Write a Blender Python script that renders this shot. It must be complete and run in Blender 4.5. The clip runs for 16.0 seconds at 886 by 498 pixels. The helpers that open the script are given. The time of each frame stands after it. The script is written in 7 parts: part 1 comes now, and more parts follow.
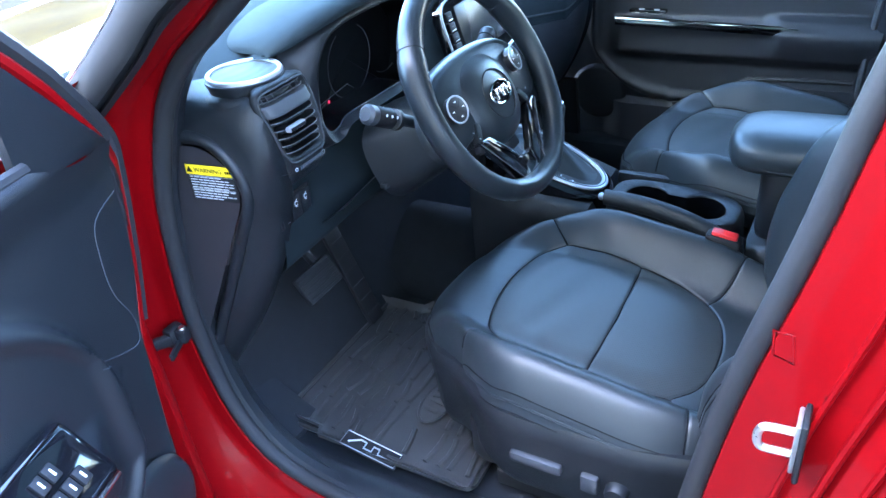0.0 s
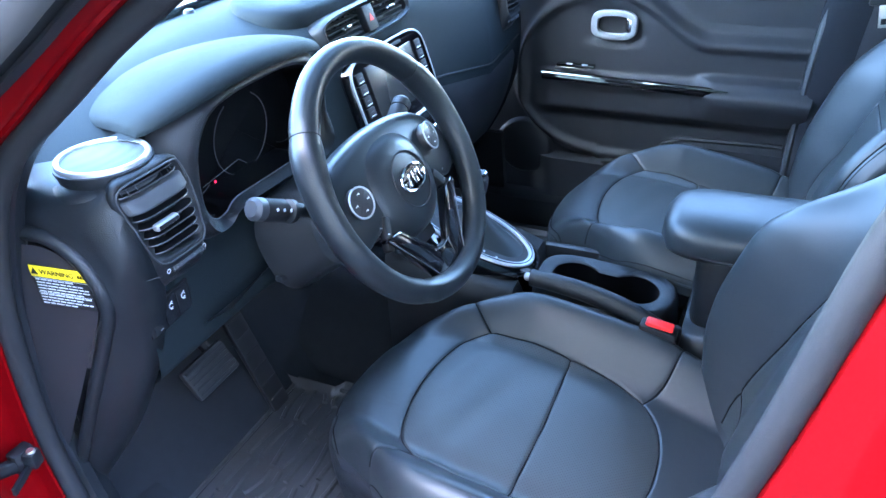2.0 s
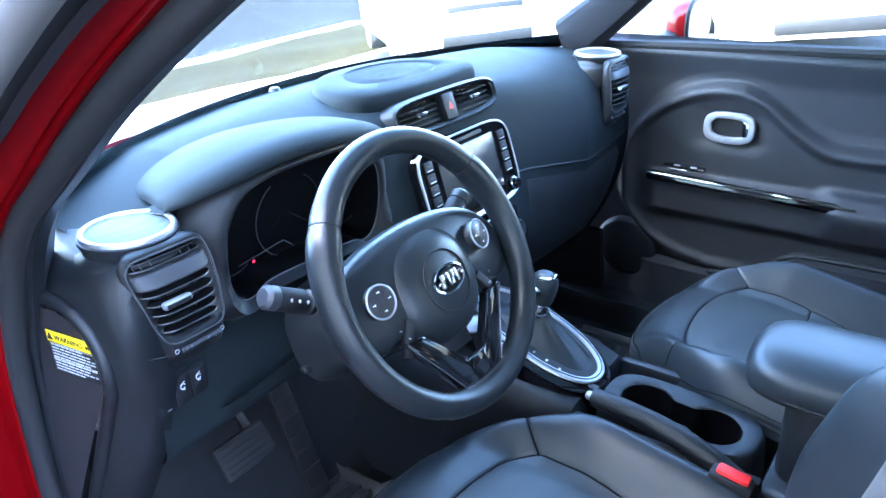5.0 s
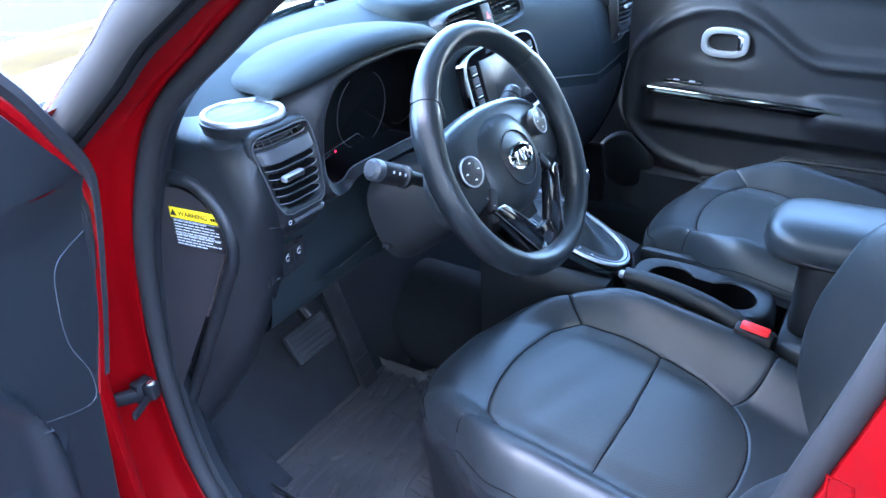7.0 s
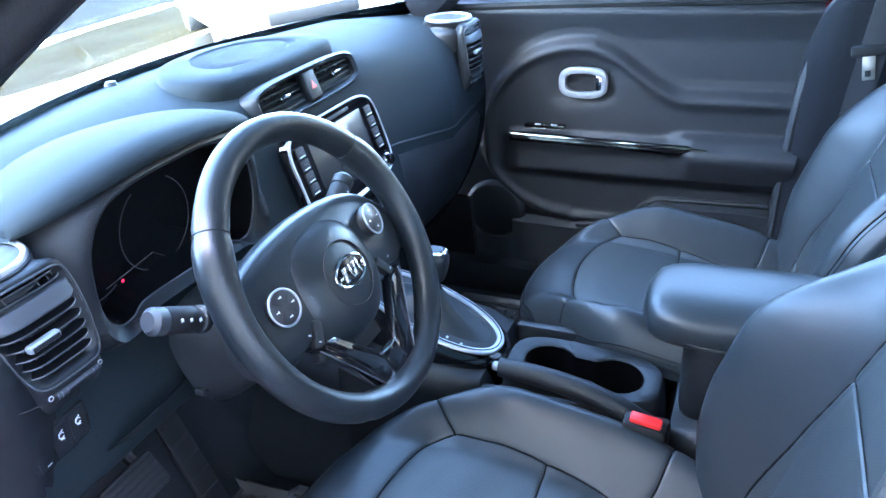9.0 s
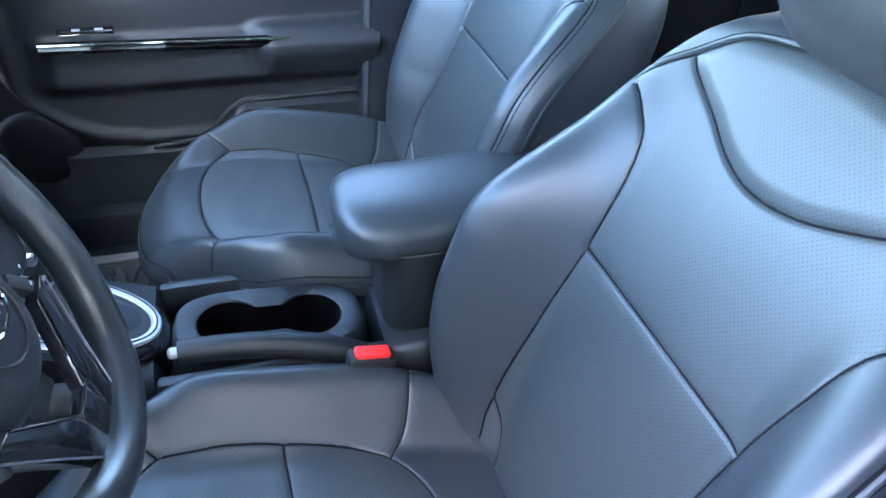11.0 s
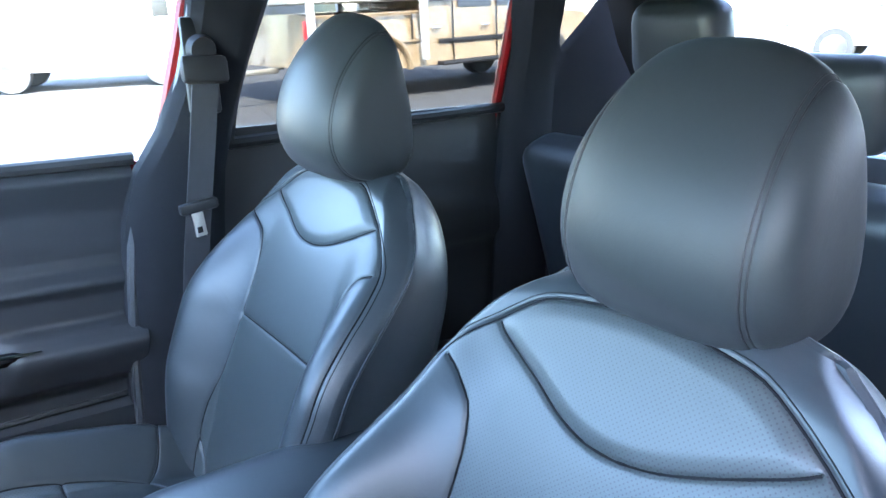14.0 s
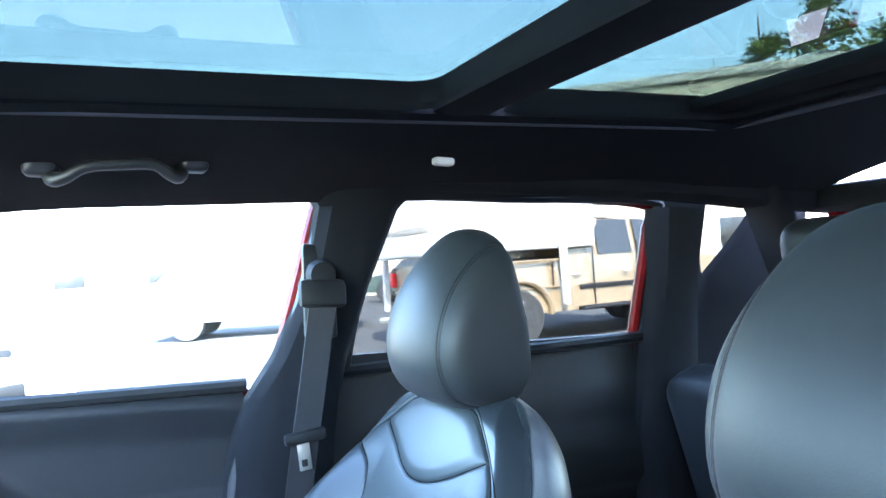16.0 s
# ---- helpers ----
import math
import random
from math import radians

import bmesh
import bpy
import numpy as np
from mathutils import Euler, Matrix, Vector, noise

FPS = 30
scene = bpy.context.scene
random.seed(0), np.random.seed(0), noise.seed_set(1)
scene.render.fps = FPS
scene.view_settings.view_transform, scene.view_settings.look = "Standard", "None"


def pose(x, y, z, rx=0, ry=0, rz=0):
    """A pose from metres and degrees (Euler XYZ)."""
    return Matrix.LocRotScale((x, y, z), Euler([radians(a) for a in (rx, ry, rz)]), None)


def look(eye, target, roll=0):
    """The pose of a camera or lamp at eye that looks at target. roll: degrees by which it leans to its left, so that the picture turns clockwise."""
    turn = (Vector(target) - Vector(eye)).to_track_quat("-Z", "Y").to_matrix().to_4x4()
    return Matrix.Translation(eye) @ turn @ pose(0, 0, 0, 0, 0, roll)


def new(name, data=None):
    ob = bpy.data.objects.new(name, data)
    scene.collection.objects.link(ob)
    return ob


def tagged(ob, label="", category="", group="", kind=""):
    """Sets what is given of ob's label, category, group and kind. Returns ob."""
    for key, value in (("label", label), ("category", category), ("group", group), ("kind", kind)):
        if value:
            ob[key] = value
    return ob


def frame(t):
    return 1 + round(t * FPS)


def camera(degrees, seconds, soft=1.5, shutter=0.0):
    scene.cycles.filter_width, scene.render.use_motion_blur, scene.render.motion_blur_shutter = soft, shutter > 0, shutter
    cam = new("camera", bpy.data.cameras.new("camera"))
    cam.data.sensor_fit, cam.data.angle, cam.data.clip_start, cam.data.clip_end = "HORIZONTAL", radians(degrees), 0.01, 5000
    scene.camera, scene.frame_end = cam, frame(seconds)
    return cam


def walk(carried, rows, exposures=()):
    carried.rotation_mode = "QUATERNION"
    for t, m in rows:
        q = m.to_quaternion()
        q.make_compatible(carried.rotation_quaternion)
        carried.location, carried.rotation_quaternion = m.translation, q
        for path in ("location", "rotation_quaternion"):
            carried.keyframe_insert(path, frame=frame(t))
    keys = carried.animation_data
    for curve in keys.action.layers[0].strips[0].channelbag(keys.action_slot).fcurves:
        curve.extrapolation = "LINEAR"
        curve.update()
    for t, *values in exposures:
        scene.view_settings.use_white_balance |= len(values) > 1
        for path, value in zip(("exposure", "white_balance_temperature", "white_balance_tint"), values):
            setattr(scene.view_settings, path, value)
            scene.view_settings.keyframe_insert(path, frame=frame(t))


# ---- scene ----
cam = camera(61.8, 16.0)
PATH = [
    (0, (-1.33, -0.03, 1.407), (0.094, 0.884, 0.341), -7.0),
    (0.5, (-1.323, 0.028, 1.408), (0.159, 0.788, 0.301), -6.9),
    (1, (-1.273, 0.071, 1.415), (0.267, 0.669, 0.287), -6.2),
    (1.5, (-1.247, 0.089, 1.423), (0.33, 0.632, 0.32), -4.2),
    (2, (-1.153, 0.027, 1.424), (0.384, 0.782, 0.391), -3.4),
    (2.5, (-1.066, -0.029, 1.422), (0.372, 0.965, 0.45), -4.7),
    (3, (-1.032, -0.029, 1.424), (0.403, 1.027, 0.515), -5.6),
    (3.5, (-1.017, -0.022, 1.429), (0.425, 1.071, 0.579), -5.1),
    (3.7, (-1.017, -0.024, 1.435), (0.426, 1.081, 0.601), -4.7),
    (5.8, (-1.015, -0.035, 1.393), (0.429, 1.05, 0.536), -1.7),
    (6, (-1.04, -0.031, 1.392), (0.39, 1.061, 0.518), -2.0),
    (6.5, (-1.146, -0.007, 1.384), (0.265, 1.073, 0.465), -2.7),
    (7, (-1.234, 0.012, 1.378), (0.233, 0.986, 0.43), -2.6),
    (7.5, (-1.249, 0.019, 1.381), (0.261, 0.919, 0.427), -3.6),
    (8, (-1.192, 0.008, 1.396), (0.351, 0.879, 0.469), -4.2),
    (8.2, (-1.142, 0.003, 1.405), (0.412, 0.874, 0.496), -4.4),
    (10.3, (-0.865, 0.199, 1.368), (0.825, 0.217, 0.298), -1.4),
    (10.5, (-0.841, 0.222, 1.355), (0.822, 0.064, 0.254), -0.1),
    (11, (-0.816, 0.272, 1.342), (0.724, -0.227, 0.167), 2.9),
    (11.5, (-0.821, 0.3, 1.322), (0.634, -0.288, 0.082), 4.7),
    (12, (-0.797, 0.3, 1.344), (0.683, -0.411, 0.203), 5.6),
    (12.5, (-0.759, 0.282, 1.339), (0.729, -0.674, 0.406), 6.4),
    (13, (-0.732, 0.277, 1.337), (0.718, -0.891, 0.606), 5.3),
    (13.5, (-0.731, 0.287, 1.353), (0.761, -0.913, 0.774), 2.3),
    (14, (-0.736, 0.287, 1.354), (0.808, -0.854, 0.794), 1.0),
    (14.5, (-0.766, 0.265, 1.354), (0.856, -0.698, 0.691), 0.8),
    (15, (-0.769, 0.239, 1.328), (0.954, -0.541, 0.678), 1.4),
    (15.5, (-0.723, 0.213, 1.286), (1.106, -0.524, 0.951), 2.0),
    (16, (-0.66, 0.193, 1.303), (1.147, -0.66, 1.394), -0.2),
]
# the car stands on a gentle slope: its own frame, pitched nose up
CAR = Matrix.Translation((0, 0, 0.3)) @ Matrix.Rotation(radians(4.0), 4, "X") @ Matrix.Translation((0, 0, -0.3))
walk(cam, [(t, CAR @ look(eye, target, roll)) for t, eye, target, roll in PATH], [(0, 6.14, 5800, 13), (0.8, 6.24, 5800, 14), (2, 6.38, 5850, 17), (3.5, 6.48, 5850, 18), (6.5, 6.29, 5850, 18), (8, 6.36, 5900, 19), (11, 6.52, 6350, 19), (12, 6.54, 6400, 19), (13, 6.34, 6400, 19), (14.5, 6.26, 6400, 19), (15.2, 6.26, 6300, 18), (16, 6.22, 6100, 17)])

# ---- world, sun, exposure ----
world = bpy.data.worlds.new("world")
scene.world = world
world.use_nodes = True
wn = world.node_tree
sky = wn.nodes.new("ShaderNodeTexSky")
sky.sky_type, sky.sun_disc = "NISHITA", False
SUN_EL, SUN_AZ = 46.0, 288.0          # degrees; azimuth clockwise from +y
sky.sun_elevation, sky.sun_rotation = radians(SUN_EL), radians(SUN_AZ)
wn.nodes["Background"].inputs["Strength"].default_value = 0.15
wn.links.new(sky.outputs["Color"], wn.nodes["Background"].inputs["Color"])
sun = new("sun", bpy.data.lights.new("sun", "SUN"))
sun.data.energy, sun.data.angle, sun.data.color = 2.0, radians(0.53), (1.0, 0.95, 0.87)
_se, _sa = radians(SUN_EL), radians(SUN_AZ)
sun.matrix_world = look((0, 0, 0), (-math.sin(_sa) * math.cos(_se), -math.cos(_sa) * math.cos(_se), -math.sin(_se)))


# ---- mesh helpers ----
def to_bm(verts, faces):
    me = bpy.data.meshes.new("tmp")
    me.from_pydata([tuple(v) for v in verts], [], [tuple(f) for f in faces])
    bm = bmesh.new()
    bm.from_mesh(me)
    bpy.data.meshes.remove(me)
    return bm


def merge(*bms):
    out = bmesh.new()
    for b in bms:
        me = bpy.data.meshes.new("tmp")
        b.to_mesh(me)
        b.free()
        out.from_mesh(me)
        bpy.data.meshes.remove(me)
    return out


def moved(bm, m):
    bm.transform(m)
    return bm


def rbox(sx, sy, sz, r=0.004, m=None, seg=2):
    bm = bmesh.new()
    bmesh.ops.create_cube(bm, size=1, matrix=Matrix.Diagonal((sx, sy, sz, 1)))
    if r > 0:
        bmesh.ops.bevel(bm, geom=bm.edges[:], offset=min(r, sx * .49, sy * .49, sz * .49), segments=seg, profile=0.5, affect="EDGES")
    if m is not None:
        bm.transform(m)
    return bm


def loft(rings, closed=True, caps=True, loop=False):
    """Rings of equally many points, joined one to the next."""
    n, k = len(rings[0]), len(rings)
    verts = [p for r in rings for p in r]
    faces = []
    for a in range(k if loop else k - 1):
        b = (a + 1) % k
        for i in range(n if closed else n - 1):
            j = (i + 1) % n
            faces.append((a * n + i, a * n + j, b * n + j, b * n + i))
    if caps and not loop:
        faces += [tuple(range(n - 1, -1, -1)), tuple(range((k - 1) * n, k * n))]
    return to_bm(verts, faces)


def frames_along(path, loop):
    pts = [Vector(p) for p in path]
    n, out, up = len(pts), [], None
    for i, p in enumerate(pts):
        a = pts[i - 1] if (i or loop) else p
        b = pts[(i + 1) % n] if (i < n - 1 or loop) else p
        t = (b - a).normalized()
        if up is None:
            up = Vector((0, 0, 1)) if abs(t.z) < 0.9 else Vector((1, 0, 0))
        side = t.cross(up).normalized()
        up = side.cross(t).normalized()
        out.append((p, side, up))
    return out


def tube(path, r, n=8, loop=False, flat=1.0):
    rings = []
    m = len(path)
    for i, (p, a, b) in enumerate(frames_along(path, loop)):
        rr = r(i / (m - 1)) if callable(r) else r
        rings.append([p + rr * (math.cos(2 * math.pi * k / n) * a + flat * math.sin(2 * math.pi * k / n) * b) for k in range(n)])
    return loft(rings, True, not loop, loop)


def lathe(profile, n=32, m=None, sx=1.0, sy=1.0):
    """(radius, height) pairs turned about z."""
    rings = [[Vector((sx * r * math.cos(2 * math.pi * k / n), sy * r * math.sin(2 * math.pi * k / n), z)) for k in range(n)] for r, z in profile]
    bm = loft(rings, True, True)
    bmesh.ops.recalc_face_normals(bm, faces=bm.faces[:])
    if m is not None:
        bm.transform(m)
    return bm


def smooth_line(ctrl, n, loop=False):
    """A Catmull-Rom curve through control points."""
    P = [Vector(c) for c in ctrl]
    k = len(P)
    out = []
    spans = k if loop else k - 1
    total = n if loop else n - 1
    for i in range(n):
        f = i / total * spans
        a = min(int(f), spans - 1)
        t = f - a
        g = (lambda q: P[q % k]) if loop else (lambda q: P[max(0, min(k - 1, q))])
        p0, p1, p2, p3 = g(a - 1), g(a), g(a + 1), g(a + 2)
        out.append(0.5 * (2 * p1 + (p2 - p0) * t + (2 * p0 - 5 * p1 + 4 * p2 - p3) * t * t + (3 * p1 - p0 - 3 * p2 + p3) * t ** 3))
    return out


def sheet(f, nu, nv, thick=0.0, direction=(0, 0, -1)):
    """A grid f(u, v), u and v from 0 to 1, with a back at thick along direction."""
    d = Vector(direction) * thick
    top = [Vector(f(i / nu, j / nv)) for j in range(nv + 1) for i in range(nu + 1)]
    w = nu + 1
    faces = [(j * w + i, j * w + i + 1, (j + 1) * w + i + 1, (j + 1) * w + i) for j in range(nv) for i in range(nu)]
    verts = list(top)
    if thick:
        rim = [i for i in range(w)] + [j * w + nu for j in range(1, nv + 1)] + [nv * w + i for i in range(nu - 1, -1, -1)] + [j * w for j in range(nv - 1, 0, -1)]
        base, m = len(verts), len(rim)
        verts += [p + d for p in top]
        faces += [tuple(base + q for q in f[::-1]) for f in faces]
        faces += [(rim[(k + 1) % m], rim[k], base + rim[k], base + rim[(k + 1) % m]) for k in range(m)]
    return to_bm(verts, faces)


def plate(outline, depth, m=None, bev=0.0):
    """A flat outline of (x, y) with a thickness along z."""
    bm = bmesh.new()
    f = bm.faces.new([bm.verts.new((p[0], p[1], 0)) for p in outline])
    r = bmesh.ops.extrude_face_region(bm, geom=[f])
    bmesh.ops.translate(bm, verts=[e for e in r["geom"] if isinstance(e, bmesh.types.BMVert)], vec=(0, 0, depth))
    bmesh.ops.recalc_face_normals(bm, faces=bm.faces[:])
    if bev:
        top = [e for e in bm.edges if all(abs(v.co.z - depth) < 1e-6 for v in e.verts)]
        bmesh.ops.bevel(bm, geom=top, offset=bev, segments=2, profile=0.5, affect="EDGES")
    if m is not None:
        bm.transform(m)
    return bm


def oval(rx, ry, n=32, p=2.0, cx=0.0, cy=0.0):
    out = []
    for k in range(n):
        c, s = math.cos(2 * math.pi * k / n), math.sin(2 * math.pi * k / n)
        out.append((cx + rx * math.copysign(abs(c) ** (2 / p), c), cy + ry * math.copysign(abs(s) ** (2 / p), s)))
    return out


def finish(ob, material, angle=38):
    me = ob.data
    me.polygons.foreach_set("use_smooth", [True] * len(me.polygons))
    me.set_sharp_from_angle(angle=radians(angle))
    if material is not None:
        me.materials.append(material)
    return ob


FRAME = {"m": CAR}          # the frame in which things are being built


def thing(name, at=(0, 0, 0), label="", category="", group="", kind=""):
    ob = new(name)
    ob.location = FRAME["m"] @ Vector(at)
    ob.empty_display_size = 0.05
    return tagged(ob, label, category, group, kind)


def part(name, bm, material, parent, label="", angle=38):
    """One mesh object under a thing or a part."""
    me = bpy.data.meshes.new(name)
    bm.transform(FRAME["m"])
    bm.to_mesh(me)
    bm.free()
    ob = new(name, me)
    finish(ob, material, angle)
    if parent is not None:
        ob.parent = parent
        if parent.type == "EMPTY":
            ob.matrix_parent_inverse = Matrix.Translation(parent.location).inverted()
    if label:
        ob["label"] = label
    return ob


def solid(name, bm, material, label, category, kind="", group="", angle=38):
    """A thing that is one mesh."""
    return tagged(part(name, bm, material, None, "", angle), label, category, group, kind)


def lettering(words, size, m, material, parent, name="lettering", thick=0.0004):
    cu = bpy.data.curves.new(name, "FONT")
    cu.body, cu.size, cu.extrude, cu.align_x, cu.align_y = words, size, thick, "CENTER", "CENTER"
    cu.resolution_u = 3
    cu.materials.append(material)
    ob = new(name, cu)
    ob.parent = parent
    if parent.type == "EMPTY":
        ob.matrix_parent_inverse = Matrix.Translation(parent.location).inverted()
    ob.matrix_basis = FRAME["m"] @ m
    return ob


def basis(o, ex, ey):
    """The frame at o with x along ex and y near ey."""
    ex = Vector(ex).normalized()
    ez = ex.cross(Vector(ey)).normalized()
    ey = ez.cross(ex)
    return Matrix(((ex.x, ey.x, ez.x, o[0]), (ex.y, ey.y, ez.y, o[1]), (ex.z, ey.z, ez.z, o[2]), (0, 0, 0, 1)))


def sstep(a, b, x):
    t = np.clip((np.asarray(x, float) - a) / (b - a), 0, 1)
    return t * t * (3 - 2 * t)


def line_dist(px, py, line):
    """The distance of points from a polyline, in a plane."""
    L = np.array([(p[0], p[1]) for p in line], float)
    best = np.full(np.shape(px), 9.0)
    for (ax, ay), (bx, by) in zip(L[:-1], L[1:]):
        dx, dy = bx - ax, by - ay
        t = np.clip(((px - ax) * dx + (py - ay) * dy) / (dx * dx + dy * dy + 1e-12), 0, 1)
        best = np.minimum(best, np.hypot(px - ax - t * dx, py - ay - t * dy))
    return best


def inside(px, py, poly):
    """Which points lie in a polygon."""
    L = np.array([(p[0], p[1]) for p in poly], float)
    res = np.zeros(np.shape(px), bool)
    for (ax, ay), (bx, by) in zip(L, np.roll(L, -1, 0)):
        cross = ((ay > py) != (by > py)) & (px < (bx - ax) * (py - ay) / (by - ay + 1e-12) + ax)
        res ^= cross
    return res


# ---- materials ----
def surface(name, base, rough=0.5, metal=0.0, var=0.12, scale=6.0, grain=0.0, grain_scale=600.0, coat=0.0, spec=0.5, rough_var=0.08, grain_kind="noise", stretch=None, tint=None, soft=0.0):
    """A principled material: blotches at one scale, grain and relief at a finer one."""
    m = bpy.data.materials.new(name)
    m.use_nodes = True
    nt = m.node_tree
    b = nt.nodes["Principled BSDF"]
    co = nt.nodes.new("ShaderNodeTexCoord").outputs["Object"]
    if stretch:
        mp = nt.nodes.new("ShaderNodeMapping")
        mp.inputs["Scale"].default_value = stretch
        nt.links.new(co, mp.inputs["Vector"])
        co = mp.outputs["Vector"]
    n1 = nt.nodes.new("ShaderNodeTexNoise")
    n1.inputs["Scale"].default_value, n1.inputs["Detail"].default_value, n1.inputs["Roughness"].default_value = scale, 6, 0.6
    nt.links.new(co, n1.inputs["Vector"])
    ramp = nt.nodes.new("ShaderNodeMix")
    ramp.data_type = "RGBA"
    lo = [c * (1 - var) for c in base]
    hi = [min(1, c * (1 + var)) for c in (tint or base)]
    ramp.inputs["A"].default_value, ramp.inputs["B"].default_value = (*lo, 1), (*hi, 1)
    nt.links.new(n1.outputs["Fac"], ramp.inputs["Factor"])
    nt.links.new(ramp.outputs["Result"], b.inputs["Base Color"])
    mr = nt.nodes.new("ShaderNodeMapRange")
    mr.inputs["To Min"].default_value, mr.inputs["To Max"].default_value = max(0.02, rough - rough_var), min(1, rough + rough_var)
    nt.links.new(n1.outputs["Fac"], mr.inputs["Value"])
    nt.links.new(mr.outputs["Result"], b.inputs["Roughness"])
    b.inputs["Metallic"].default_value = metal
    b.inputs["Specular IOR Level"].default_value = spec
    if coat:
        b.inputs["Coat Weight"].default_value, b.inputs["Coat Roughness"].default_value = coat, 0.04
    if grain:
        if grain_kind == "cells":
            g = nt.nodes.new("ShaderNodeTexVoronoi")
            g.inputs["Scale"].default_value = grain_scale
            out = g.outputs["Distance"]
        else:
            g = nt.nodes.new("ShaderNodeTexNoise")
            g.inputs["Scale"].default_value, g.inputs["Detail"].default_value = grain_scale, 3
            out = g.outputs["Fac"]
        nt.links.new(co, g.inputs["Vector"])
        bp = nt.nodes.new("ShaderNodeBump")
        bp.inputs["Strength"].default_value, bp.inputs["Distance"].default_value = grain, 0.0015
        nt.links.new(out, bp.inputs["Height"])
        nt.links.new(bp.outputs["Normal"], b.inputs["Normal"])
        if soft:
            w = nt.nodes.new("ShaderNodeTexNoise")
            w.inputs["Scale"].default_value, w.inputs["Detail"].default_value, w.inputs["Distortion"].default_value = 34.0, 4, 0.8
            nt.links.new(co, w.inputs["Vector"])
            b2 = nt.nodes.new("ShaderNodeBump")
            b2.inputs["Strength"].default_value, b2.inputs["Distance"].default_value = soft, 0.006
            nt.links.new(w.outputs["Fac"], b2.inputs["Height"])
            nt.links.new(b2.outputs["Normal"], bp.inputs["Normal"])
    return m


def perforated(name, base, rough, pitch=0.0030):
    """Leather with rows of punched holes, laid out by the panel's own map."""
    m = surface(name, base, rough, var=0.15, scale=9, grain=0.04, grain_scale=620, grain_kind="cells", spec=0.42, soft=0.04)
    nt = m.node_tree
    b = nt.nodes["Principled BSDF"]
    uv = nt.nodes.new("ShaderNodeUVMap")
    uv.uv_map = "map"
    mp = nt.nodes.new("ShaderNodeMapping")
    mp.inputs["Scale"].default_value = (1 / pitch, 1 / pitch, 1)
    mp.inputs["Rotation"].default_value = (0, 0, radians(45))
    fr = nt.nodes.new("ShaderNodeVectorMath")
    fr.operation = "FRACTION"
    sub = nt.nodes.new("ShaderNodeVectorMath")
    sub.operation = "SUBTRACT"
    sub.inputs[1].default_value = (0.5, 0.5, 0)
    ln = nt.nodes.new("ShaderNodeVectorMath")
    ln.operation = "LENGTH"
    hole = nt.nodes.new("ShaderNodeMapRange")
    hole.inputs["From Min"].default_value, hole.inputs["From Max"].default_value = 0.13, 0.22
    nt.links.new(uv.outputs["UV"], mp.inputs["Vector"])
    nt.links.new(mp.outputs["Vector"], fr.inputs[0])
    nt.links.new(fr.outputs["Vector"], sub.inputs[0])
    nt.links.new(sub.outputs["Vector"], ln.inputs[0])
    nt.links.new(ln.outputs["Value"], hole.inputs["Value"])
    dark = nt.nodes.new("ShaderNodeMix")
    dark.data_type = "RGBA"
    dark.inputs["A"].default_value = (0.008, 0.008, 0.009, 1)
    old = b.inputs["Base Color"].links[0].from_socket
    nt.links.new(hole.outputs["Result"], dark.inputs["Factor"])
    nt.links.new(old, dark.inputs["B"])
    nt.links.new(dark.outputs["Result"], b.inputs["Base Color"])
    old_n = b.inputs["Normal"].links[0].from_socket
    bp = nt.nodes.new("ShaderNodeBump")
    bp.inputs["Strength"].default_value, bp.inputs["Distance"].default_value = 0.10, 0.0004
    nt.links.new(hole.outputs["Result"], bp.inputs["Height"])
    nt.links.new(old_n, bp.inputs["Normal"])
    nt.links.new(bp.outputs["Normal"], b.inputs["Normal"])
    return m


def clear_glass(name, tint, gloss=1.0):
    """A thin pane: straight through, with a Fresnel mirror on top."""
    m = bpy.data.materials.new(name)
    m.use_nodes = True
    nt = m.node_tree
    nt.nodes.clear()
    out = nt.nodes.new("ShaderNodeOutputMaterial")
    tr = nt.nodes.new("ShaderNodeBsdfTransparent")
    tr.inputs["Color"].default_value = (*tint, 1)
    gl = nt.nodes.new("ShaderNodeBsdfGlossy")
    gl.inputs["Roughness"].default_value = 0.01
    fr = nt.nodes.new("ShaderNodeLayerWeight")
    fr.inputs["Blend"].default_value = 0.5
    po = nt.nodes.new("ShaderNodeMath")
    po.operation = "POWER"
    po.inputs[1].default_value = 5.0
    mu = nt.nodes.new("ShaderNodeMath")
    mu.operation = "MULTIPLY_ADD"
    mu.inputs[1].default_value, mu.inputs[2].default_value = 0.6 * gloss, 0.02 * gloss
    nt.links.new(fr.outputs["Facing"], po.inputs[0])
    mix = nt.nodes.new("ShaderNodeMixShader")
    nt.links.new(po.outputs["Value"], mu.inputs[0])
    nt.links.new(mu.outputs["Value"], mix.inputs["Fac"])
    nt.links.new(tr.outputs["BSDF"], mix.inputs[1])
    nt.links.new(gl.outputs["BSDF"], mix.inputs[2])
    nt.links.new(mix.outputs["Shader"], out.inputs["Surface"])
    return m


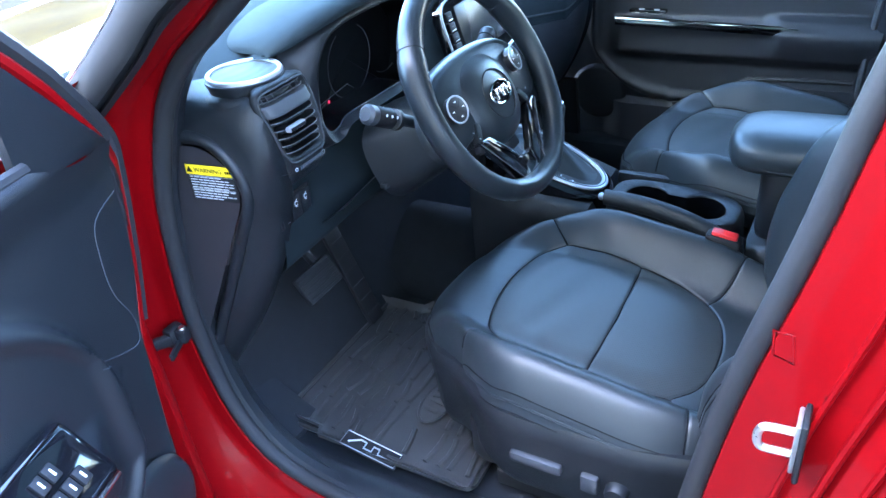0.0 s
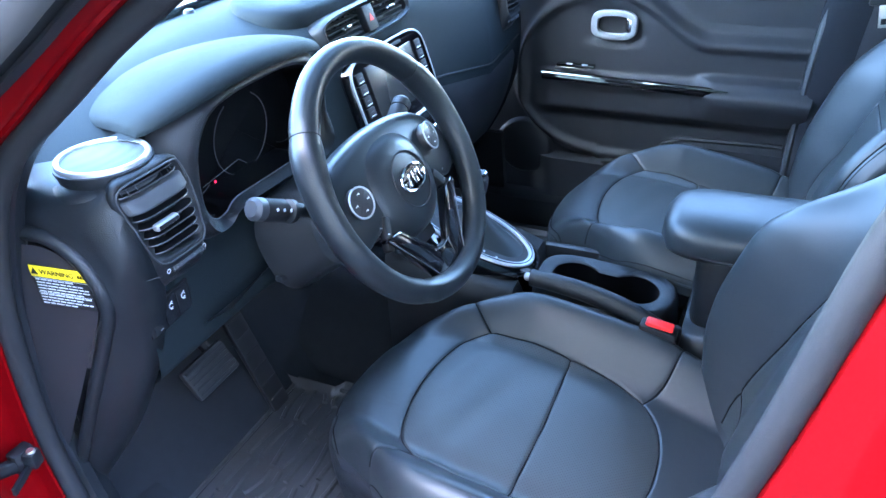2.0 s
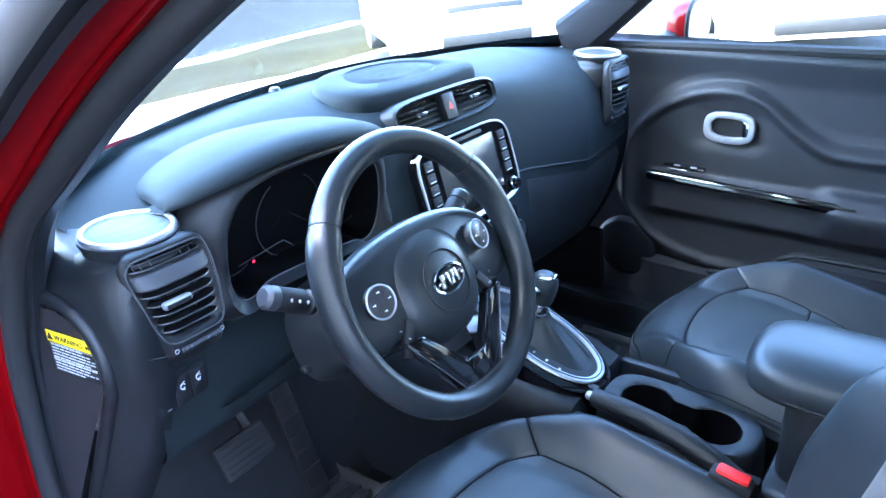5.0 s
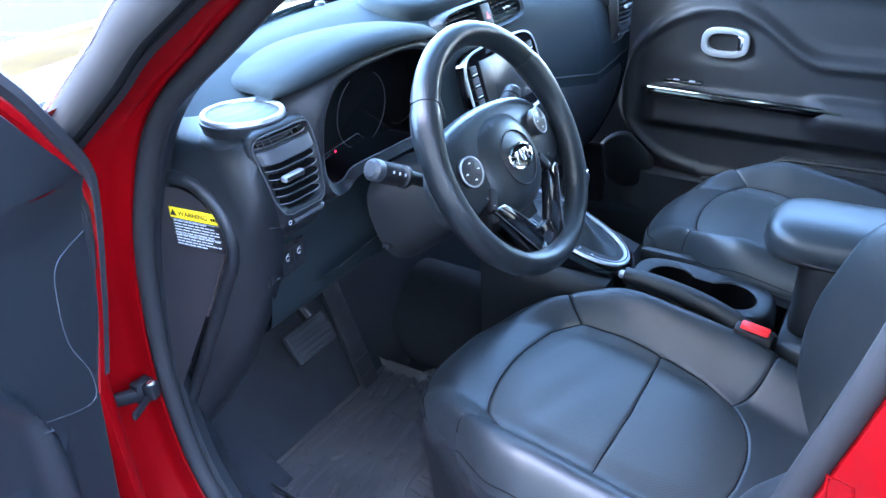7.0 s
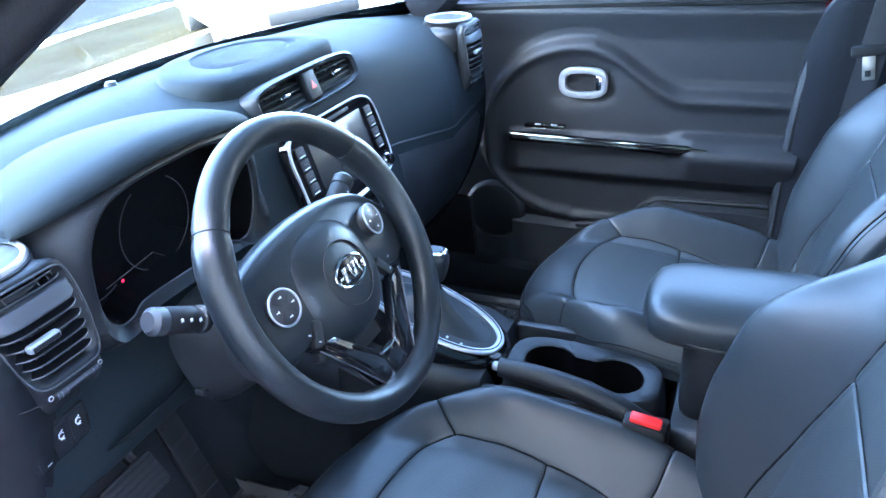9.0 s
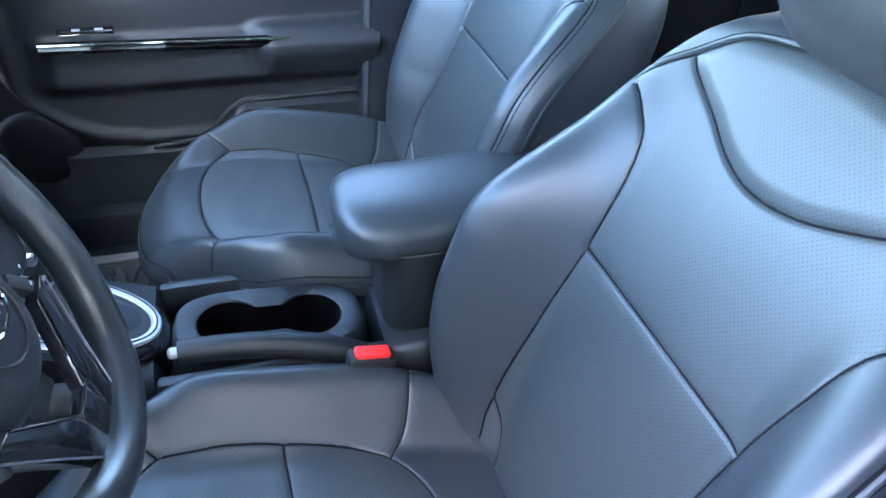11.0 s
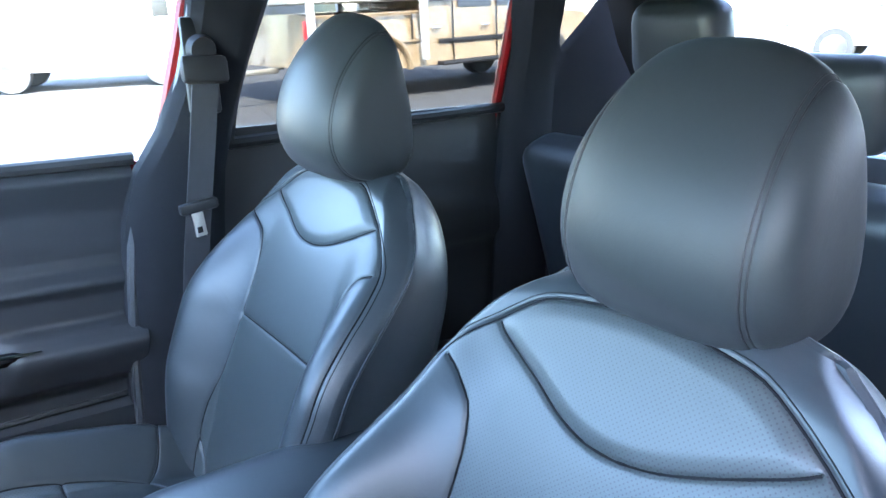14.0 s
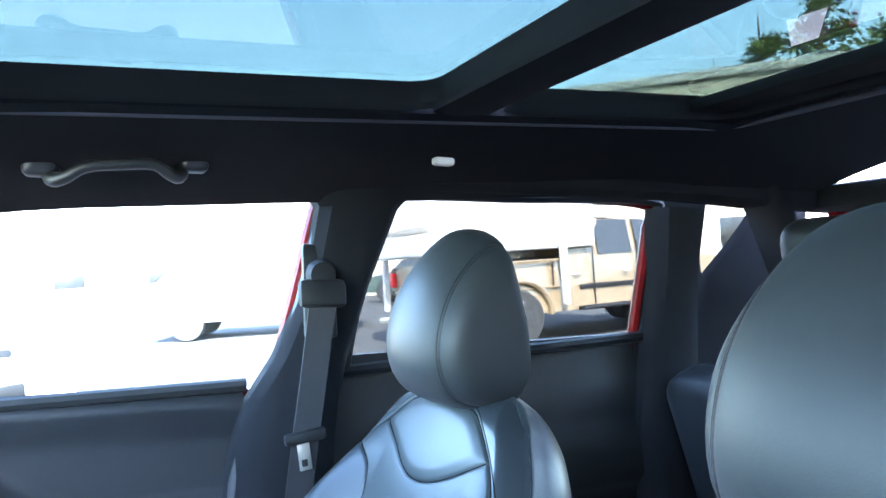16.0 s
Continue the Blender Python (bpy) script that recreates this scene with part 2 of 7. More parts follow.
RED = surface("red_paint", (0.152, 0.0008, 0.0018), 0.32, 0.0, 0.06, 3, coat=0.20, rough_var=0.03, spec=0.12)
LEATHER = surface("black_leather", (0.0160, 0.0200, 0.0228), 0.41, 0, 0.22, 7, 0.03, 620, grain_kind="cells", rough_var=0.06, spec=0.38, soft=0.06)
HEADSKIN = surface("headrest_leather", (0.0140, 0.0165, 0.0178), 0.50, 0, 0.20, 7, 0.03, 620, grain_kind="cells", rough_var=0.06, spec=0.20, soft=0.05)
SEAM = surface("dark_seam_thread", (0.003, 0.003, 0.004), 0.7, 0, 0.1, 30, spec=0.1)
PERF = perforated("perforated_black_leather", (0.0245, 0.0300, 0.0312), 0.45, 0.0040)
VINYL = surface("dashboard_vinyl", (0.0074, 0.0112, 0.0130), 0.72, 0, 0.14, 8, 0.22, 700, grain_kind="cells", rough_var=0.05, spec=0.12)
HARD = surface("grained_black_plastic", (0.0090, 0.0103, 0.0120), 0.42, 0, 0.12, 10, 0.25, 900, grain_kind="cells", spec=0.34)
# lighter copy of the black plastic: daylight on the passenger lining put into colour
LITDOOR = surface("lightened_door_lining", (0.0142, 0.0155, 0.0185), 0.5, 0, 0.12, 9, 0.25, 900, grain_kind="cells", spec=0.36)
WHEELSKIN = surface("steering_wheel_leather", (0.0105, 0.0128, 0.0148), 0.34, 0, 0.15, 12, 0.10, 500, grain_kind="cells", rough_var=0.05, spec=0.35)
DARK = surface("dark_matte_plastic", (0.008, 0.008, 0.009), 0.6, 0, 0.15, 12, 0.15, 800, spec=0.3)
VOID = surface("near_black_lens_and_wells", (0.002, 0.002, 0.0025), 0.35, 0, 0.1, 12, spec=0.12)
SLAT = surface("vent_slat_plastic", (0.004, 0.004, 0.005), 0.55, 0, 0.1, 20, spec=0.15)
SLATEDGE = surface("polished_slat_edge", (0.035, 0.038, 0.042), 0.3, 0.0, 0.1, 20)
GREYTRIM = surface("dark_satin_trim", (0.10, 0.105, 0.12), 0.36, 0.5, 0.08, 20)
CAPM = surface("smooth_side_cover", (0.020, 0.018, 0.020), 0.5, 0, 0.1, 10, 0.15, 900, spec=0.35)
DIALLINE = surface("faint_dial_line", (0.030, 0.032, 0.036), 0.5, 0, 0.05, 20)
PIANO = surface("gloss_black_plastic", (0.004, 0.004, 0.005), 0.06, 0, 0.1, 20, coat=0.5, rough_var=0.02)
BAND = surface("dark_satin_band", (0.030, 0.033, 0.038), 0.55, 0.0, 0.08, 20)
PRINT = surface("small_pale_print", (0.42, 0.43, 0.45), 0.6, 0, 0.04, 30)
SATIN = surface("satin_silver_trim", (0.36, 0.37, 0.385), 0.36, 0.6, 0.05, 30)
CHROME = surface("chrome", (0.8, 0.81, 0.82), 0.08, 1.0, 0.03, 30, rough_var=0.02)
STEEL = surface("zinc_plated_steel", (0.6, 0.58, 0.52), 0.3, 0.9, 0.15, 60)
RUBBER = surface("black_rubber_seal", (0.015, 0.015, 0.016), 0.66, 0, 0.15, 25, 0.2, 900, spec=0.25)
MATRUB = surface("worn_rubber_mat", (0.016, 0.016, 0.0165), 0.46, 0, 0.35, 14, 0.3, 500, tint=(0.030, 0.029, 0.028))
CARPET = surface("charcoal_carpet", (0.0135, 0.0150, 0.0172), 0.95, 0, 0.3, 40, 0.9, 1500, spec=0.1)
CLOTH = surface("dark_headliner_cloth", (0.0100, 0.0108, 0.0135), 0.95, 0, 0.15, 60, 0.5, 1600, spec=0.15)
WEBBING = surface("seatbelt_webbing", (0.014, 0.014, 0.017), 0.75, 0, 0.15, 50, 0.5, 900)
SCREEN = surface("dark_screen_glass", (0.022, 0.023, 0.023), 0.24, 0, 0.05, 10, rough_var=0.01)
BUTTON_RED = surface("red_plastic", (0.65, 0.02, 0.02), 0.4, 0, 0.06, 30)
YELLOW = surface("yellow_label", (0.85, 0.60, 0.01), 0.5, 0, 0.04, 30)
WHITE = surface("white_print", (0.8, 0.8, 0.8), 0.5, 0, 0.04, 30)
GREYP = surface("grey_print", (0.35, 0.36, 0.38), 0.5, 0, 0.04, 30)
MESH = surface("fine_speaker_mesh", (0.040, 0.045, 0.050), 0.6, 0.0, 0.15, 30, 0.5, 1100, grain_kind="cells")

def woven(name, base, rough, scale):
    """Punched sheet: an even grid of small dark holes."""
    m = surface(name, base, rough, 0.0, 0.15, 30)
    nt = m.node_tree
    b = nt.nodes["Principled BSDF"]
    v = nt.nodes.new("ShaderNodeTexVoronoi")
    v.inputs["Scale"].default_value, v.inputs["Randomness"].default_value = scale, 0.0
    nt.links.new(nt.nodes["Texture Coordinate"].outputs["Object"], v.inputs["Vector"])
    hole = nt.nodes.new("ShaderNodeMapRange")
    hole.inputs["From Min"].default_value, hole.inputs["From Max"].default_value = 0.30, 0.42
    nt.links.new(v.outputs["Distance"], hole.inputs["Value"])
    mix = nt.nodes.new("ShaderNodeMix")
    mix.data_type = "RGBA"
    mix.inputs["A"].default_value = (0.004, 0.004, 0.005, 1)
    nt.links.new(hole.outputs["Result"], mix.inputs["Factor"])
    nt.links.new(b.inputs["Base Color"].links[0].from_socket, mix.inputs["B"])
    nt.links.new(mix.outputs["Result"], b.inputs["Base Color"])
    return m


PUNCHED = woven("punched_speaker_sheet", (0.030, 0.036, 0.038), 0.65, 560.0)
GLASS = clear_glass("window_glass", (0.73, 0.79, 0.78))
PRIVACY = clear_glass("rear_privacy_glass", (0.33, 0.345, 0.335))
SHIELD = clear_glass("windscreen_glass", (0.80, 0.88, 0.87))
TINT = clear_glass("tinted_roof_glass", (0.130, 0.155, 0.140))
ASPHALT = surface("dark_asphalt", (0.050, 0.051, 0.052), 0.95, 0, 0.25, 1.2, 0.9, 140, spec=0.03)
CONCRETE = surface("pale_concrete", (0.42, 0.41, 0.39), 0.85, 0, 0.15, 2.0, 0.5, 160)
CARWHITE = surface("white_car_paint", (0.50, 0.50, 0.49), 0.3, 0, 0.03, 2, coat=0.8)
CARGOLD = surface("pewter_truck_paint", (0.20, 0.145, 0.085), 0.35, 0.2, 0.05, 2, coat=0.8)
GREYDISC = surface("dark_control_face", (0.016, 0.016, 0.018), 0.35, 0, 0.1, 20)
GREYEND = surface("grey_stalk_plastic", (0.028, 0.030, 0.034), 0.4, 0, 0.08, 20)
GLOSSBAND = surface("satin_moulding", (0.024, 0.0245, 0.025), 0.75, 0, 0.1, 20, spec=0.05)
TYRE = surface("tyre_rubber", (0.02, 0.02, 0.02), 0.8, 0, 0.2, 20)
STUCCO = surface("pale_stucco", (0.42, 0.38, 0.31), 0.9, 0, 0.1, 2.5, 0.4, 90)
LEAFMAT = surface("tree_foliage", (0.05, 0.09, 0.02), 0.7, 0, 0.5, 1.2, tint=(0.11, 0.14, 0.03))
BARK = surface("tree_bark", (0.12, 0.08, 0.05), 0.9, 0, 0.3, 8, 0.8, 60)
LITTER = surface("dry_grass_and_leaves", (0.0070, 0.0046, 0.0011), 0.95, 0, 0.5, 3.5, 0.9, 40, tint=(0.0135, 0.0108, 0.0028), spec=0.03)
LANE = surface("fresh_dark_asphalt", (0.0090, 0.0091, 0.0093), 0.95, 0, 0.2, 1.5, 0.8, 150, spec=0.02)


# ---- large structure: ground and car body ----
def ground_sheet(u, v):
    return ((u - 0.5) * 600, (v - 0.5) * 600, 0.012 * math.sin(u * 40) * math.sin(v * 37))


FRAME["m"] = Matrix.Identity(4)
solid("ground", sheet(ground_sheet, 60, 60), ASPHALT, "grey asphalt car park in full sun", "ground", "structure")

FRAME["m"] = CAR

# the front door opening, (y, z) round from the roof rail forward and down
OPENING = [(0.02, 1.455), (0.15, 1.435), (0.281, 1.402), (0.40, 1.344), (0.52, 1.274), (0.63, 1.198), (0.70, 1.149), (0.752, 1.092), (0.79, 1.02), (0.822, 0.935), (0.845, 0.81), (0.852, 0.68), (0.828, 0.53), (0.76, 0.43), (0.64, 0.392), (0.40, 0.378), (0.20, 0.385), (0.11, 0.44), (0.075, 0.56), (0.06, 0.68), (0.03, 0.86), (-0.012, 1.04), (-0.045, 1.20), (-0.09, 1.36), (-0.075, 1.44)]
LOOP = [(p.x, p.y) for p in smooth_line([(a, b, 0) for a, b in OPENING], 150, True)]


def outward(loop, d, x):
    cy, cz, n = 0.42, 0.92, len(loop)
    out = []
    for i, (y, z) in enumerate(loop):
        a, b = loop[i - 2], loop[(i + 2) % n]
        ny, nz = b[1] - a[1], -(b[0] - a[0])
        l = math.hypot(ny, nz) or 1
        ny, nz = ny / l, nz / l
        if ny * (y - cy) + nz * (z - cz) < 0:
            ny, nz = -ny, -nz
        dd = d(y, z) if callable(d) else d
        k = 1 - 0.72 * float(sstep(1.02, 1.14, z)) * float(sstep(0.02, 0.14, y))
        out.append(Vector((x if x > -0.742 else -0.742 + (x + 0.742) * k, y + ny * dd, z + nz * dd)))
    return out


def rear(y, z, a, b):
    """a at the front and sill, b on the rear pillar; narrow along the windscreen pillar and roof."""
    k = float(sstep(0.30, 0.08, y)) * float(sstep(0.42, 0.55, z)) * float(sstep(1.46, 1.36, z))
    a = a * (1 - 0.68 * float(sstep(1.03, 1.16, z)) * float(sstep(-0.05, 0.10, y)))
    return a + (b - a) * k


body = thing("car_body", (0, 0, 0.3), "red hatchback body with a black sealed front door opening", "car body", kind="structure")
rings = [outward(LOOP, d, x) for d, x in ((0.004, -0.700), (0.012, -0.738), (0.028, -0.742))]
rings += [outward(LOOP, (lambda y, z: rear(y, z, 0.045, 0.060)), -0.748), outward(LOOP, (lambda y, z: rear(y, z, 0.052, 0.075)), -0.772), outward(LOOP, (lambda y, z: rear(y, z, 0.066, 0.105)), -0.778), outward(LOOP, (lambda y, z: rear(y, z, 0.078, 0.118)), -0.805), outward(LOOP, (lambda y, z: rear(y, z, 0.105, 0.150)), -0.812), outward(LOOP, (lambda y, z: rear(y, z, 0.12, 0.165)), -0.852)]
part("door_jamb", loft(rings, True, False), RED, body, "glossy red painted door jamb", 60)
part("door_seal", tube(outward(LOOP, 0.0, -0.726), 0.013, 10, True), RUBBER, body, "black rubber door seal")
inner = [outward(LOOP, d, x) for d, x in ((0.006, -0.716), (-0.004, -0.705), (-0.002, -0.690), (0.03, -0.660))]
part("jamb_trim", loft(inner, True, False), HARD, body, "black plastic trim inside the door opening")
# sill step inside the opening
part("sill_trim", sheet(lambda u, v: (-0.725 + 0.12 * v, 0.08 + 0.72 * u, 0.388 + 0.018 * math.sin(math.pi * min(1, v * 1.4)) - 0.03 * v), 30, 8, 0.03), HARD, body, "black plastic sill trim")
# fender, rear door skin and sill skin outside
part("front_fender", sheet(lambda u, v: (-0.86 - 0.03 * math.sin(math.pi * v), 0.955 + 0.9 * u, 0.35 + 0.68 * v), 12, 12, 0.03, (1, 0, 0)), RED, body)
part("rear_door_skin", sheet(lambda u, v: (-0.853 - 0.035 * math.sin(math.pi * min(1, v * 1.1)), -0.155 - 0.9 * u, 0.35 + 0.78 * v), 12, 12, 0.03, (1, 0, 0)), RED, body)
part("sill_skin", sheet(lambda u, v: (-0.86 + 0.05 * v * v, -0.9 + 1.9 * u, 0.22 + 0.10 * v), 12, 6, 0.03, (1, 0, 0)), RED, body)
part("hood", sheet(lambda u, v: (-0.80 + 1.6 * u, 1.17 + 0.85 * v, 1.03 + 0.05 * math.sin(math.pi * u) - 0.16 * v * v - 0.05 * v), 24, 12, 0.02), RED, body, "red bonnet")
part("cowl", sheet(lambda u, v: (-0.74 + 1.48 * u, 1.17 - 0.40 * (2 * u - 1) ** 2 * 0.5 - 0.10 * (1 - v), 1.03 + 0.03 * math.sin(math.pi * u) + 0.02 * v), 24, 3, 0.02), DARK, body, "black wiper cowl")
PIL = smooth_line([(-0.790, 0.890, 1.035), (-0.788, 0.815, 1.088), (-0.786, 0.735, 1.146), (-0.785, 0.695, 1.176), (-0.785, 0.648, 1.214), (-0.785, 0.590, 1.249), (-0.784, 0.535, 1.283), (-0.782, 0.485, 1.316), (-0.778, 0.400, 1.366), (-0.770, 0.310, 1.408), (-0.758, 0.200, 1.456), (-0.748, 0.060, 1.490), (-0.744, -0.100, 1.504)], 44)
pil = lambda p, d, x: p + Vector((x, 0.50 * d, 0.87 * d))
part("pillar_gap", loft([[pil(p, -0.004, 0.006), pil(p, 0.000, -0.001), pil(p, 0.003, 0.012), pil(p, 0.010, 0.012)] for p in PIL], False, False), DARK, body, "dark gap beside the windscreen moulding")
part("windshield_moulding", loft([[pil(p, d, x) for d, x in ((0.0085, 0.014), (0.009, -0.002), (0.014, -0.006), (0.030, -0.009), (0.046, -0.007), (0.054, 0.000), (0.056, 0.016))] for p in PIL], False, False), GLOSSBAND, body, "smooth grey windscreen edge moulding")
# a silver tube stands in for the glint along the glass edge
part("moulding_glint", tube([pil(p, 0.056, 0.002) for p in PIL[2:]], 0.0040, 6), SATIN, body, "silver strip for the glint on the windscreen glass edge")
# striker, jamb bolts
part("striker_shim", rbox(0.036, 0.006, 0.074, 0.003, pose(-0.779, -0.039, 0.860)), DARK, body, "black plate behind the striker")
part("striker", merge(rbox(0.030, 0.005, 0.060, 0.002, pose(-0.778, -0.034, 0.862)),
     tube(smooth_line([(-0.782, -0.034, 0.876), (-0.784, -0.010, 0.876), (-0.785, -0.003, 0.872), (-0.785, -0.001, 0.862), (-0.785, -0.003, 0.852), (-0.784, -0.010, 0.848), (-0.782, -0.034, 0.848)], 24), 0.0042, 8)), STEEL, body, "zinc-plated door striker loop")
sel = [i for i, (y, z) in enumerate(LOOP) if y < 0.11 and 0.50 < z < 1.34]
for dd, x, r in ((0.068, -0.776, 0.0035), (0.098, -0.786, 0.0045), (0.124, -0.808, 0.0040)):
    line = outward(LOOP, dd, x)
    part("pressed_rib", tube([line[i] for i in sel], r, 8), RED, body, "pressed rib of the centre pillar")
seam_l = outward(LOOP, 0.151, -0.816)
part("door_gap", tube([seam_l[i] for i in sel], 0.0035, 6), DARK, body, "dark gap before the rear door")
for z in (1.00, 0.56):
    part("hinge_plate", rbox(0.006, 0.036, 0.085, 0.003, pose(-0.808, -0.118 - 0.12 * (z - 0.9), z, 0, 6, 0)), RED, body, "red hinge plate")
    for dz in (0.024, -0.024):
        part("jamb_bolt", lathe([(0.0, 0.007), (0.0075, 0.007), (0.0095, 0.004), (0.012, 0.003), (0.013, 0)], 14, basis((-0.811, -0.118 - 0.12 * (z - 0.9), z + dz), (0, 1, 0), (0, 0, -1))), RED, body)
part("jamb_plug", tube([basis((-0.764, -0.010, 0.955), (0.34, 0.94, 0), (0, 0, 1)) @ Vector((x, y, 0)) for x, y in ((-0.011, -0.014), (0.009, -0.014), (0.012, 0.013), (-0.006, 0.015))], 0.0014, 6, True), RED, body, "raised square plug in the jamb")
part("check_strap", merge(rbox(0.05, 0.012, 0.02, 0.003, pose(-0.785, 0.872, 0.70, 0, 0, -35)), rbox(0.03, 0.02, 0.035, 0.004, pose(-0.76, 0.865, 0.70))), DARK, body, "black door check strap")

# floor
solid("floor", merge(sheet(lambda u, v: (-0.70 + 1.40 * u, -1.15 + 2.15 * v, 0.355 + 0.20 * float(sstep(0.925, 1.0, v))), 20, 40, 0.03),
      sheet(lambda u, v: (-0.14 + 0.28 * u, -0.6 + 1.5 * v, 0.37 + 0.16 * math.sin(math.pi * u) ** 0.6), 14, 10, 0.02)), CARPET, "charcoal carpeted car floor", "floor", "structure")
solid("firewall", sheet(lambda u, v: (-0.70 + 1.40 * u, 0.99 + 0.09 * v, 0.45 + 0.62 * v), 6, 6, 0.03, (0, 1, 0)), CARPET, "dark carpet on the firewall under the dashboard", "trim", "structure")
for s in (-1, 1):
    y0, h = (0.86, 0.30) if s < 0 else (0.72, 0.25)
    solid("kick_panel", sheet(lambda u, v: (s * (0.70 - 0.03 * v), y0 + (1.02 - y0) * u, 0.37 + h * v), 8, 8, 0.02, (s, 0, 0)), HARD, "black plastic kick panel beside the footwell", "trim", "structure")
solid("sill_trim_right", rbox(0.10, 1.9, 0.16, 0.02, pose(0.70, -0.02, 0.36)), HARD, "black plastic sill trim under the passenger door", "trim", "structure")


# ---- roof ----
SRX, SRF, SRB0, SRB1, SRR = 0.31, 0.34, -0.250, -0.345, -0.835


def roof_base(y):
    return 1.545 - 0.068 * y


def roof_z(x, y):
    return roof_base(y) - 0.11 * (abs(x) / 0.62) ** 3 - 0.12 * max(0, (y - 0.25)) ** 1.3 - 0.10 * max(0, -0.8 - y)


def roof_piece(x0, x1, y0, y1, nx=10, ny=10):
    return sheet(lambda u, v: (x0 + (x1 - x0) * u, y0 + (y1 - y0) * v, roof_z(x0 + (x1 - x0) * u, y0 + (y1 - y0) * v)), nx, ny, 0.03, (0, 0, 1))


solid("ceiling", merge(roof_piece(-0.62, -SRX, -1.35, 0.44, 8, 24), roof_piece(SRX, 0.62, -1.35, 0.44, 8, 24), roof_piece(-SRX, SRX, SRF, 0.44, 10, 4), roof_piece(-SRX, SRX, -1.35, SRR, 10, 8)), CLOTH, "dark cloth headliner with panoramic roof openings", "ceiling", "structure")
sunroof = thing("sunroof", (0, -0.2, 1.56), "two-pane tinted panoramic glass roof in black frames", "sunroof", kind="structure")


def frame_loop(y0, y1, x, z, r=0.05, n=10):
    out = []
    for cx, cy, a0 in ((x - r, y1 - r, 0), (-x + r, y1 - r, 90), (-x + r, y0 + r, 180), (x - r, y0 + r, 270)):
        for k in range(n + 1):
            a = radians(a0 + 90 * k / n)
            out.append(Vector((cx + r * math.cos(a), cy + r * math.sin(a), z + roof_base(cy + r * math.sin(a)) - 1.535)))
    return out


for y0, y1 in ((SRB0, SRF), (SRR, SRB1)):
    a = frame_loop(y0, y1, SRX, 1.525)
    b = frame_loop(y0 + 0.004, y1 - 0.004, SRX - 0.004, 1.534, 0.046)
    c = frame_loop(y0 + 0.001, y1 - 0.001, SRX - 0.001, 1.550, 0.046)
    d = frame_loop(y0 + 0.006, y1 - 0.006, SRX - 0.006, 1.566, 0.042)
    part("inner_frame", loft([a, b, c, d], True, False), DARK, sunroof, "black sunroof frame")
    g = part("glass", plate([(p.x, p.y) for p in frame_loop(y0, y1, SRX - 0.005, 0)], 0.005, pose(0, 0, 1.575, -math.degrees(math.atan(0.068)), 0, 0)), TINT, sunroof, "teal-tinted roof glass")
# the highlight along the headliner edge, laid in as a pale tube
part("lip_highlight", tube(frame_loop(SRR - 0.034, SRF + 0.034, SRX + 0.034, 1.519), 0.006, 8, True), GREYTRIM, sunroof, "grey strip for the highlight on the headliner lip")
part("crossbar", sheet(lambda u, v: (-SRX + 2 * SRX * u, SRB1 + (SRB0 - SRB1) * v, roof_base(SRB1 + (SRB0 - SRB1) * v) - 0.010 - 0.006 * math.sin(math.pi * v)), 12, 8, 0.03, (0, 0, 1)), CLOTH, sunroof, "cloth-covered crossbar between the panes")
part("roof_skin", moved(merge(rbox(0.28, 1.9, 0.02, 0.005, pose(-0.49, -0.35, 1.54)), rbox(0.28, 1.9, 0.02, 0.005, pose(0.49, -0.35, 1.54)), rbox(1.0, 0.50, 0.02, 0.005, pose(0, -1.095, 1.54)), rbox(1.0, 0.2, 0.02, 0.005, pose(0, 0.48, 1.535))), pose(0, 0, 0.015, -math.degrees(math.atan(0.068)))), GLOSSBAND, sunroof, "black roof skin round the glass")

# ---- pillars and windows, right-hand side ----
walls = thing("wall_right", (0.7, -0.2, 0.4), "dark interior pillars and rails beside the passenger seats", "wall", kind="structure")


def strip(path, half, out, depth, inward=(-1, 0, 0)):
    """A padded strip: path of centres, half widths (along out) and a depth towards the cabin."""
    rings = []
    inn = Vector(inward)
    for (p, w) in zip(path, half):
        p, o = Vector(p), Vector(out)
        rings.append([p - o * w - inn * 0.02, p - o * w + inn * depth * 0.4, p - o * w * 0.75 + inn * depth * 0.85, p - o * w * 0.3 + inn * depth, p + o * w * 0.3 + inn * depth, p + o * w * 0.75 + inn * depth * 0.85, p + o * w + inn * depth * 0.4, p + o * w - inn * 0.02])
    return loft(rings, True, True)


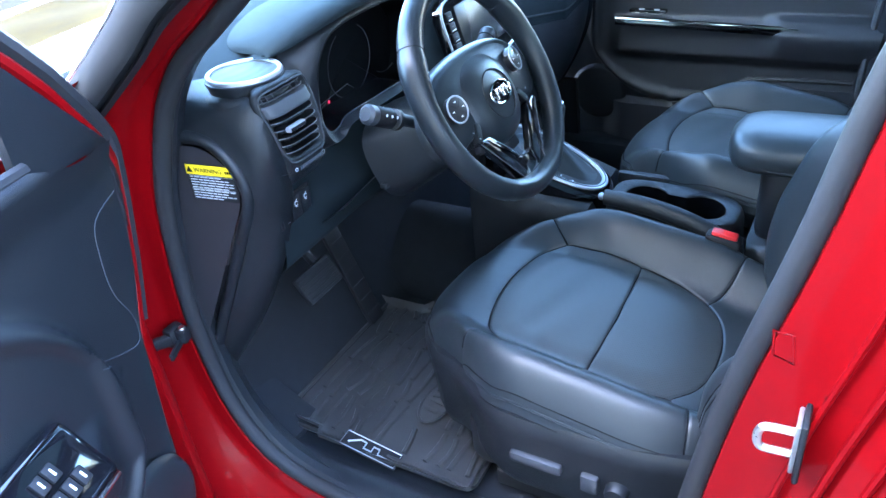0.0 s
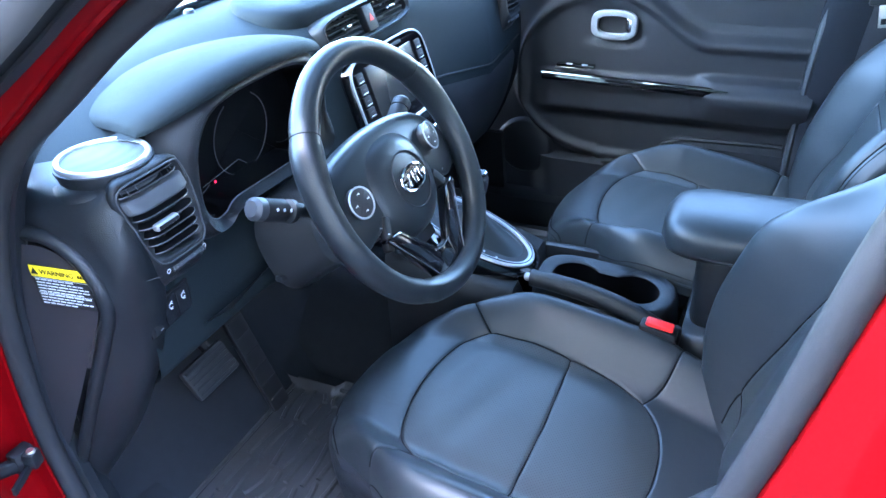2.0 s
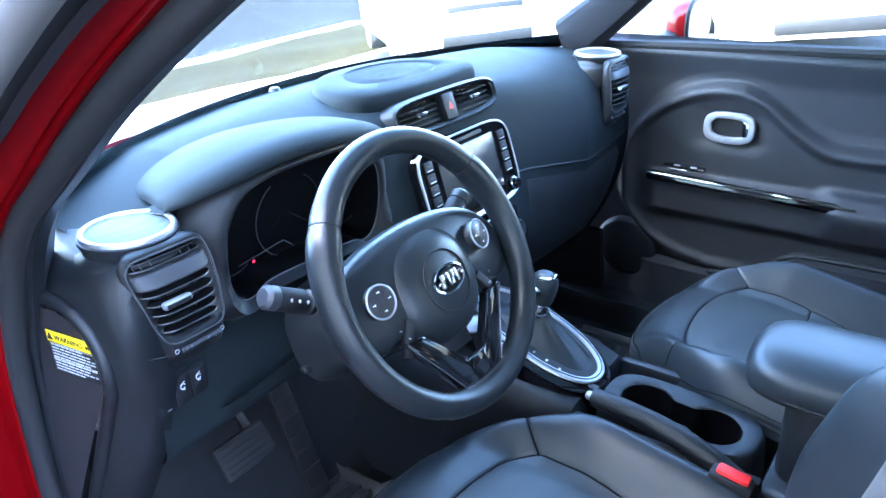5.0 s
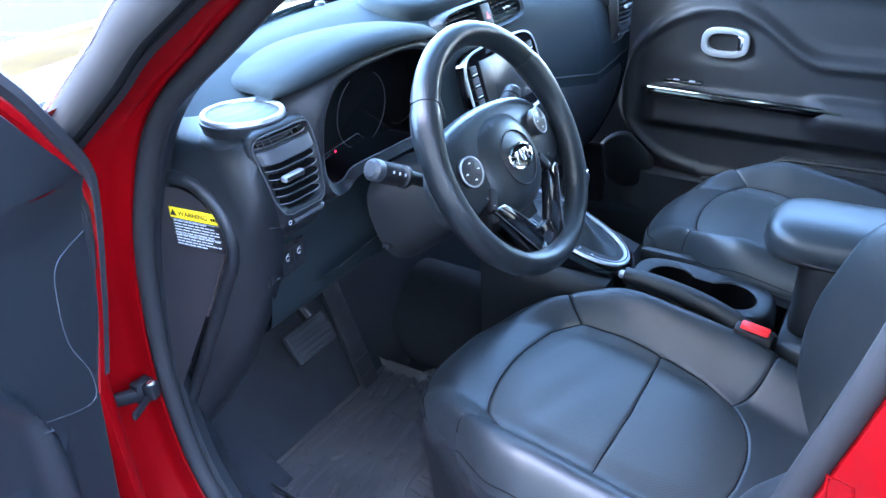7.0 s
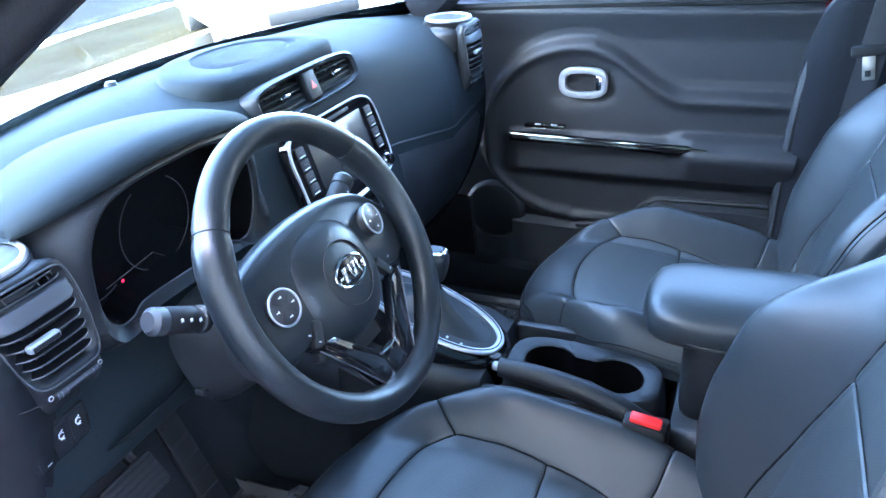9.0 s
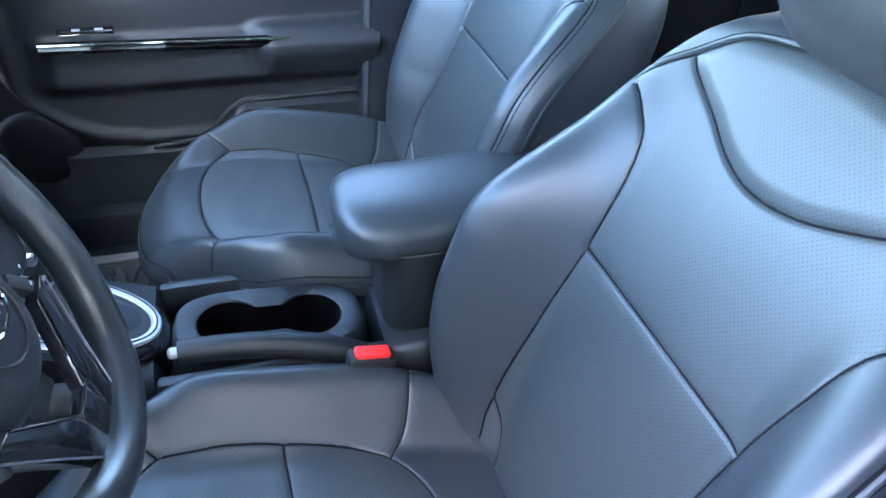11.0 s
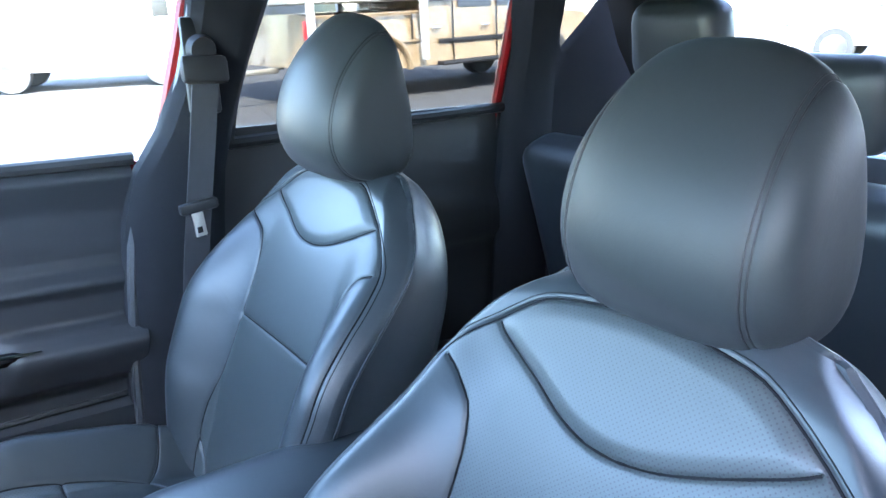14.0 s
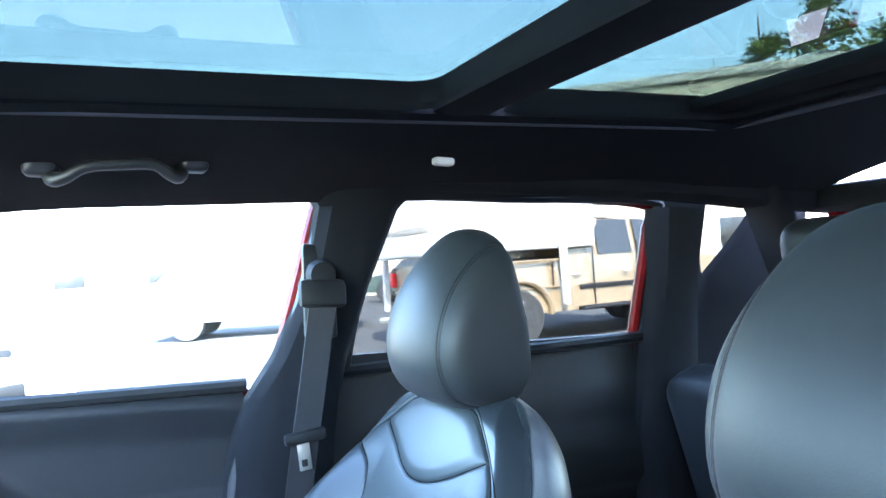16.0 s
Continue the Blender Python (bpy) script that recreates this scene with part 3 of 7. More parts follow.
def right_pillars(parent, s):
    a = [(s * x, y, z) for x, y, z in ((0.70, 0.84, 1.10), (0.685, 0.72, 1.19), (0.665, 0.60, 1.29), (0.64, 0.50, 1.375), (0.61, 0.38, 1.46))]
    part("front_pillar_trim", strip(a, (0.06, 0.05, 0.045, 0.045, 0.05), (0, 0.5, 0.86), 0.045, (-s, 0, 0)), CLOTH, parent, "dark padded windscreen pillar trim")
    b = [(s * x, y, z) for x, y, z in ((0.69, -0.100, 0.40), (0.70, -0.108, 0.75), (0.70, -0.122, 1.0), (0.698, -0.138, 1.09), (0.693, -0.172, 1.17), (0.675, -0.215, 1.30), (0.645, -0.245, 1.44), (0.60, -0.245, 1.51))]
    part("centre_pillar_trim", strip(b, (0.105, 0.100, 0.094, 0.085, 0.068, 0.060, 0.075, 0.13), (0, 1, 0), 0.045, (-s, 0, 0)), CLOTH, parent, "black centre pillar trim")
    # edge strip in grey: the highlight down the pillar is in its colour
    part("pillar_edge", tube(smooth_line([(s * x, y, z) for x, y, z in ((0.650, -0.186, 1.455), (0.664, -0.168, 1.36), (0.680, -0.136, 1.22), (0.688, -0.092, 1.12), (0.684, -0.046, 1.02), (0.676, -0.022, 0.80), (0.668, -0.012, 0.45))], 30), 0.010, 8), GREYEND, parent, "smooth edge strip of the centre pillar, greyed for its highlight")
    c = [(s * x, y, z) for x, y, z in ((0.695, -1.02, 0.42), (0.70, -1.02, 0.95), (0.705, -1.035, 1.15), (0.685, -1.03, 1.32), (0.655, -1.02, 1.47))]
    part("rear_pillar_trim", strip(c, (0.10, 0.09, 0.075, 0.06, 0.07), (0, 1, 0), 0.05, (-s, 0, 0)), CLOTH, parent, "dark rear pillar trim")
    d = [(s * x, y, z) for x, y, z in ((0.66, -1.60, 1.06), (0.64, -1.42, 1.25), (0.60, -1.27, 1.42), (0.58, -1.22, 1.50))]
    part("tail_pillar_trim", strip(d, (0.16, 0.13, 0.09, 0.08), (0, 0.75, 0.6), 0.06, (-s, 0, 0)), CLOTH, parent, "dark tail pillar trim")
    r = [(s * x, y, z) for x, y, z in ((0.60, 0.50, 1.43), (0.61, 0.35, 1.468), (0.615, 0.15, 1.488), (0.62, -0.10, 1.505), (0.62, -0.6, 1.520), (0.61, -1.0, 1.530), (0.58, -1.35, 1.52))]
    part("roof_rail_trim", strip(r, (0.035, 0.035, 0.036, 0.038, 0.042, 0.046, 0.05), (s * 0.25, 0, 0.97), 0.05, (-s, 0, 0)), CLOTH, parent, "dark cloth roof rail")


right_pillars(walls, 1)
wall_l = thing("wall_left", (-0.7, -0.5, 0.4), "dark interior pillars behind the driver", "wall", kind="structure")
b = [(-x, y, z) for x, y, z in ((0.70, -0.16, 0.40), (0.705, -0.17, 0.9), (0.695, -0.20, 1.14), (0.66, -0.26, 1.44))]
part("centre_pillar_trim", strip(b, (0.08, 0.08, 0.08, 0.08), (0, 1, 0), 0.015, (1, 0, 0)), HARD, wall_l)
part("rear_side_panel", sheet(lambda u, v: (-0.70 + 0.02 * v, -1.6 + 1.4 * u, 0.36 + 0.78 * v), 6, 6, 0.05, (-1, 0, 0)), HARD, wall_l)
part("rear_side_panel", sheet(lambda u, v: (0.735 - 0.02 * v, -1.75 + 0.80 * u, 0.36 + 0.81 * v), 8, 8, 0.03, (1, 0, 0)), HARD, walls, "dark trim below the quarter window")
part("tail_pillar", strip([(-0.66, -1.60, 1.06), (-0.64, -1.42, 1.25), (-0.60, -1.27, 1.42), (-0.58, -1.22, 1.50)], (0.16, 0.13, 0.09, 0.08), (0, 0.75, 0.6), 0.06, (1, 0, 0)), HARD, wall_l)
part("rear_pillar", strip([(-0.695, -1.02, 0.42), (-0.70, -1.02, 0.95), (-0.705, -1.035, 1.15), (-0.685, -1.03, 1.32), (-0.655, -1.02, 1.47)], (0.10, 0.09, 0.075, 0.06, 0.07), (0, 1, 0), 0.05, (1, 0, 0)), HARD, wall_l)
part("roof_rail", strip([(-0.63, 0.30, 1.43), (-0.635, 0.1, 1.475), (-0.64, -0.3, 1.50), (-0.62, -1.3, 1.50)], (0.03, 0.03, 0.04, 0.05), (0, 0, 1), 0.04, (1, 0, 0)), CLOTH, wall_l)


def pane(name, outline, s, label, material=None):
    """A side window pane from (x, y, z) corners."""
    bm = bmesh.new()
    f = bm.faces.new([bm.verts.new((s * x, y, z)) for x, y, z in outline])
    r = bmesh.ops.extrude_face_region(bm, geom=[f])
    bmesh.ops.translate(bm, verts=[e for e in r["geom"] if isinstance(e, bmesh.types.BMVert)], vec=(s * 0.004, 0, 0))
    bmesh.ops.recalc_face_normals(bm, faces=bm.faces[:])
    ob = solid(name, bm, material or GLASS, label, "window", "structure")
    ob.visible_shadow = False
    return ob


pane("window_1", [(0.735, 0.70, 1.06), (0.735, -0.14, 1.08), (0.675, -0.20, 1.48), (0.675, 0.20, 1.47), (0.685, 0.45, 1.43), (0.71, 0.68, 1.24)], 1, "clear front passenger door window pane")
pane("window_2", [(0.735, -0.22, 1.09), (0.735, -1.02, 1.12), (0.68, -1.03, 1.51), (0.675, -0.28, 1.49)], 1, "tinted rear door window pane", PRIVACY)
pane("window_3", [(0.715, -1.10, 1.28), (0.715, -1.35, 1.28), (0.700, -1.35, 1.55), (0.700, -1.10, 1.55)], 1, "small tinted rear quarter window pane", PRIVACY)
qh = [(p.y, p.z) for p in smooth_line([(0, -1.125, 1.46), (0, -1.160, 1.508), (0, -1.225, 1.520), (0, -1.290, 1.516), (0, -1.303, 1.482), (0, -1.255, 1.420), (0, -1.195, 1.358), (0, -1.148, 1.318), (0, -1.130, 1.345), (0, -1.124, 1.41)], 48, True)]
qo = []
for y, z in qh:
    a = math.atan2(z - 1.43, y + 1.19)
    c, si = math.cos(a), math.sin(a)
    k = min(0.29 / max(1e-6, abs(c)) if c < 0 else 0.20 / max(1e-6, c), 0.14 / max(1e-6, si) if si > 0 else 0.42 / max(1e-6, -si))
    qo.append((-1.19 + c * k, 1.43 + si * k))
xq = lambda z: 0.715 - 0.10 * max(0.0, z - 1.25)
part("quarter_panel", loft([[Vector((xq(z) + 0.01, y, z)) for y, z in qh], [Vector((xq(z) - 0.016, y, z)) for y, z in qh], [Vector((xq(z) - 0.024, -1.19 + (y + 1.19) * 1.12, 1.43 + (z - 1.43) * 1.10)) for y, z in qh], [Vector((xq(z) - 0.02, y, z)) for y, z in qo]], True, False), CLOTH, walls, "dark trim round the quarter window", 60)
ws = solid("windshield", sheet(lambda u, v: ((-0.70 + 1.40 * u) * (1 - 0.17 * v), 1.09 - 0.26 * (2 * u - 1) ** 2 - (0.64 - 0.16 * (2 * u - 1) ** 2) * v, 1.085 + 0.440 * v ** 0.86), 24, 12, 0.004, (0, 0, 1)), SHIELD, "clear raked windscreen glass", "windshield", "structure")
ws.visible_shadow = False
part("black_band", sheet(lambda u, v: ((-0.705 + 1.41 * u) * (1 - 0.17 * v * 0.03), 1.094 - 0.26 * (2 * u - 1) ** 2 - 0.70 * 0.03 * v, 1.090 + 0.445 * (0.045 * v) ** 0.86), 24, 2, 0.003, (0, 0, 1)), PIANO, ws, "black ceramic band along the lower edge")


# ---- seats ----
def panels(P, uv, cls, table, parent):
    """Split a grid of places into the panels named by cls, one mesh each."""
    nv, nu = cls.shape
    for code, (name, material, label) in table.items():
        idx, verts, faces, maps = {}, [], [], []

        def vert(j, i):
            if (j, i) not in idx:
                idx[(j, i)] = len(verts)
                verts.append(tuple(FRAME["m"] @ Vector(P[j, i])))
                maps.append(uv[j, i])
            return idx[(j, i)]

        for j in range(nv):
            for i in range(nu):
                if cls[j, i] == code:
                    faces.append((vert(j, i), vert(j, i + 1), vert(j + 1, i + 1), vert(j + 1, i)))
        if not faces:
            continue
        me = bpy.data.meshes.new(name)
        me.from_pydata(verts, [], faces)
        lay = me.uv_layers.new(name="map")
        for poly in me.polygons:
            for li, vi in zip(poly.loop_indices, poly.vertices):
                lay.data[li].uv = maps[vi]
        ob = new(name, me)
        finish(ob, material, 60)
        ob.parent = parent
        ob.matrix_parent_inverse = Matrix.Translation(parent.location).inverted()
        ob["label"] = label


def rim_of(P):
    """The border of a grid, in order."""
    return [Vector(p) for p in P[0, :-1]] + [Vector(p) for p in P[:-1, -1]] + [Vector(p) for p in P[-1, :0:-1]] + [Vector(p) for p in P[:0:-1, 0]]


def both(line):
    return [line, [(-x, y) for x, y in line]]


def curve2(ctrl, n=24):
    return [(p.x, p.y) for p in smooth_line([(a, b, 0) for a, b in ctrl], n)]


def seam_tubes(parent, P, width, place, lines, r=0.0016, name="seam"):
    """Thin sewn seams laid on a grid of places; place(u, v) gives the flat (across, along) of the grid."""
    nv, nu = P.shape[0] - 1, P.shape[1] - 1
    for line in lines:
        L = [Vector((a, b_, 0)) for a, b_ in line]
        pts = []
        for p, q in zip(L[:-1], L[1:]):
            k = max(1, int((q - p).length / 0.006))
            pts += [p.lerp(q, i / k) for i in range(k)]
        pts.append(L[-1])
        out = []
        for p in pts:
            uu, vv = 0.0, 0.5
            for it in range(12):
                vv = min(1.0, max(0.0, vv + (p.y - place(uu, vv)) / 0.58))
                uu = p.x / width(vv)
            if abs(uu) > 0.999 or not 0.001 < vv < 0.999:
                continue
            fi, fj = (uu + 1) / 2 * nu, vv * nv
            i, j = min(int(fi), nu - 1), min(int(fj), nv - 1)
            a, c = fi - i, fj - j
            out.append(Vector((1 - c) * ((1 - a) * P[j, i] + a * P[j, i + 1]) + c * ((1 - a) * P[j + 1, i] + a * P[j + 1, i + 1])))
        if len(out) > 2:
            part(name, tube(out, r, 6), SEAM, parent)


def seat(cx, yoff, outer, label, recline=22.0, powered=False, back=0.0, zc=0.0, head=(-0.30, 1.235), grow=0.0, square=0.0, bulge=0.0, inner_bulge=0.0, front=0.0):
    """A leather front seat. outer: -1 or 1, the side of the door."""
    root = thing("car_seat", (cx, 0.2 + yoff, 0.36), label, "car seat", "front seats")
    N = 260
    L = 0.580 + front
    # cushion
    u, v = np.meshgrid(np.linspace(-1, 1, N + 1), np.linspace(0, 1, N + 1))
    W = 0.225 + 0.033 * sstep(0.0, 0.35, v) - (0.085 - square) * sstep(0.55, 1.0, v) ** 1.8
    x = u * W
    y = -0.03 + L * v - (0.090 - square) * np.abs(u) ** 2.6 * sstep(0.45, 1.0, v)
    au = np.abs(u)
    z = 0.556 + zc + 0.155 * v - 0.062 * v * v
    z += 0.068 * sstep(0.50, 0.84, au) * (1 - 0.75 * sstep(0.58, 0.98, v)) * (0.8 + 0.2 * sstep(0, 0.3, v))
    ea, eb = np.clip((au - 0.82) / 0.18, 0, 1), np.clip((v - 0.86) / 0.14, 0, 1)
    z -= 0.050 * np.clip(np.sqrt(ea ** 2 + eb ** 2), 0, 1.12) ** 2.2
    # the insert: an arc in front, straight sides to the cross seam, a round end behind
    ff = 0.4 * front
    side = curve2([(0.150, 0.390 + ff), (0.155, 0.335), (0.152, 0.266), (0.143, 0.19), (0.126, 0.140)], 20)
    fore = curve2([(-0.150, 0.390 + ff), (-0.118, 0.426 + ff), (-0.06, 0.443 + ff), (0, 0.447 + ff), (0.06, 0.443 + ff), (0.118, 0.426 + ff), (0.150, 0.390 + ff)], 30)
    aft = curve2([(0.126, 0.140), (0.09, 0.112), (0.045, 0.098), (0, 0.095), (-0.045, 0.098), (-0.09, 0.112), (-0.126, 0.140)], 26)
    ins = fore + side[1:] + aft[1:] + [(-a, b_) for a, b_ in side[::-1]][1:]
    seams = [ins, [(-0.152, 0.266), (0, 0.262), (0.152, 0.266)]]
    seams += both(curve2([(0.150, 0.390 + ff), (0.175, 0.424 + ff), (0.212, 0.452 + ff)])) + both(curve2([(0.126, 0.140), (0.160, 0.113), (0.205, 0.098), (0.25, 0.092)]))
    z += 0.005 * (inside(x, y, ins) * sstep(0, 0.05, line_dist(x, y, ins)))
    for s in seams:
        d = line_dist(x, y, s)
        z -= 0.0030 * np.exp(-(d / 0.0020) ** 2) + 0.0012 * np.exp(-(d / 0.010) ** 2)
    cw = lambda q: 0.225 + 0.033 * float(sstep(0.0, 0.35, q)) - (0.085 - square) * float(sstep(0.55, 1.0, q)) ** 1.8
    cy_ = lambda a, q: -0.03 + L * q - (0.090 - square) * abs(a) ** 2.6 * float(sstep(0.45, 1.0, q))
    z += 0.0016 * np.sin(31 * x + 5 * np.sin(17 * y)) * np.sin(23 * y + 3 * x) * sstep(0.3, 0.9, v)
    P = np.stack([cx + x, yoff + y, z], -1)
    xc, yc = (x[:-1, :-1] + x[1:, 1:]) / 2, (y[:-1, :-1] + y[1:, 1:]) / 2
    isin = inside(xc, yc, ins)
    cls = np.where(isin, np.where(yc < 0.264, 1, 2), 0)
    Pc = P.copy()
    panels(P, np.stack([x, y], -1), cls, {0: ("cushion_bolster", LEATHER, "smooth black leather seat bolster"), 1: ("cushion_insert", PERF, "perforated black leather insert"), 2: ("cushion_front_insert", PERF, "black leather front insert")}, root)
    seam_tubes(root, P, cw, cy_, seams)
    rim = rim_of(P)
    c = Vector((cx, yoff + 0.26, 0.6 + zc))
    rings = [rim]
    for out, down in ((0.004, 0.008), (0.002, 0.016), (0.007, 0.030), (0.004, 0.050), (-0.010, 0.070), (-0.035, 0.085), (-0.07, 0.09)):
        ring = []
        for p in rim:
            d = Vector((p.x - c.x, (p.y - c.y) * 0.9, 0)).normalized()
            ring.append(Vector((p.x + d.x * out, p.y + d.y * out, p.z - down + 0.25 * max(0, p.z - 0.62 - zc) * (-down / 0.1))))
        rings.append(ring)
    part("cushion_side", loft(rings[:4], True, False), LEATHER, root, "black leather cushion side", 60)
    part("cushion_valance", loft(rings[3:], True, False), HARD, root, "dark plastic valance under the cushion", 60)
    part("piping", tube([(p + rings[2][i]) / 2 for i, p in enumerate(rings[1])][::2], 0.0028, 6, True), LEATHER, root, "raised double-stitched piping")
    for ring in (rings[0], rings[3]):
        part("edge_stitch", tube([p + Vector((0, 0, 0.0006)) for p in ring[::2]], 0.0011, 5, True), SEAM, root)
    # base
    part("seat_base", rbox(0.44, 0.46, 0.13, 0.03, pose(cx, yoff + 0.22, 0.475)), DARK, root, "dark seat base frame")
    for sx in (-0.19, 0.19):
        part("seat_rail", rbox(0.05, 0.46, 0.035, 0.006, pose(cx + sx, yoff + 0.17, 0.392)), DARK, root)
    # backrest
    r = radians(recline)
    o, up, fw = Vector((cx, back - 0.035, 0.605 + zc)), Vector((0, -math.sin(r), math.cos(r))), Vector((0, math.cos(r), math.sin(r)))
    H = 0.592
    W = np.interp(v, [0, 0.12, 0.26, 0.42, 0.6, 0.75, 0.83, 0.90, 0.96, 1.0], [0.205, 0.242, 0.265, 0.272, 0.262, 0.242, 0.222, 0.192, 0.155, 0.125]) + grow * sstep(0.55, 0.9, v)
    kern = np.hanning(19)
    col = np.convolve(np.pad(W[:, 0], 9, mode="edge"), kern / kern.sum(), "valid")
    W = np.repeat(col[:, None], N + 1, 1)
    s = u * W
    h = H * v - 0.055 * (1 - v) ** 6 - 0.022 * u * u * sstep(0.6, 1.0, v) - 0.01 * u * u * sstep(0.3, 0, v)
    d = 0.018 * np.sin(math.pi * np.clip(v * 1.05, 0, 1)) + 0.03 * sstep(0.25, 0.0, v) * 0
    d += 0.066 * sstep(0.48, 0.86, au) * (1 - sstep(0.42, 0.86, v)) * (0.55 + 0.45 * sstep(0, 0.25, v))
    d += bulge * sstep(0.45, 0.85, u * outer) * sstep(0.50, 0.12, v) + inner_bulge * sstep(0.50, 0.86, -u * outer) * sstep(0.66, 0.36, v) * (0.5 + 0.5 * sstep(0.0, 0.16, v))
    ea, eb = np.clip((au - 0.86) / 0.14, 0, 1), np.clip((v - 0.91) / 0.09, 0, 1)
    d -= 0.030 * np.clip(np.sqrt(ea ** 2 + eb ** 2), 0, 1.10) ** 2.2
    far = 0.0 if outer < 0 else -0.012
    bol = curve2([(0.128, -0.05), (0.143, 0.02), (0.147, 0.10), (0.147 + far, 0.18), (0.143 + far, 0.27), (0.146 + far, 0.355), (0.158 + far, 0.403), (0.178 + far, 0.424), (0.205, 0.440), (0.25, 0.452)])
    near = curve2([(-0.128, -0.05), (-0.137, 0.04), (-0.138, 0.12), (-0.146, 0.20), (-0.152, 0.268), (-0.168, 0.345), (-0.174, 0.382), (-0.184, 0.410), (-0.205, 0.428), (-0.25, 0.440)])
    bib = curve2([(-0.19, 0.515), (-0.163, 0.492), (-0.130, 0.474), (-0.095, 0.457), (-0.058, 0.442), (-0.025, 0.434), (0, 0.432), (0.025, 0.434), (0.058, 0.444), (0.095, 0.462), (0.130, 0.477), (0.163, 0.493), (0.19, 0.515)], 46)
    hgt = lambda a, q: H * q - 0.055 * (1 - q) ** 6 - 0.022 * a * a * sstep(0.6, 1.0, q)
    out_line = [(w, float(hgt(1, q))) for w, q in zip(col[6::6], v[6::6, 0])] + [(col[-1] * a, float(hgt(a, 1.0))) for a in np.linspace(0.9, 0.0, 10)]
    out_line = out_line + [(-a, b_) for a, b_ in out_line[-2::-1]]
    border, stitch, nb = [], [], len(out_line)
    for k_, (a, b_) in enumerate(out_line):
        p0, p1 = out_line[max(0, k_ - 2)], out_line[min(nb - 1, k_ + 2)]
        tx, ty = p1[0] - p0[0], p1[1] - p0[1]
        tl = math.hypot(tx, ty)
        dist = 0.017 + 0.020 * float(sstep(0.42, 0.56, b_))
        border.append((a - ty / tl * dist, b_ + tx / tl * dist))
        stitch.append((a - ty / tl * (dist - 0.0065), b_ + tx / tl * (dist - 0.0065)))
    border = curve2(border[::3] + [border[-1]], 90)
    ring_in = border + [(-0.15, -0.03), (0.15, -0.03)]
    clip = lambda line: [p_ for p_, ok in zip(line, inside(np.array([p_[0] for p_ in line]), np.array([p_[1] for p_ in line]), ring_in)) if ok]
    low = [curve2([(0.145, 0.035), (0.118, 0.00), (0.095, -0.05)]), curve2([(-0.138, 0.035), (-0.118, 0.00), (-0.095, -0.05)])]
    bib = clip(bib)
    seams = [clip(bol), clip(near), bib, [(-0.152, 0.268), (0, 0.270), (0.143 + far, 0.270)]] + low
    d += 0.003 * (inside(s, h, bib + [(0.22, 0.60), (-0.22, 0.60)]) * inside(s, h, ring_in) * sstep(0, 0.02, line_dist(s, h, bib)) * sstep(0, 0.02, line_dist(s, h, border)))
    for q in seams:
        e_ = line_dist(s, h, q)
        d -= 0.0030 * np.exp(-(e_ / 0.0020) ** 2) + 0.0010 * np.exp(-(e_ / 0.010) ** 2)
    e_ = line_dist(s, h, border)
    d -= 0.0034 * np.exp(-(e_ / 0.0022) ** 2) + 0.0012 * np.exp(-(e_ / 0.009) ** 2)
    d += 0.0009 * np.sin(150 * s + 9 * np.sin(30 * s)) * sstep(0.945, 0.96, v) * sstep(1.0, 0.985, v)
    P = np.array(o) + s[..., None] * np.array((1, 0, 0)) + h[..., None] * np.array(up) + d[..., None] * np.array(fw)
    sc, hc = (s[:-1, :-1] + s[1:, 1:]) / 2, (h[:-1, :-1] + h[1:, 1:]) / 2
    bolx = np.interp(hc, [p[1] for p in bol], [p[0] for p in bol])
    mid = (sc < bolx) & (sc > np.interp(hc, [p[1] for p in near], [p[0] for p in near]))
    inb = inside(sc, hc, ring_in)
    inbib = inb & inside(sc, hc, bib + [(0.22, 0.60), (-0.22, 0.60)])
    mid = mid & inb
    cls = np.where(inbib, 3, np.where(mid & (hc < 0.270), 1, np.where(mid, 2, 0)))
    panels(P, np.stack([s, h], -1), cls, {0: ("back_bolster", LEATHER, "smooth black leather backrest bolster"), 1: ("lower_back_panel", PERF, "perforated black leather lower back panel"), 2: ("middle_back_panel", PERF, "perforated black leather middle panel"), 3: ("shoulder_panel", PERF, "curved perforated leather shoulder panel")}, root)
    bw = lambda q: float(np.interp(q, v[:, 0], col))
    bh = lambda a, q: H * q - 0.055 * (1 - q) ** 6 - 0.022 * a * a * float(sstep(0.6, 1.0, q)) - 0.01 * a * a * float(sstep(0.3, 0, q))
    seam_tubes(root, P, bw, bh, seams + [border])
    seam_tubes(root, P, bw, bh, [curve2(stitch[::3] + [stitch[-1]], 90)], 0.0007, "stitch_line")
    rim = rim_of(P)
    cc = o + up * 0.28
    rings, nr = [rim], len(rim)
    soft_rim = [sum((rim[(k_ + q_) % nr] for q_ in range(-12, 13)), Vector()) / 25 for k_ in range(nr)]
    for out, frac in ((0.004, 0.05), (0.002, 0.12), (0.003, 0.32), (0.000, 0.55), (-0.008, 0.78), (-0.026, 0.94), (-0.07, 1.0), (-0.13, 1.02)):
        ring = []
        for p in (rim if frac < 0.1 else soft_rim):
            q = p - cc
            qs, qh = q.x, q.dot(up)
            l = math.hypot(qs, qh * 0.8)
            extra = grow * frac * (1 if qs < 0 else 0)
            depth = (p - o).dot(fw)
            ring.append(p + Vector((1, 0, 0)) * ((out + extra) * qs / l) + up * (out * qh * 0.8 / l) - fw * (frac * (0.125 - 0.030 * float(sstep(0.25, 0.33, qh)) + depth)))
        rings.append(ring)
    rings.append([cc - fw * 0.13] * len(rim))
    part("back_shell", loft(rings, True, False), LEATHER, root, "black leather backrest side and rear", 60)
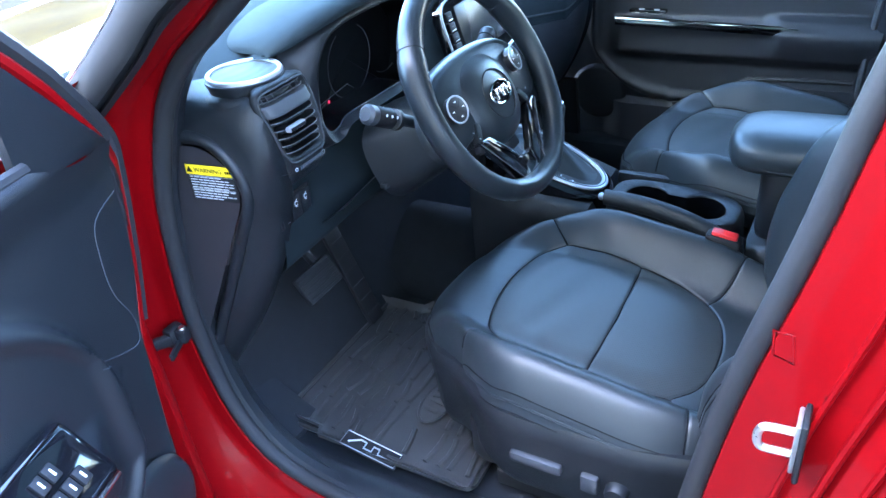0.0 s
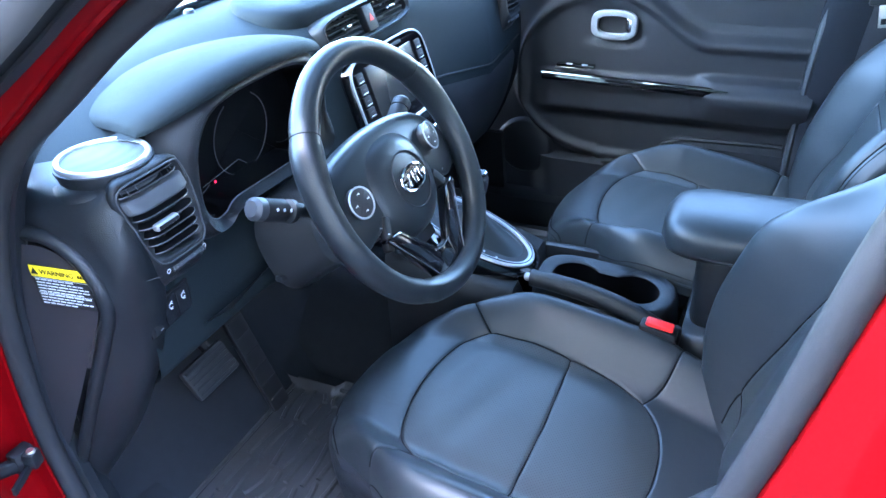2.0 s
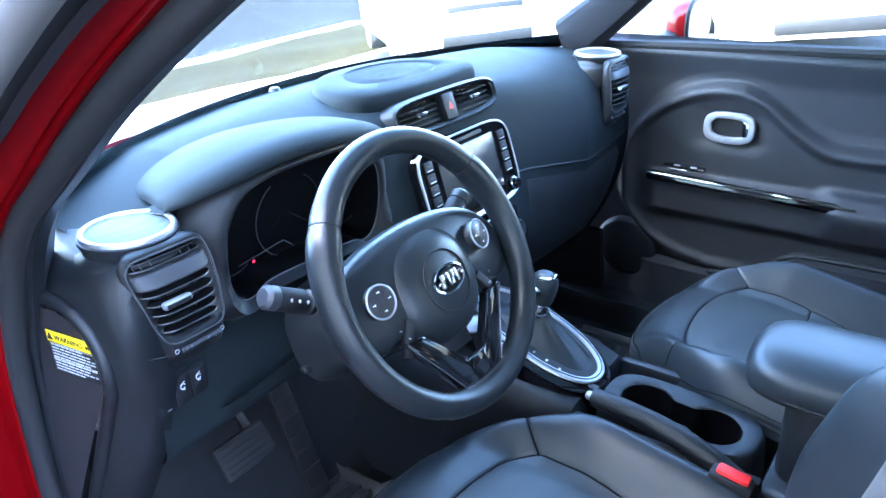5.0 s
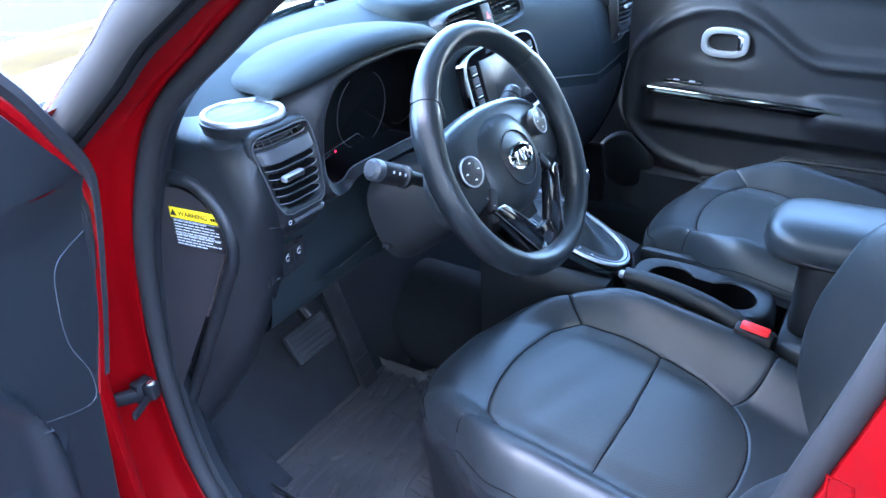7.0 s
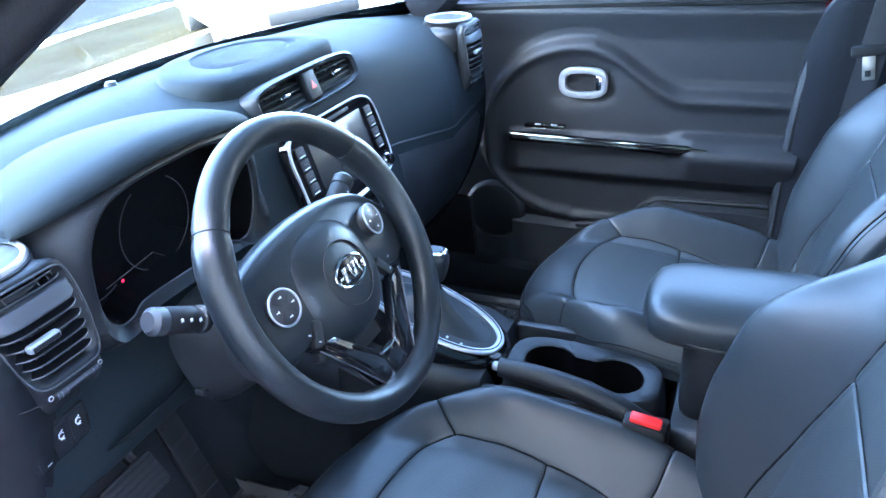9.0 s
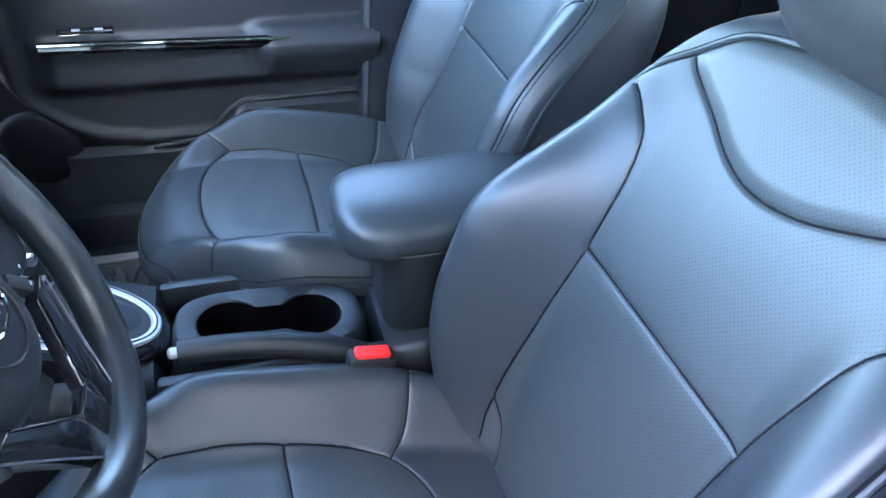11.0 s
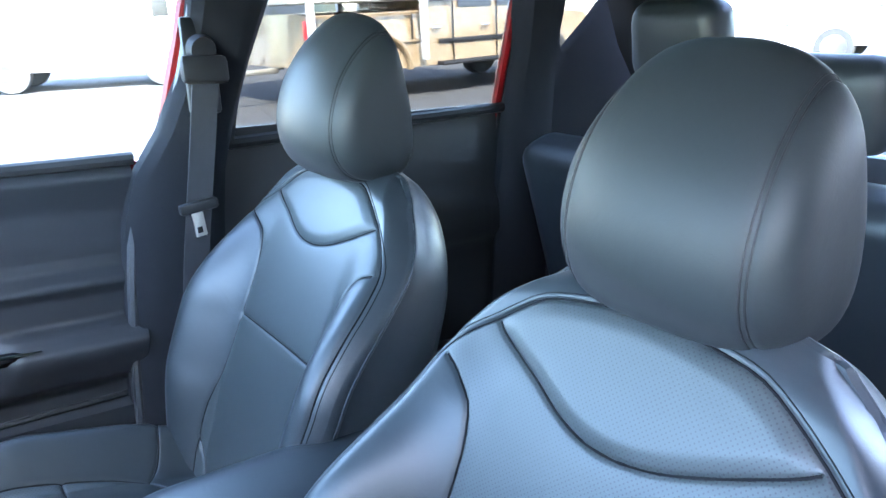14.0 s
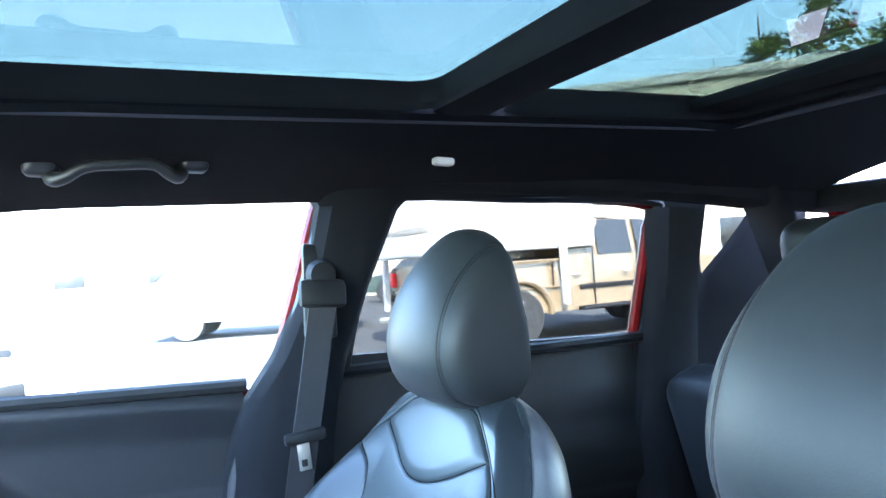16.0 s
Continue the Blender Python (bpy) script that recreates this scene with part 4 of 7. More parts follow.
    part("back_piping", tube([(p + rings[2][i]) / 2 for i, p in enumerate(rings[1])][::2], 0.0028, 6, True), LEATHER, root, "raised stitched piping")
    # headrest
    ho = Vector((cx, head[0], head[1]))
    body_up, body_fw = up, fw
    hr = radians(9)
    up, fw = Vector((0, -math.sin(hr), math.cos(hr))), Vector((0, math.cos(hr), math.sin(hr)))
    rows = []
    M, K = 64, 48
    for i in range(M + 1):
        t = -1 + 2 * i / M
        t = math.sin(t * math.pi / 2)
        curve_of = lambda e_: max(0.01, (1 - abs(t) ** e_) ** (1 / e_)) if abs(t) < 1 else 0.01
        k, k_up, k_dn = curve_of(5.0), curve_of(2.7), curve_of(5.0)
        ring = []
        for j in range(K):
            a = 2 * math.pi * j / K
            ca, sa = math.cos(a), math.sin(a)
            n2 = (abs(ca) ** 2.8 + abs(sa) ** 2.8) ** (-1 / 2.8)
            fz, hz = 0.064 * ca * n2, 0.126 * sa * n2
            q_ = hz / 0.126
            fz *= 1 - 0.32 * q_ - 0.17 * q_ * q_
            if ca < 0:
                fz *= 1 - 0.24 * q_
            fz += 0.014 * (1 - q_ ** 2) - 0.022 * t * t
            g = 1 - 0.035 * math.exp(-((abs(t) - 0.76) / 0.02) ** 2)
            kh = k_up if sa > 0 else k_dn
            w_ = q_ * kh
            ring.append(ho + Vector((0.119 * t * (1 - 0.03 * w_ - 0.06 * w_ * w_), 0, 0)) + up * (hz * (0.08 + 0.92 * kh) * g) + fw * (fz * (0.08 + 0.92 * k) * g))
        rows.append(ring)
    pad = part("headrest", loft(rows, True, True), HEADSKIN, root, "rounded black leather headrest", 60)
    for t in (-0.76, 0.76):
        for dt in (-0.022, 0.022):
            i = min(range(M + 1), key=lambda q: abs(math.sin((-1 + 2 * q / M) * math.pi / 2) - (t + dt)))
            part("stitch_line", tube([p + (p - sum(rows[i], Vector()) / K).normalized() * 0.0004 for p in rows[i]], 0.0009, 5, True), DARK, pad)
    for sx in (-0.07, 0.07):
        part("headrest_post", tube([o + Vector((sx, 0, 0)) + body_up * 0.50 - body_fw * 0.06, o + Vector((sx, 0, 0)) + body_up * 0.61 - body_fw * 0.045], 0.007, 10), CHROME, root)
    # outer side cover with controls
    e = outer
    col_i = 0 if e < 0 else N
    line = [Vector(Pc[k_, col_i]) for k_ in range(0, N + 1, 13)] + [Vector(Pc[N, k_]) for k_ in (range(16, 178, 16) if e < 0 else range(N - 16, N - 178, -16))]
    line = [line[0] + Vector((0, -0.08, 0)), line[0] + Vector((0, -0.04, 0))] + line
    cen = Vector((cx, yoff + 0.22, 0))
    prof, nl = [], len(line)
    for k_, p in enumerate(line):
        a_, b_ = line[max(0, k_ - 2)], line[min(nl - 1, k_ + 2)]
        d_ = Vector((b_.y - a_.y, a_.x - b_.x, 0)).normalized()
        if d_.dot(p - cen) < 0:
            d_ = -d_
        fade = float(sstep(0.66, 1.0, k_ / (nl - 1)))
        top = 0.572 + zc + (0.034 if powered else 0.0) - 0.012 * fade
        bot = 0.440 + 0.07 * fade
        p = Vector((p.x, p.y, 0)) - d_ * 0.02 * fade
        prof.append([p + d_ * q_ + Vector((0, 0, z_)) for q_, z_ in ((-0.04, top), (0.004, top + 0.003), (0.012, top - 0.008), (0.011, top - 0.03), (0.004, (top + bot) / 2), (0.002, bot + 0.03), (-0.008, bot + 0.006), (-0.04, bot))])
    cover = part("side_cover", loft(prof, True, True), HARD, root, "black plastic seat side cover", 50)
    if powered:
        xf = cx + e * 0.266
        part("seat_switch", rbox(0.016, 0.085, 0.020, 0.006, pose(xf, yoff + 0.300, 0.528)), GREYEND, cover, "dark satin power seat switch")
        part("lumbar_switch", rbox(0.018, 0.028, 0.034, 0.006, pose(xf, yoff + 0.215, 0.522)), GREYEND, cover)
        part("recline_knob", lathe([(0.0, 0.018), (0.014, 0.018), (0.017, 0.014), (0.018, 0)], 20, basis((xf + 0.006, yoff + 0.175, 0.520), (0, 1, 0), (0, 0, 1)) if e > 0 else basis((xf + 0.006, yoff + 0.175, 0.520), (0, -1, 0), (0, 0, 1))), HARD, cover)
    return root


seat(-0.365, 0.0, -1, "black leather driver's power seat with perforated inserts", powered=True, back=0.03, head=(-0.262, 1.230), grow=0.016, bulge=0.055, inner_bulge=0.042, front=0.040, square=0.006)
seat(0.307, -0.105, 1, "black leather front passenger seat with perforated inserts", back=-0.028, zc=0.02, head=(-0.282, 1.256), square=0.014)

# rear bench
bench = thing("rear_bench", (0, -0.95, 0.4), "dark leather rear bench behind the front seats", "rear seat")
part("cushion", rbox(1.28, 0.50, 0.20, 0.06, pose(0, -0.72, 0.54), 4), LEATHER, bench)
for x, w in ((-0.26, 0.74), (0.38, 0.52)):
    part("backrest", rbox(w, 0.14, 0.60, 0.05, pose(x, -1.10, 0.83, -20), 4), LEATHER, bench, "split rear backrest")
for x in (-0.40, 0.0, 0.40):
    part("headrest", rbox(0.25, 0.11, 0.19, 0.05, pose(x * 0.92, -1.20, 1.345 if x > 0 else 1.235, -10), 4), LEATHER, bench, "rounded rear headrest")
    for sx in (-0.06, 0.06):
        part("headrest_post", tube([(x * 0.92 + sx, -1.19, 1.10), (x * 0.92 + sx, -1.20, 1.27 if x > 0 else 1.17)], 0.006, 8), CHROME, bench)

# ---- dashboard ----
dash = thing("dashboard", (0, 0.8, 0.9), "black soft-touch dashboard with round air vents", "dashboard")
STATIONS = [(-0.636, [(0.93, 1.07), (0.86, 1.083), (0.77, 1.073), (0.712, 1.052), (0.692, 0.99), (0.692, 0.91), (0.702, 0.82), (0.718, 0.778), (0.78, 0.768)]),
            (-0.45, [(1.03, 1.10), (0.90, 1.12), (0.79, 1.11), (0.72, 1.08), (0.70, 1.0), (0.690, 0.92), (0.674, 0.85), (0.682, 0.812), (0.75, 0.80)]),
            (-0.20, [(1.06, 1.11), (0.92, 1.132), (0.80, 1.122), (0.735, 1.10), (0.70, 1.02), (0.672, 0.93), (0.650, 0.84), (0.66, 0.79), (0.74, 0.775)]),
            (0.0, [(1.07, 1.11), (0.93, 1.135), (0.81, 1.128), (0.74, 1.11), (0.70, 1.03), (0.675, 0.93), (0.645, 0.82), (0.635, 0.74), (0.70, 0.62)]),
            (0.20, [(1.06, 1.11), (0.92, 1.132), (0.80, 1.122), (0.725, 1.09), (0.69, 1.01), (0.672, 0.92), (0.665, 0.83), (0.69, 0.74), (0.75, 0.62)]),
            (0.45, [(1.03, 1.10), (0.90, 1.12), (0.78, 1.10), (0.70, 1.05), (0.665, 0.96), (0.662, 0.87), (0.685, 0.77), (0.72, 0.68), (0.80, 0.58)]),
            (0.705, [(0.93, 1.07), (0.86, 1.085), (0.77, 1.075), (0.705, 1.05), (0.68, 0.97), (0.675, 0.88), (0.69, 0.78), (0.73, 0.68), (0.80, 0.56)])]


def dash_surface(x, v):
    xs = [s[0] for s in STATIONS]
    ys = [np.interp(x, xs, [s[1][k][0] for s in STATIONS]) for k in range(9)]
    zs = [np.interp(x, xs, [s[1][k][1] for s in STATIONS]) for k in range(9)]
    f = v * 8
    a = min(int(f), 7)
    t = f - a
    g = lambda L, q: L[max(0, min(8, q))]
    cr = lambda L: 0.5 * (2 * g(L, a) + (g(L, a + 1) - g(L, a - 1)) * t + (2 * g(L, a - 1) - 5 * g(L, a) + 4 * g(L, a + 1) - g(L, a + 2)) * t * t + (3 * g(L, a) - g(L, a - 1) - 3 * g(L, a + 1) + g(L, a + 2)) * t ** 3)
    return Vector((x, cr(ys), cr(zs)))


dp = sheet(lambda u, v: dash_surface(-0.636 + 1.341 * u, v), 200, 130)
hole = oval(0.163, 0.086, 40, 4.0, -0.372, 1.040)
gone = [f for f in dp.faces if f.calc_center_median().y < 0.78 and bool(inside(np.array(f.calc_center_median().x), np.array(f.calc_center_median().z), hole))]
bmesh.ops.delete(dp, geom=gone, context="FACES")
part("dash_panel", dp, VINYL, dash, "grained black dash panel", 60)

# ---- steering wheel ----
TILT_W = radians(28)
WC = Vector((-0.374, 0.466, 1.012))
WM = basis(WC, (1, 0, 0), (0, math.sin(TILT_W), math.cos(TILT_W)))
wheel = thing("steering_wheel", tuple(WC), "black leather steering wheel with chrome-ringed controls", "steering wheel")
RIM = 0.1650
rimpts = [WM @ Vector((RIM * math.cos(2 * math.pi * k / 96), RIM * math.sin(2 * math.pi * k / 96), 0)) for k in range(96)]
rings = []
for k in range(96):
    a = 2 * math.pi * k / 96
    rad = Vector((math.cos(a), math.sin(a), 0))
    thick = 0.0165 + 0.0025 * (math.exp(-((abs(math.degrees(a) - 90) - 62) / 14) ** 2) if a < math.pi else 0)
    seam = min(abs((math.degrees(a) - q + 180) % 360 - 180) for q in (38, 142, 240, 300))
    if seam < 1.5:
        thick -= 0.0012
    rings.append([WM @ (rad * (RIM + thick * 1.0 * math.cos(b)) + Vector((0, 0, thick * 1.12 * math.sin(b)))) for b in [2 * math.pi * j / 16 for j in range(16)]])
part("rim", loft(rings, True, False, True), WHEELSKIN, wheel, "smooth black leather rim", 60)
for q in (38, 142):
    a = radians(q)
    rad = Vector((math.cos(a), math.sin(a), 0))
    part("rim_seam", tube([WM @ (rad * (RIM + 0.0172 * math.cos(b)) + Vector((0, 0, 0.0192 * math.sin(b)))) for b in [2 * math.pi * j / 16 for j in range(16)]], 0.0008, 5, True), DARK, wheel)


def dome(outline, top, z0, z1, n=8, p=2.2):
    """A cushion over an outline: full width at z0, closing at z1 over the point top."""
    rings = []
    for i in range(n + 1):
        t = i / n
        k = (1 - t ** p) ** (1 / p) if t < 1 else 0.02
        rings.append([WM @ Vector((top[0] + (x - top[0]) * k, top[1] + (y - top[1]) * k, z0 + (z1 - z0) * t)) for x, y in outline])
    return loft(rings, True, True)


# hub cover, bow spoke, pods
part("airbag_cover", dome([(x, y - 0.018) for x, y in oval(0.080, 0.074, 48, 2.3)], (0, -0.017), -0.030, 0.010, 10, 2.6), WHEELSKIN, wheel, "soft black airbag cover")
bow = [(-0.162, 0.018), (-0.13, 0.055), (-0.08, 0.075), (0, 0.082), (0.08, 0.075), (0.13, 0.055), (0.162, 0.018), (0.162, -0.022), (0.135, -0.045), (0.09, -0.04), (0, -0.04), (-0.09, -0.04), (-0.135, -0.045), (-0.162, -0.022)]
part("spoke", dome([(p.x, p.y) for p in smooth_line([(a, b - 0.014, 0) for a, b in bow], 56, True)], (0, -0.006), -0.036, -0.002, 6, 3.5), WHEELSKIN, wheel, "black upper spoke")
part("hub_ring", tube([WM @ Vector((0.039 * math.cos(a) + 0.003, 0.039 * math.sin(a) - 0.018, 0.0078)) for a in np.linspace(0, 2 * math.pi, 49)[:-1]], 0.0012, 6, True), DARK, wheel)
for s in (-1, 1):
    pm = WM @ pose(s * 0.1005 - 0.002, 0.005 + 0.004 * s, -0.0055, 0, s * 8, 0) @ Matrix.Scale(0.76, 4)
    pod = part("control_pod", lathe([(0.0, 0.012), (0.022, 0.012), (0.024, 0.011), (0.026, 0.0), (0.026, -0.02)], 32, pm), GREYDISC, wheel, "round gloss control pod")
    part("chrome_ring", tube([pm @ Vector((0.0258 * math.cos(a), 0.0258 * math.sin(a), 0.0112)) for a in np.linspace(0, 2 * math.pi, 41)[:-1]], 0.0013, 8, True), SATIN, pod, "bright chrome ring")
    for k in range(4):
        a = radians(45 + 90 * k)
        part("divider", rbox(0.015, 0.0007, 0.0008, 0, pm @ pose(0.013 * math.cos(a), 0.013 * math.sin(a), 0.0120, 0, 0, 45 + 90 * k)), DARK, pod)
        b = radians(90 * k)
        part("icon_mark", rbox(0.0042, 0.0014, 0.0005, 0, pm @ pose(0.015 * math.cos(b), 0.015 * math.sin(b), 0.0122)), WHITE, pod)
        part("icon_mark", rbox(0.0014, 0.0034, 0.0005, 0, pm @ pose(0.015 * math.cos(b) + 0.0025, 0.015 * math.sin(b), 0.0122)), WHITE, pod)
# emblem: an oval plate with plain raised bars
em = WM @ pose(0.003, -0.017, 0.0092)
badge = part("emblem", lathe([(0.0, 0.003), (0.026, 0.003), (0.030, 0.0)], 40, em, 1.0, 0.56), PIANO, wheel, "oval chrome-edged emblem")
part("emblem_edge", tube([em @ Vector((0.029 * math.cos(a), 0.0165 * math.sin(a), 0.002)) for a in np.linspace(0, 2 * math.pi, 41)[:-1]], 0.0018, 8, True), CHROME, badge)
for x, rot in ((-0.013, -8), (-0.002, 12), (0.006, -10), (0.014, 14)):
    part("emblem_bar", rbox(0.0042, 0.017, 0.002, 0.0006, em @ pose(x, 0, 0.0038, 0, 0, rot)), CHROME, badge)
# lower spoke: two gloss black arms round an opening, joined by a bridge, with bright edges
for s in (-1, 1):
    arm_o = [(s * 0.098, -0.056), (s * 0.066, -0.060), (s * 0.040, -0.090), (s * 0.016, -0.116), (s * 0.014, -0.154), (s * 0.038, -0.150), (s * 0.066, -0.105)]
    if s > 0:
        arm_o = arm_o[::-1]
    part("lower_spoke", plate(arm_o, 0.012, WM @ pose(0, 0, -0.010), 0.003), PIANO, wheel, "gloss black lower spoke")
    part("spoke_edge", tube([WM @ p for p in smooth_line([(s * 0.096, -0.060, 0.003), (s * 0.066, -0.103, 0.003), (s * 0.039, -0.144, 0.003)], 16)], 0.0009, 6), GREYTRIM, wheel)
    part("spoke_edge", tube([WM @ p for p in smooth_line([(s * 0.066, -0.063, 0.003), (s * 0.041, -0.090, 0.003), (s * 0.017, -0.115, 0.003)], 12)], 0.0009, 6), CHROME, wheel)
    part("wheel_button", rbox(0.013, 0.046, 0.012, 0.003, WM @ pose(s * 0.082, -0.054, -0.008, 0, 0, s * 32)), DARK, wheel, "small wheel buttons")
    for k in range(3):
        part("button_mark", rbox(0.0034, 0.0014, 0.0006, 0, WM @ pose(s * (0.092 - 0.008 * k), -0.041 - 0.013 * k, -0.0017, 0, 0, s * 32)), GREYP, wheel)
part("lower_bridge", plate([(-0.017, -0.118), (0.017, -0.118), (0.026, -0.156), (-0.026, -0.156)], 0.011, WM @ pose(0, 0, -0.010), 0.003), PIANO, wheel)
part("spoke_edge", tube([WM @ Vector(p) for p in ((-0.016, -0.117, 0.003), (0, -0.1185, 0.003), (0.016, -0.117, 0.003))], 0.0012, 6), CHROME, wheel)
part("spoke_notch", rbox(0.050, 0.036, 0.004, 0.002, WM @ pose(0, -0.088, -0.018)), DARK, wheel)
# column and stalks
col = thing("steering_column", (-0.368, 0.6, 0.95), "black plastic steering column shroud with switch stalks", "steering column")
COLUMN = basis((-0.368, 0.468, 0.992), (1, 0, 0), (0, math.sin(radians(23)), math.cos(radians(23))))
cm = lambda x, y, z: COLUMN @ Vector((x, y, z))
rings = []
for zz, w, h, dy in ((-0.03, 0.055, 0.045, -0.005), (-0.06, 0.068, 0.055, -0.012), (-0.12, 0.085, 0.065, -0.02), (-0.20, 0.10, 0.075, -0.03)):
    rings.append([cm(x, y + dy, zz) for x, y in oval(w, h, 32, 2.8)])
part("shroud", loft(rings, True, True), HARD, col)
for s in (-1, 1):
    tip = Vector((-0.547, 0.561, 1.023)) if s < 0 else Vector((-0.199, 0.555, 1.025))
    root_p = cm(s * 0.06, 0.0, -0.085)
    stem = smooth_line([root_p, root_p.lerp(tip, 0.5) + Vector((0, 0.004, 0.002)), tip], 12)
    stalk = part("stalk", tube(stem, lambda t: 0.0085 + 0.004 * t, 12, flat=0.9), HARD, col, "black column stalk")
    d = (tip - root_p).normalized()
    part("stalk_knob", tube([tip - d * 0.040, tip - d * 0.037, tip - d * 0.004, tip], lambda t: 0.0145 if 0.1 < t < 0.95 else 0.0125, 16), DARK, stalk)
    part("stalk_collar", tube([tip - d * 0.056, tip - d * 0.054, tip - d * 0.047, tip - d * 0.045], lambda t: 0.0155 if 0.1 < t < 0.95 else 0.0125, 16), HARD, stalk)
    part("stalk_end", tube([tip, tip + d * 0.012, tip + d * 0.017], lambda t: 0.0145 if t < 0.8 else 0.010, 16), GREYEND if s < 0 else HARD, stalk, "grey stalk end cap" if s < 0 else "")
    for k in range(3):
        part("stalk_mark", rbox(0.0028, 0.0012, 0.0034, 0, Matrix.Translation(tip - d * (0.012 + 0.012 * k) + Vector((0, -0.0155, 0.003)))), PRINT, stalk)

# ---- console ----
console = thing("centre_console", (0, 0.3, 0.4), "black plastic centre console with cup holders and shifter", "console")
rings = []
for y, w, z in ((0.66, 0.125, 0.70), (0.60, 0.125, 0.69), (0.46, 0.120, 0.668), (0.41, 0.112, 0.655), (0.395, 0.108, 0.565), (0.24, 0.108, 0.565), (0.125, 0.110, 0.565), (0.11, 0.108, 0.634), (0.05, 0.105, 0.636), (-0.16, 0.10, 0.636)):
    rings.append([Vector((x, y, zz)) for x, zz in ((-w, 0.38), (-w, z - 0.05), (-w + 0.008, z - 0.012), (-w + 0.022, z), (w - 0.022, z), (w - 0.008, z - 0.012), (w, z - 0.05), (w, 0.38))])
part("console_body", loft(rings, True, True), HARD, console, "grained black console body", 50)
# cup holders: a raised tray with two joined wells
CUP = (-0.018, 0.258)


def cup_outline(grow=0.0, n=64):
    """Two round wells, 0.11 apart, joined by a neck."""
    out = []
    for k in range(n):
        a = 2 * math.pi * k / n
        d = Vector((math.cos(a), math.sin(a)))
        r = 0.0
        for step in range(200):
            q = d * (0.0006 * step)
            if min((q - Vector((0, 0.055))).length - 0.043, (q - Vector((0, -0.055))).length - 0.043, max(abs(q.x) - 0.026, abs(q.y) - 0.03)) < 0:
                r = 0.0006 * step
        out.append((CUP[0] + d.x * (r + grow), CUP[1] + d.y * (r + grow)))
    return out


def tray_outline(n=64):
    out = []
    for k in range(n):
        a = 2 * math.pi * k / n
        c, s_ = math.cos(a), math.sin(a)
        r = ((abs(c) / 0.064) ** 3.4 + (abs(s_) / 0.122) ** 3.4) ** (-1 / 3.4)
        out.append((CUP[0] + r * c, CUP[1] + r * s_))
    return out


tr, cu = tray_outline(), cup_outline()
lift = lambda pts, z, k=1.0: [Vector((CUP[0] + (x - CUP[0]) * k, CUP[1] + (y - CUP[1]) * k, z + 0.06 * (y - CUP[1]))) for x, y in pts]
tray = part("cup_tray", loft([lift(tr, 0.590, 1.10), lift(tr, 0.642, 1.07), lift(tr, 0.655, 1.03), lift(tr, 0.659), lift(cup_outline(0.004), 0.659), lift(cu, 0.656)], True, False), HARD, console, "black double cup holder tray", 50)
# walls and floor are near black: the shade inside the wells, as colour
part("well_wall", loft([lift(cu, 0.656), lift(cu, 0.62, 0.985), lift(cu, 0.570, 0.95)], True, False), VOID, tray, "cup well walls with deep shade put into their colour", 60)
part("well_floor", plate([(x, y) for x, y in tr], 0.003, pose(0, 0, 0.574)), VOID, tray, "cup holder floor with deep shade put into its colour")
for sx in (-0.080, 0.116):
    part("tray_shoulder", rbox(0.020, 0.30, 0.075, 0.008, pose(CUP[0] + sx, CUP[1], 0.612)), HARD, console)
# shifter
SM = pose(-0.0133, 0.5247, 0.7169, 22.5, 0, 0)
skirt = [[SM @ Vector((x, y, 0.0)) for x, y in oval(0.078, 0.142, 56, 2.3)], [SM @ Vector((x, y, -0.006)) for x, y in oval(0.086, 0.150, 56, 2.3)], [SM @ Vector((x, y, -0.030)) for x, y in oval(0.088, 0.152, 56, 2.3)]]
skirt.append([Vector((p.x, p.y, 0.60)) for p in skirt[2]])
part("shifter_base", loft(skirt, True, True), PIANO, console, "gloss black shifter surround", 40)
part("shifter_ring", tube([SM @ Vector((x, y, 0.004)) for x, y in oval(0.0658, 0.1288, 64, 2.2)], 0.0070, 8, True, 0.6), SATIN, console, "satin silver shifter ring")
part("ring_groove", tube([SM @ Vector((x, y, 0.0080)) for x, y in oval(0.0658, 0.1288, 64, 2.2)], 0.0013, 6, True), DARK, console)
part("shifter_plate", plate(oval(0.062, 0.124, 48, 2.2), 0.003, SM @ pose(0, 0, 0.001)), DARK, console)
boot = []
for t in np.linspace(0, 1, 13):
    rx, ry = 0.043 * (1 - t) ** 1.5 + 0.012 * t, 0.098 * (1 - t) ** 1.5 + 0.013 * t
    fold = 0.10 * math.sin(math.pi * t) ** 2
    boot.append([SM @ Vector((0.004 + x * (1 + fold * math.sin(0.79 * i + 0.6)), y * (1 + fold * math.sin(0.79 * i)) + 0.014 * t - 0.012 * (1 - t), 0.004 + 0.046 * t)) for i, (x, y) in enumerate(oval(rx, ry, 48, 2.4))])
part("shift_boot", loft(boot, True, True), LEATHER, console, "creased black leather gear boot")
LEVER = SM @ pose(0, 0.013, 0.044, -18, 0, 0)
part("shift_collar", lathe([(0.013, -0.004), (0.0145, 0.004), (0.0125, 0.018), (0.010, 0.026)], 20, LEVER), CHROME, console, "chrome collar of the gear lever")
knob = []
for t in np.linspace(0, 1, 13):
    k = (0.58 + 0.42 * math.sin(math.pi * min(1.0, 0.15 + 0.62 * t))) * (1 - max(0.0, t - 0.72) ** 2 * 6.5)
    knob.append([LEVER @ Vector((x, y - 0.004 * t, 0.022 + 0.058 * t)) for x, y in oval(0.018 * k + 0.002, 0.023 * k + 0.002, 28, 2.6)])
grip = part("shift_knob", loft(knob, True, True), LEATHER, console, "black and chrome gear knob")
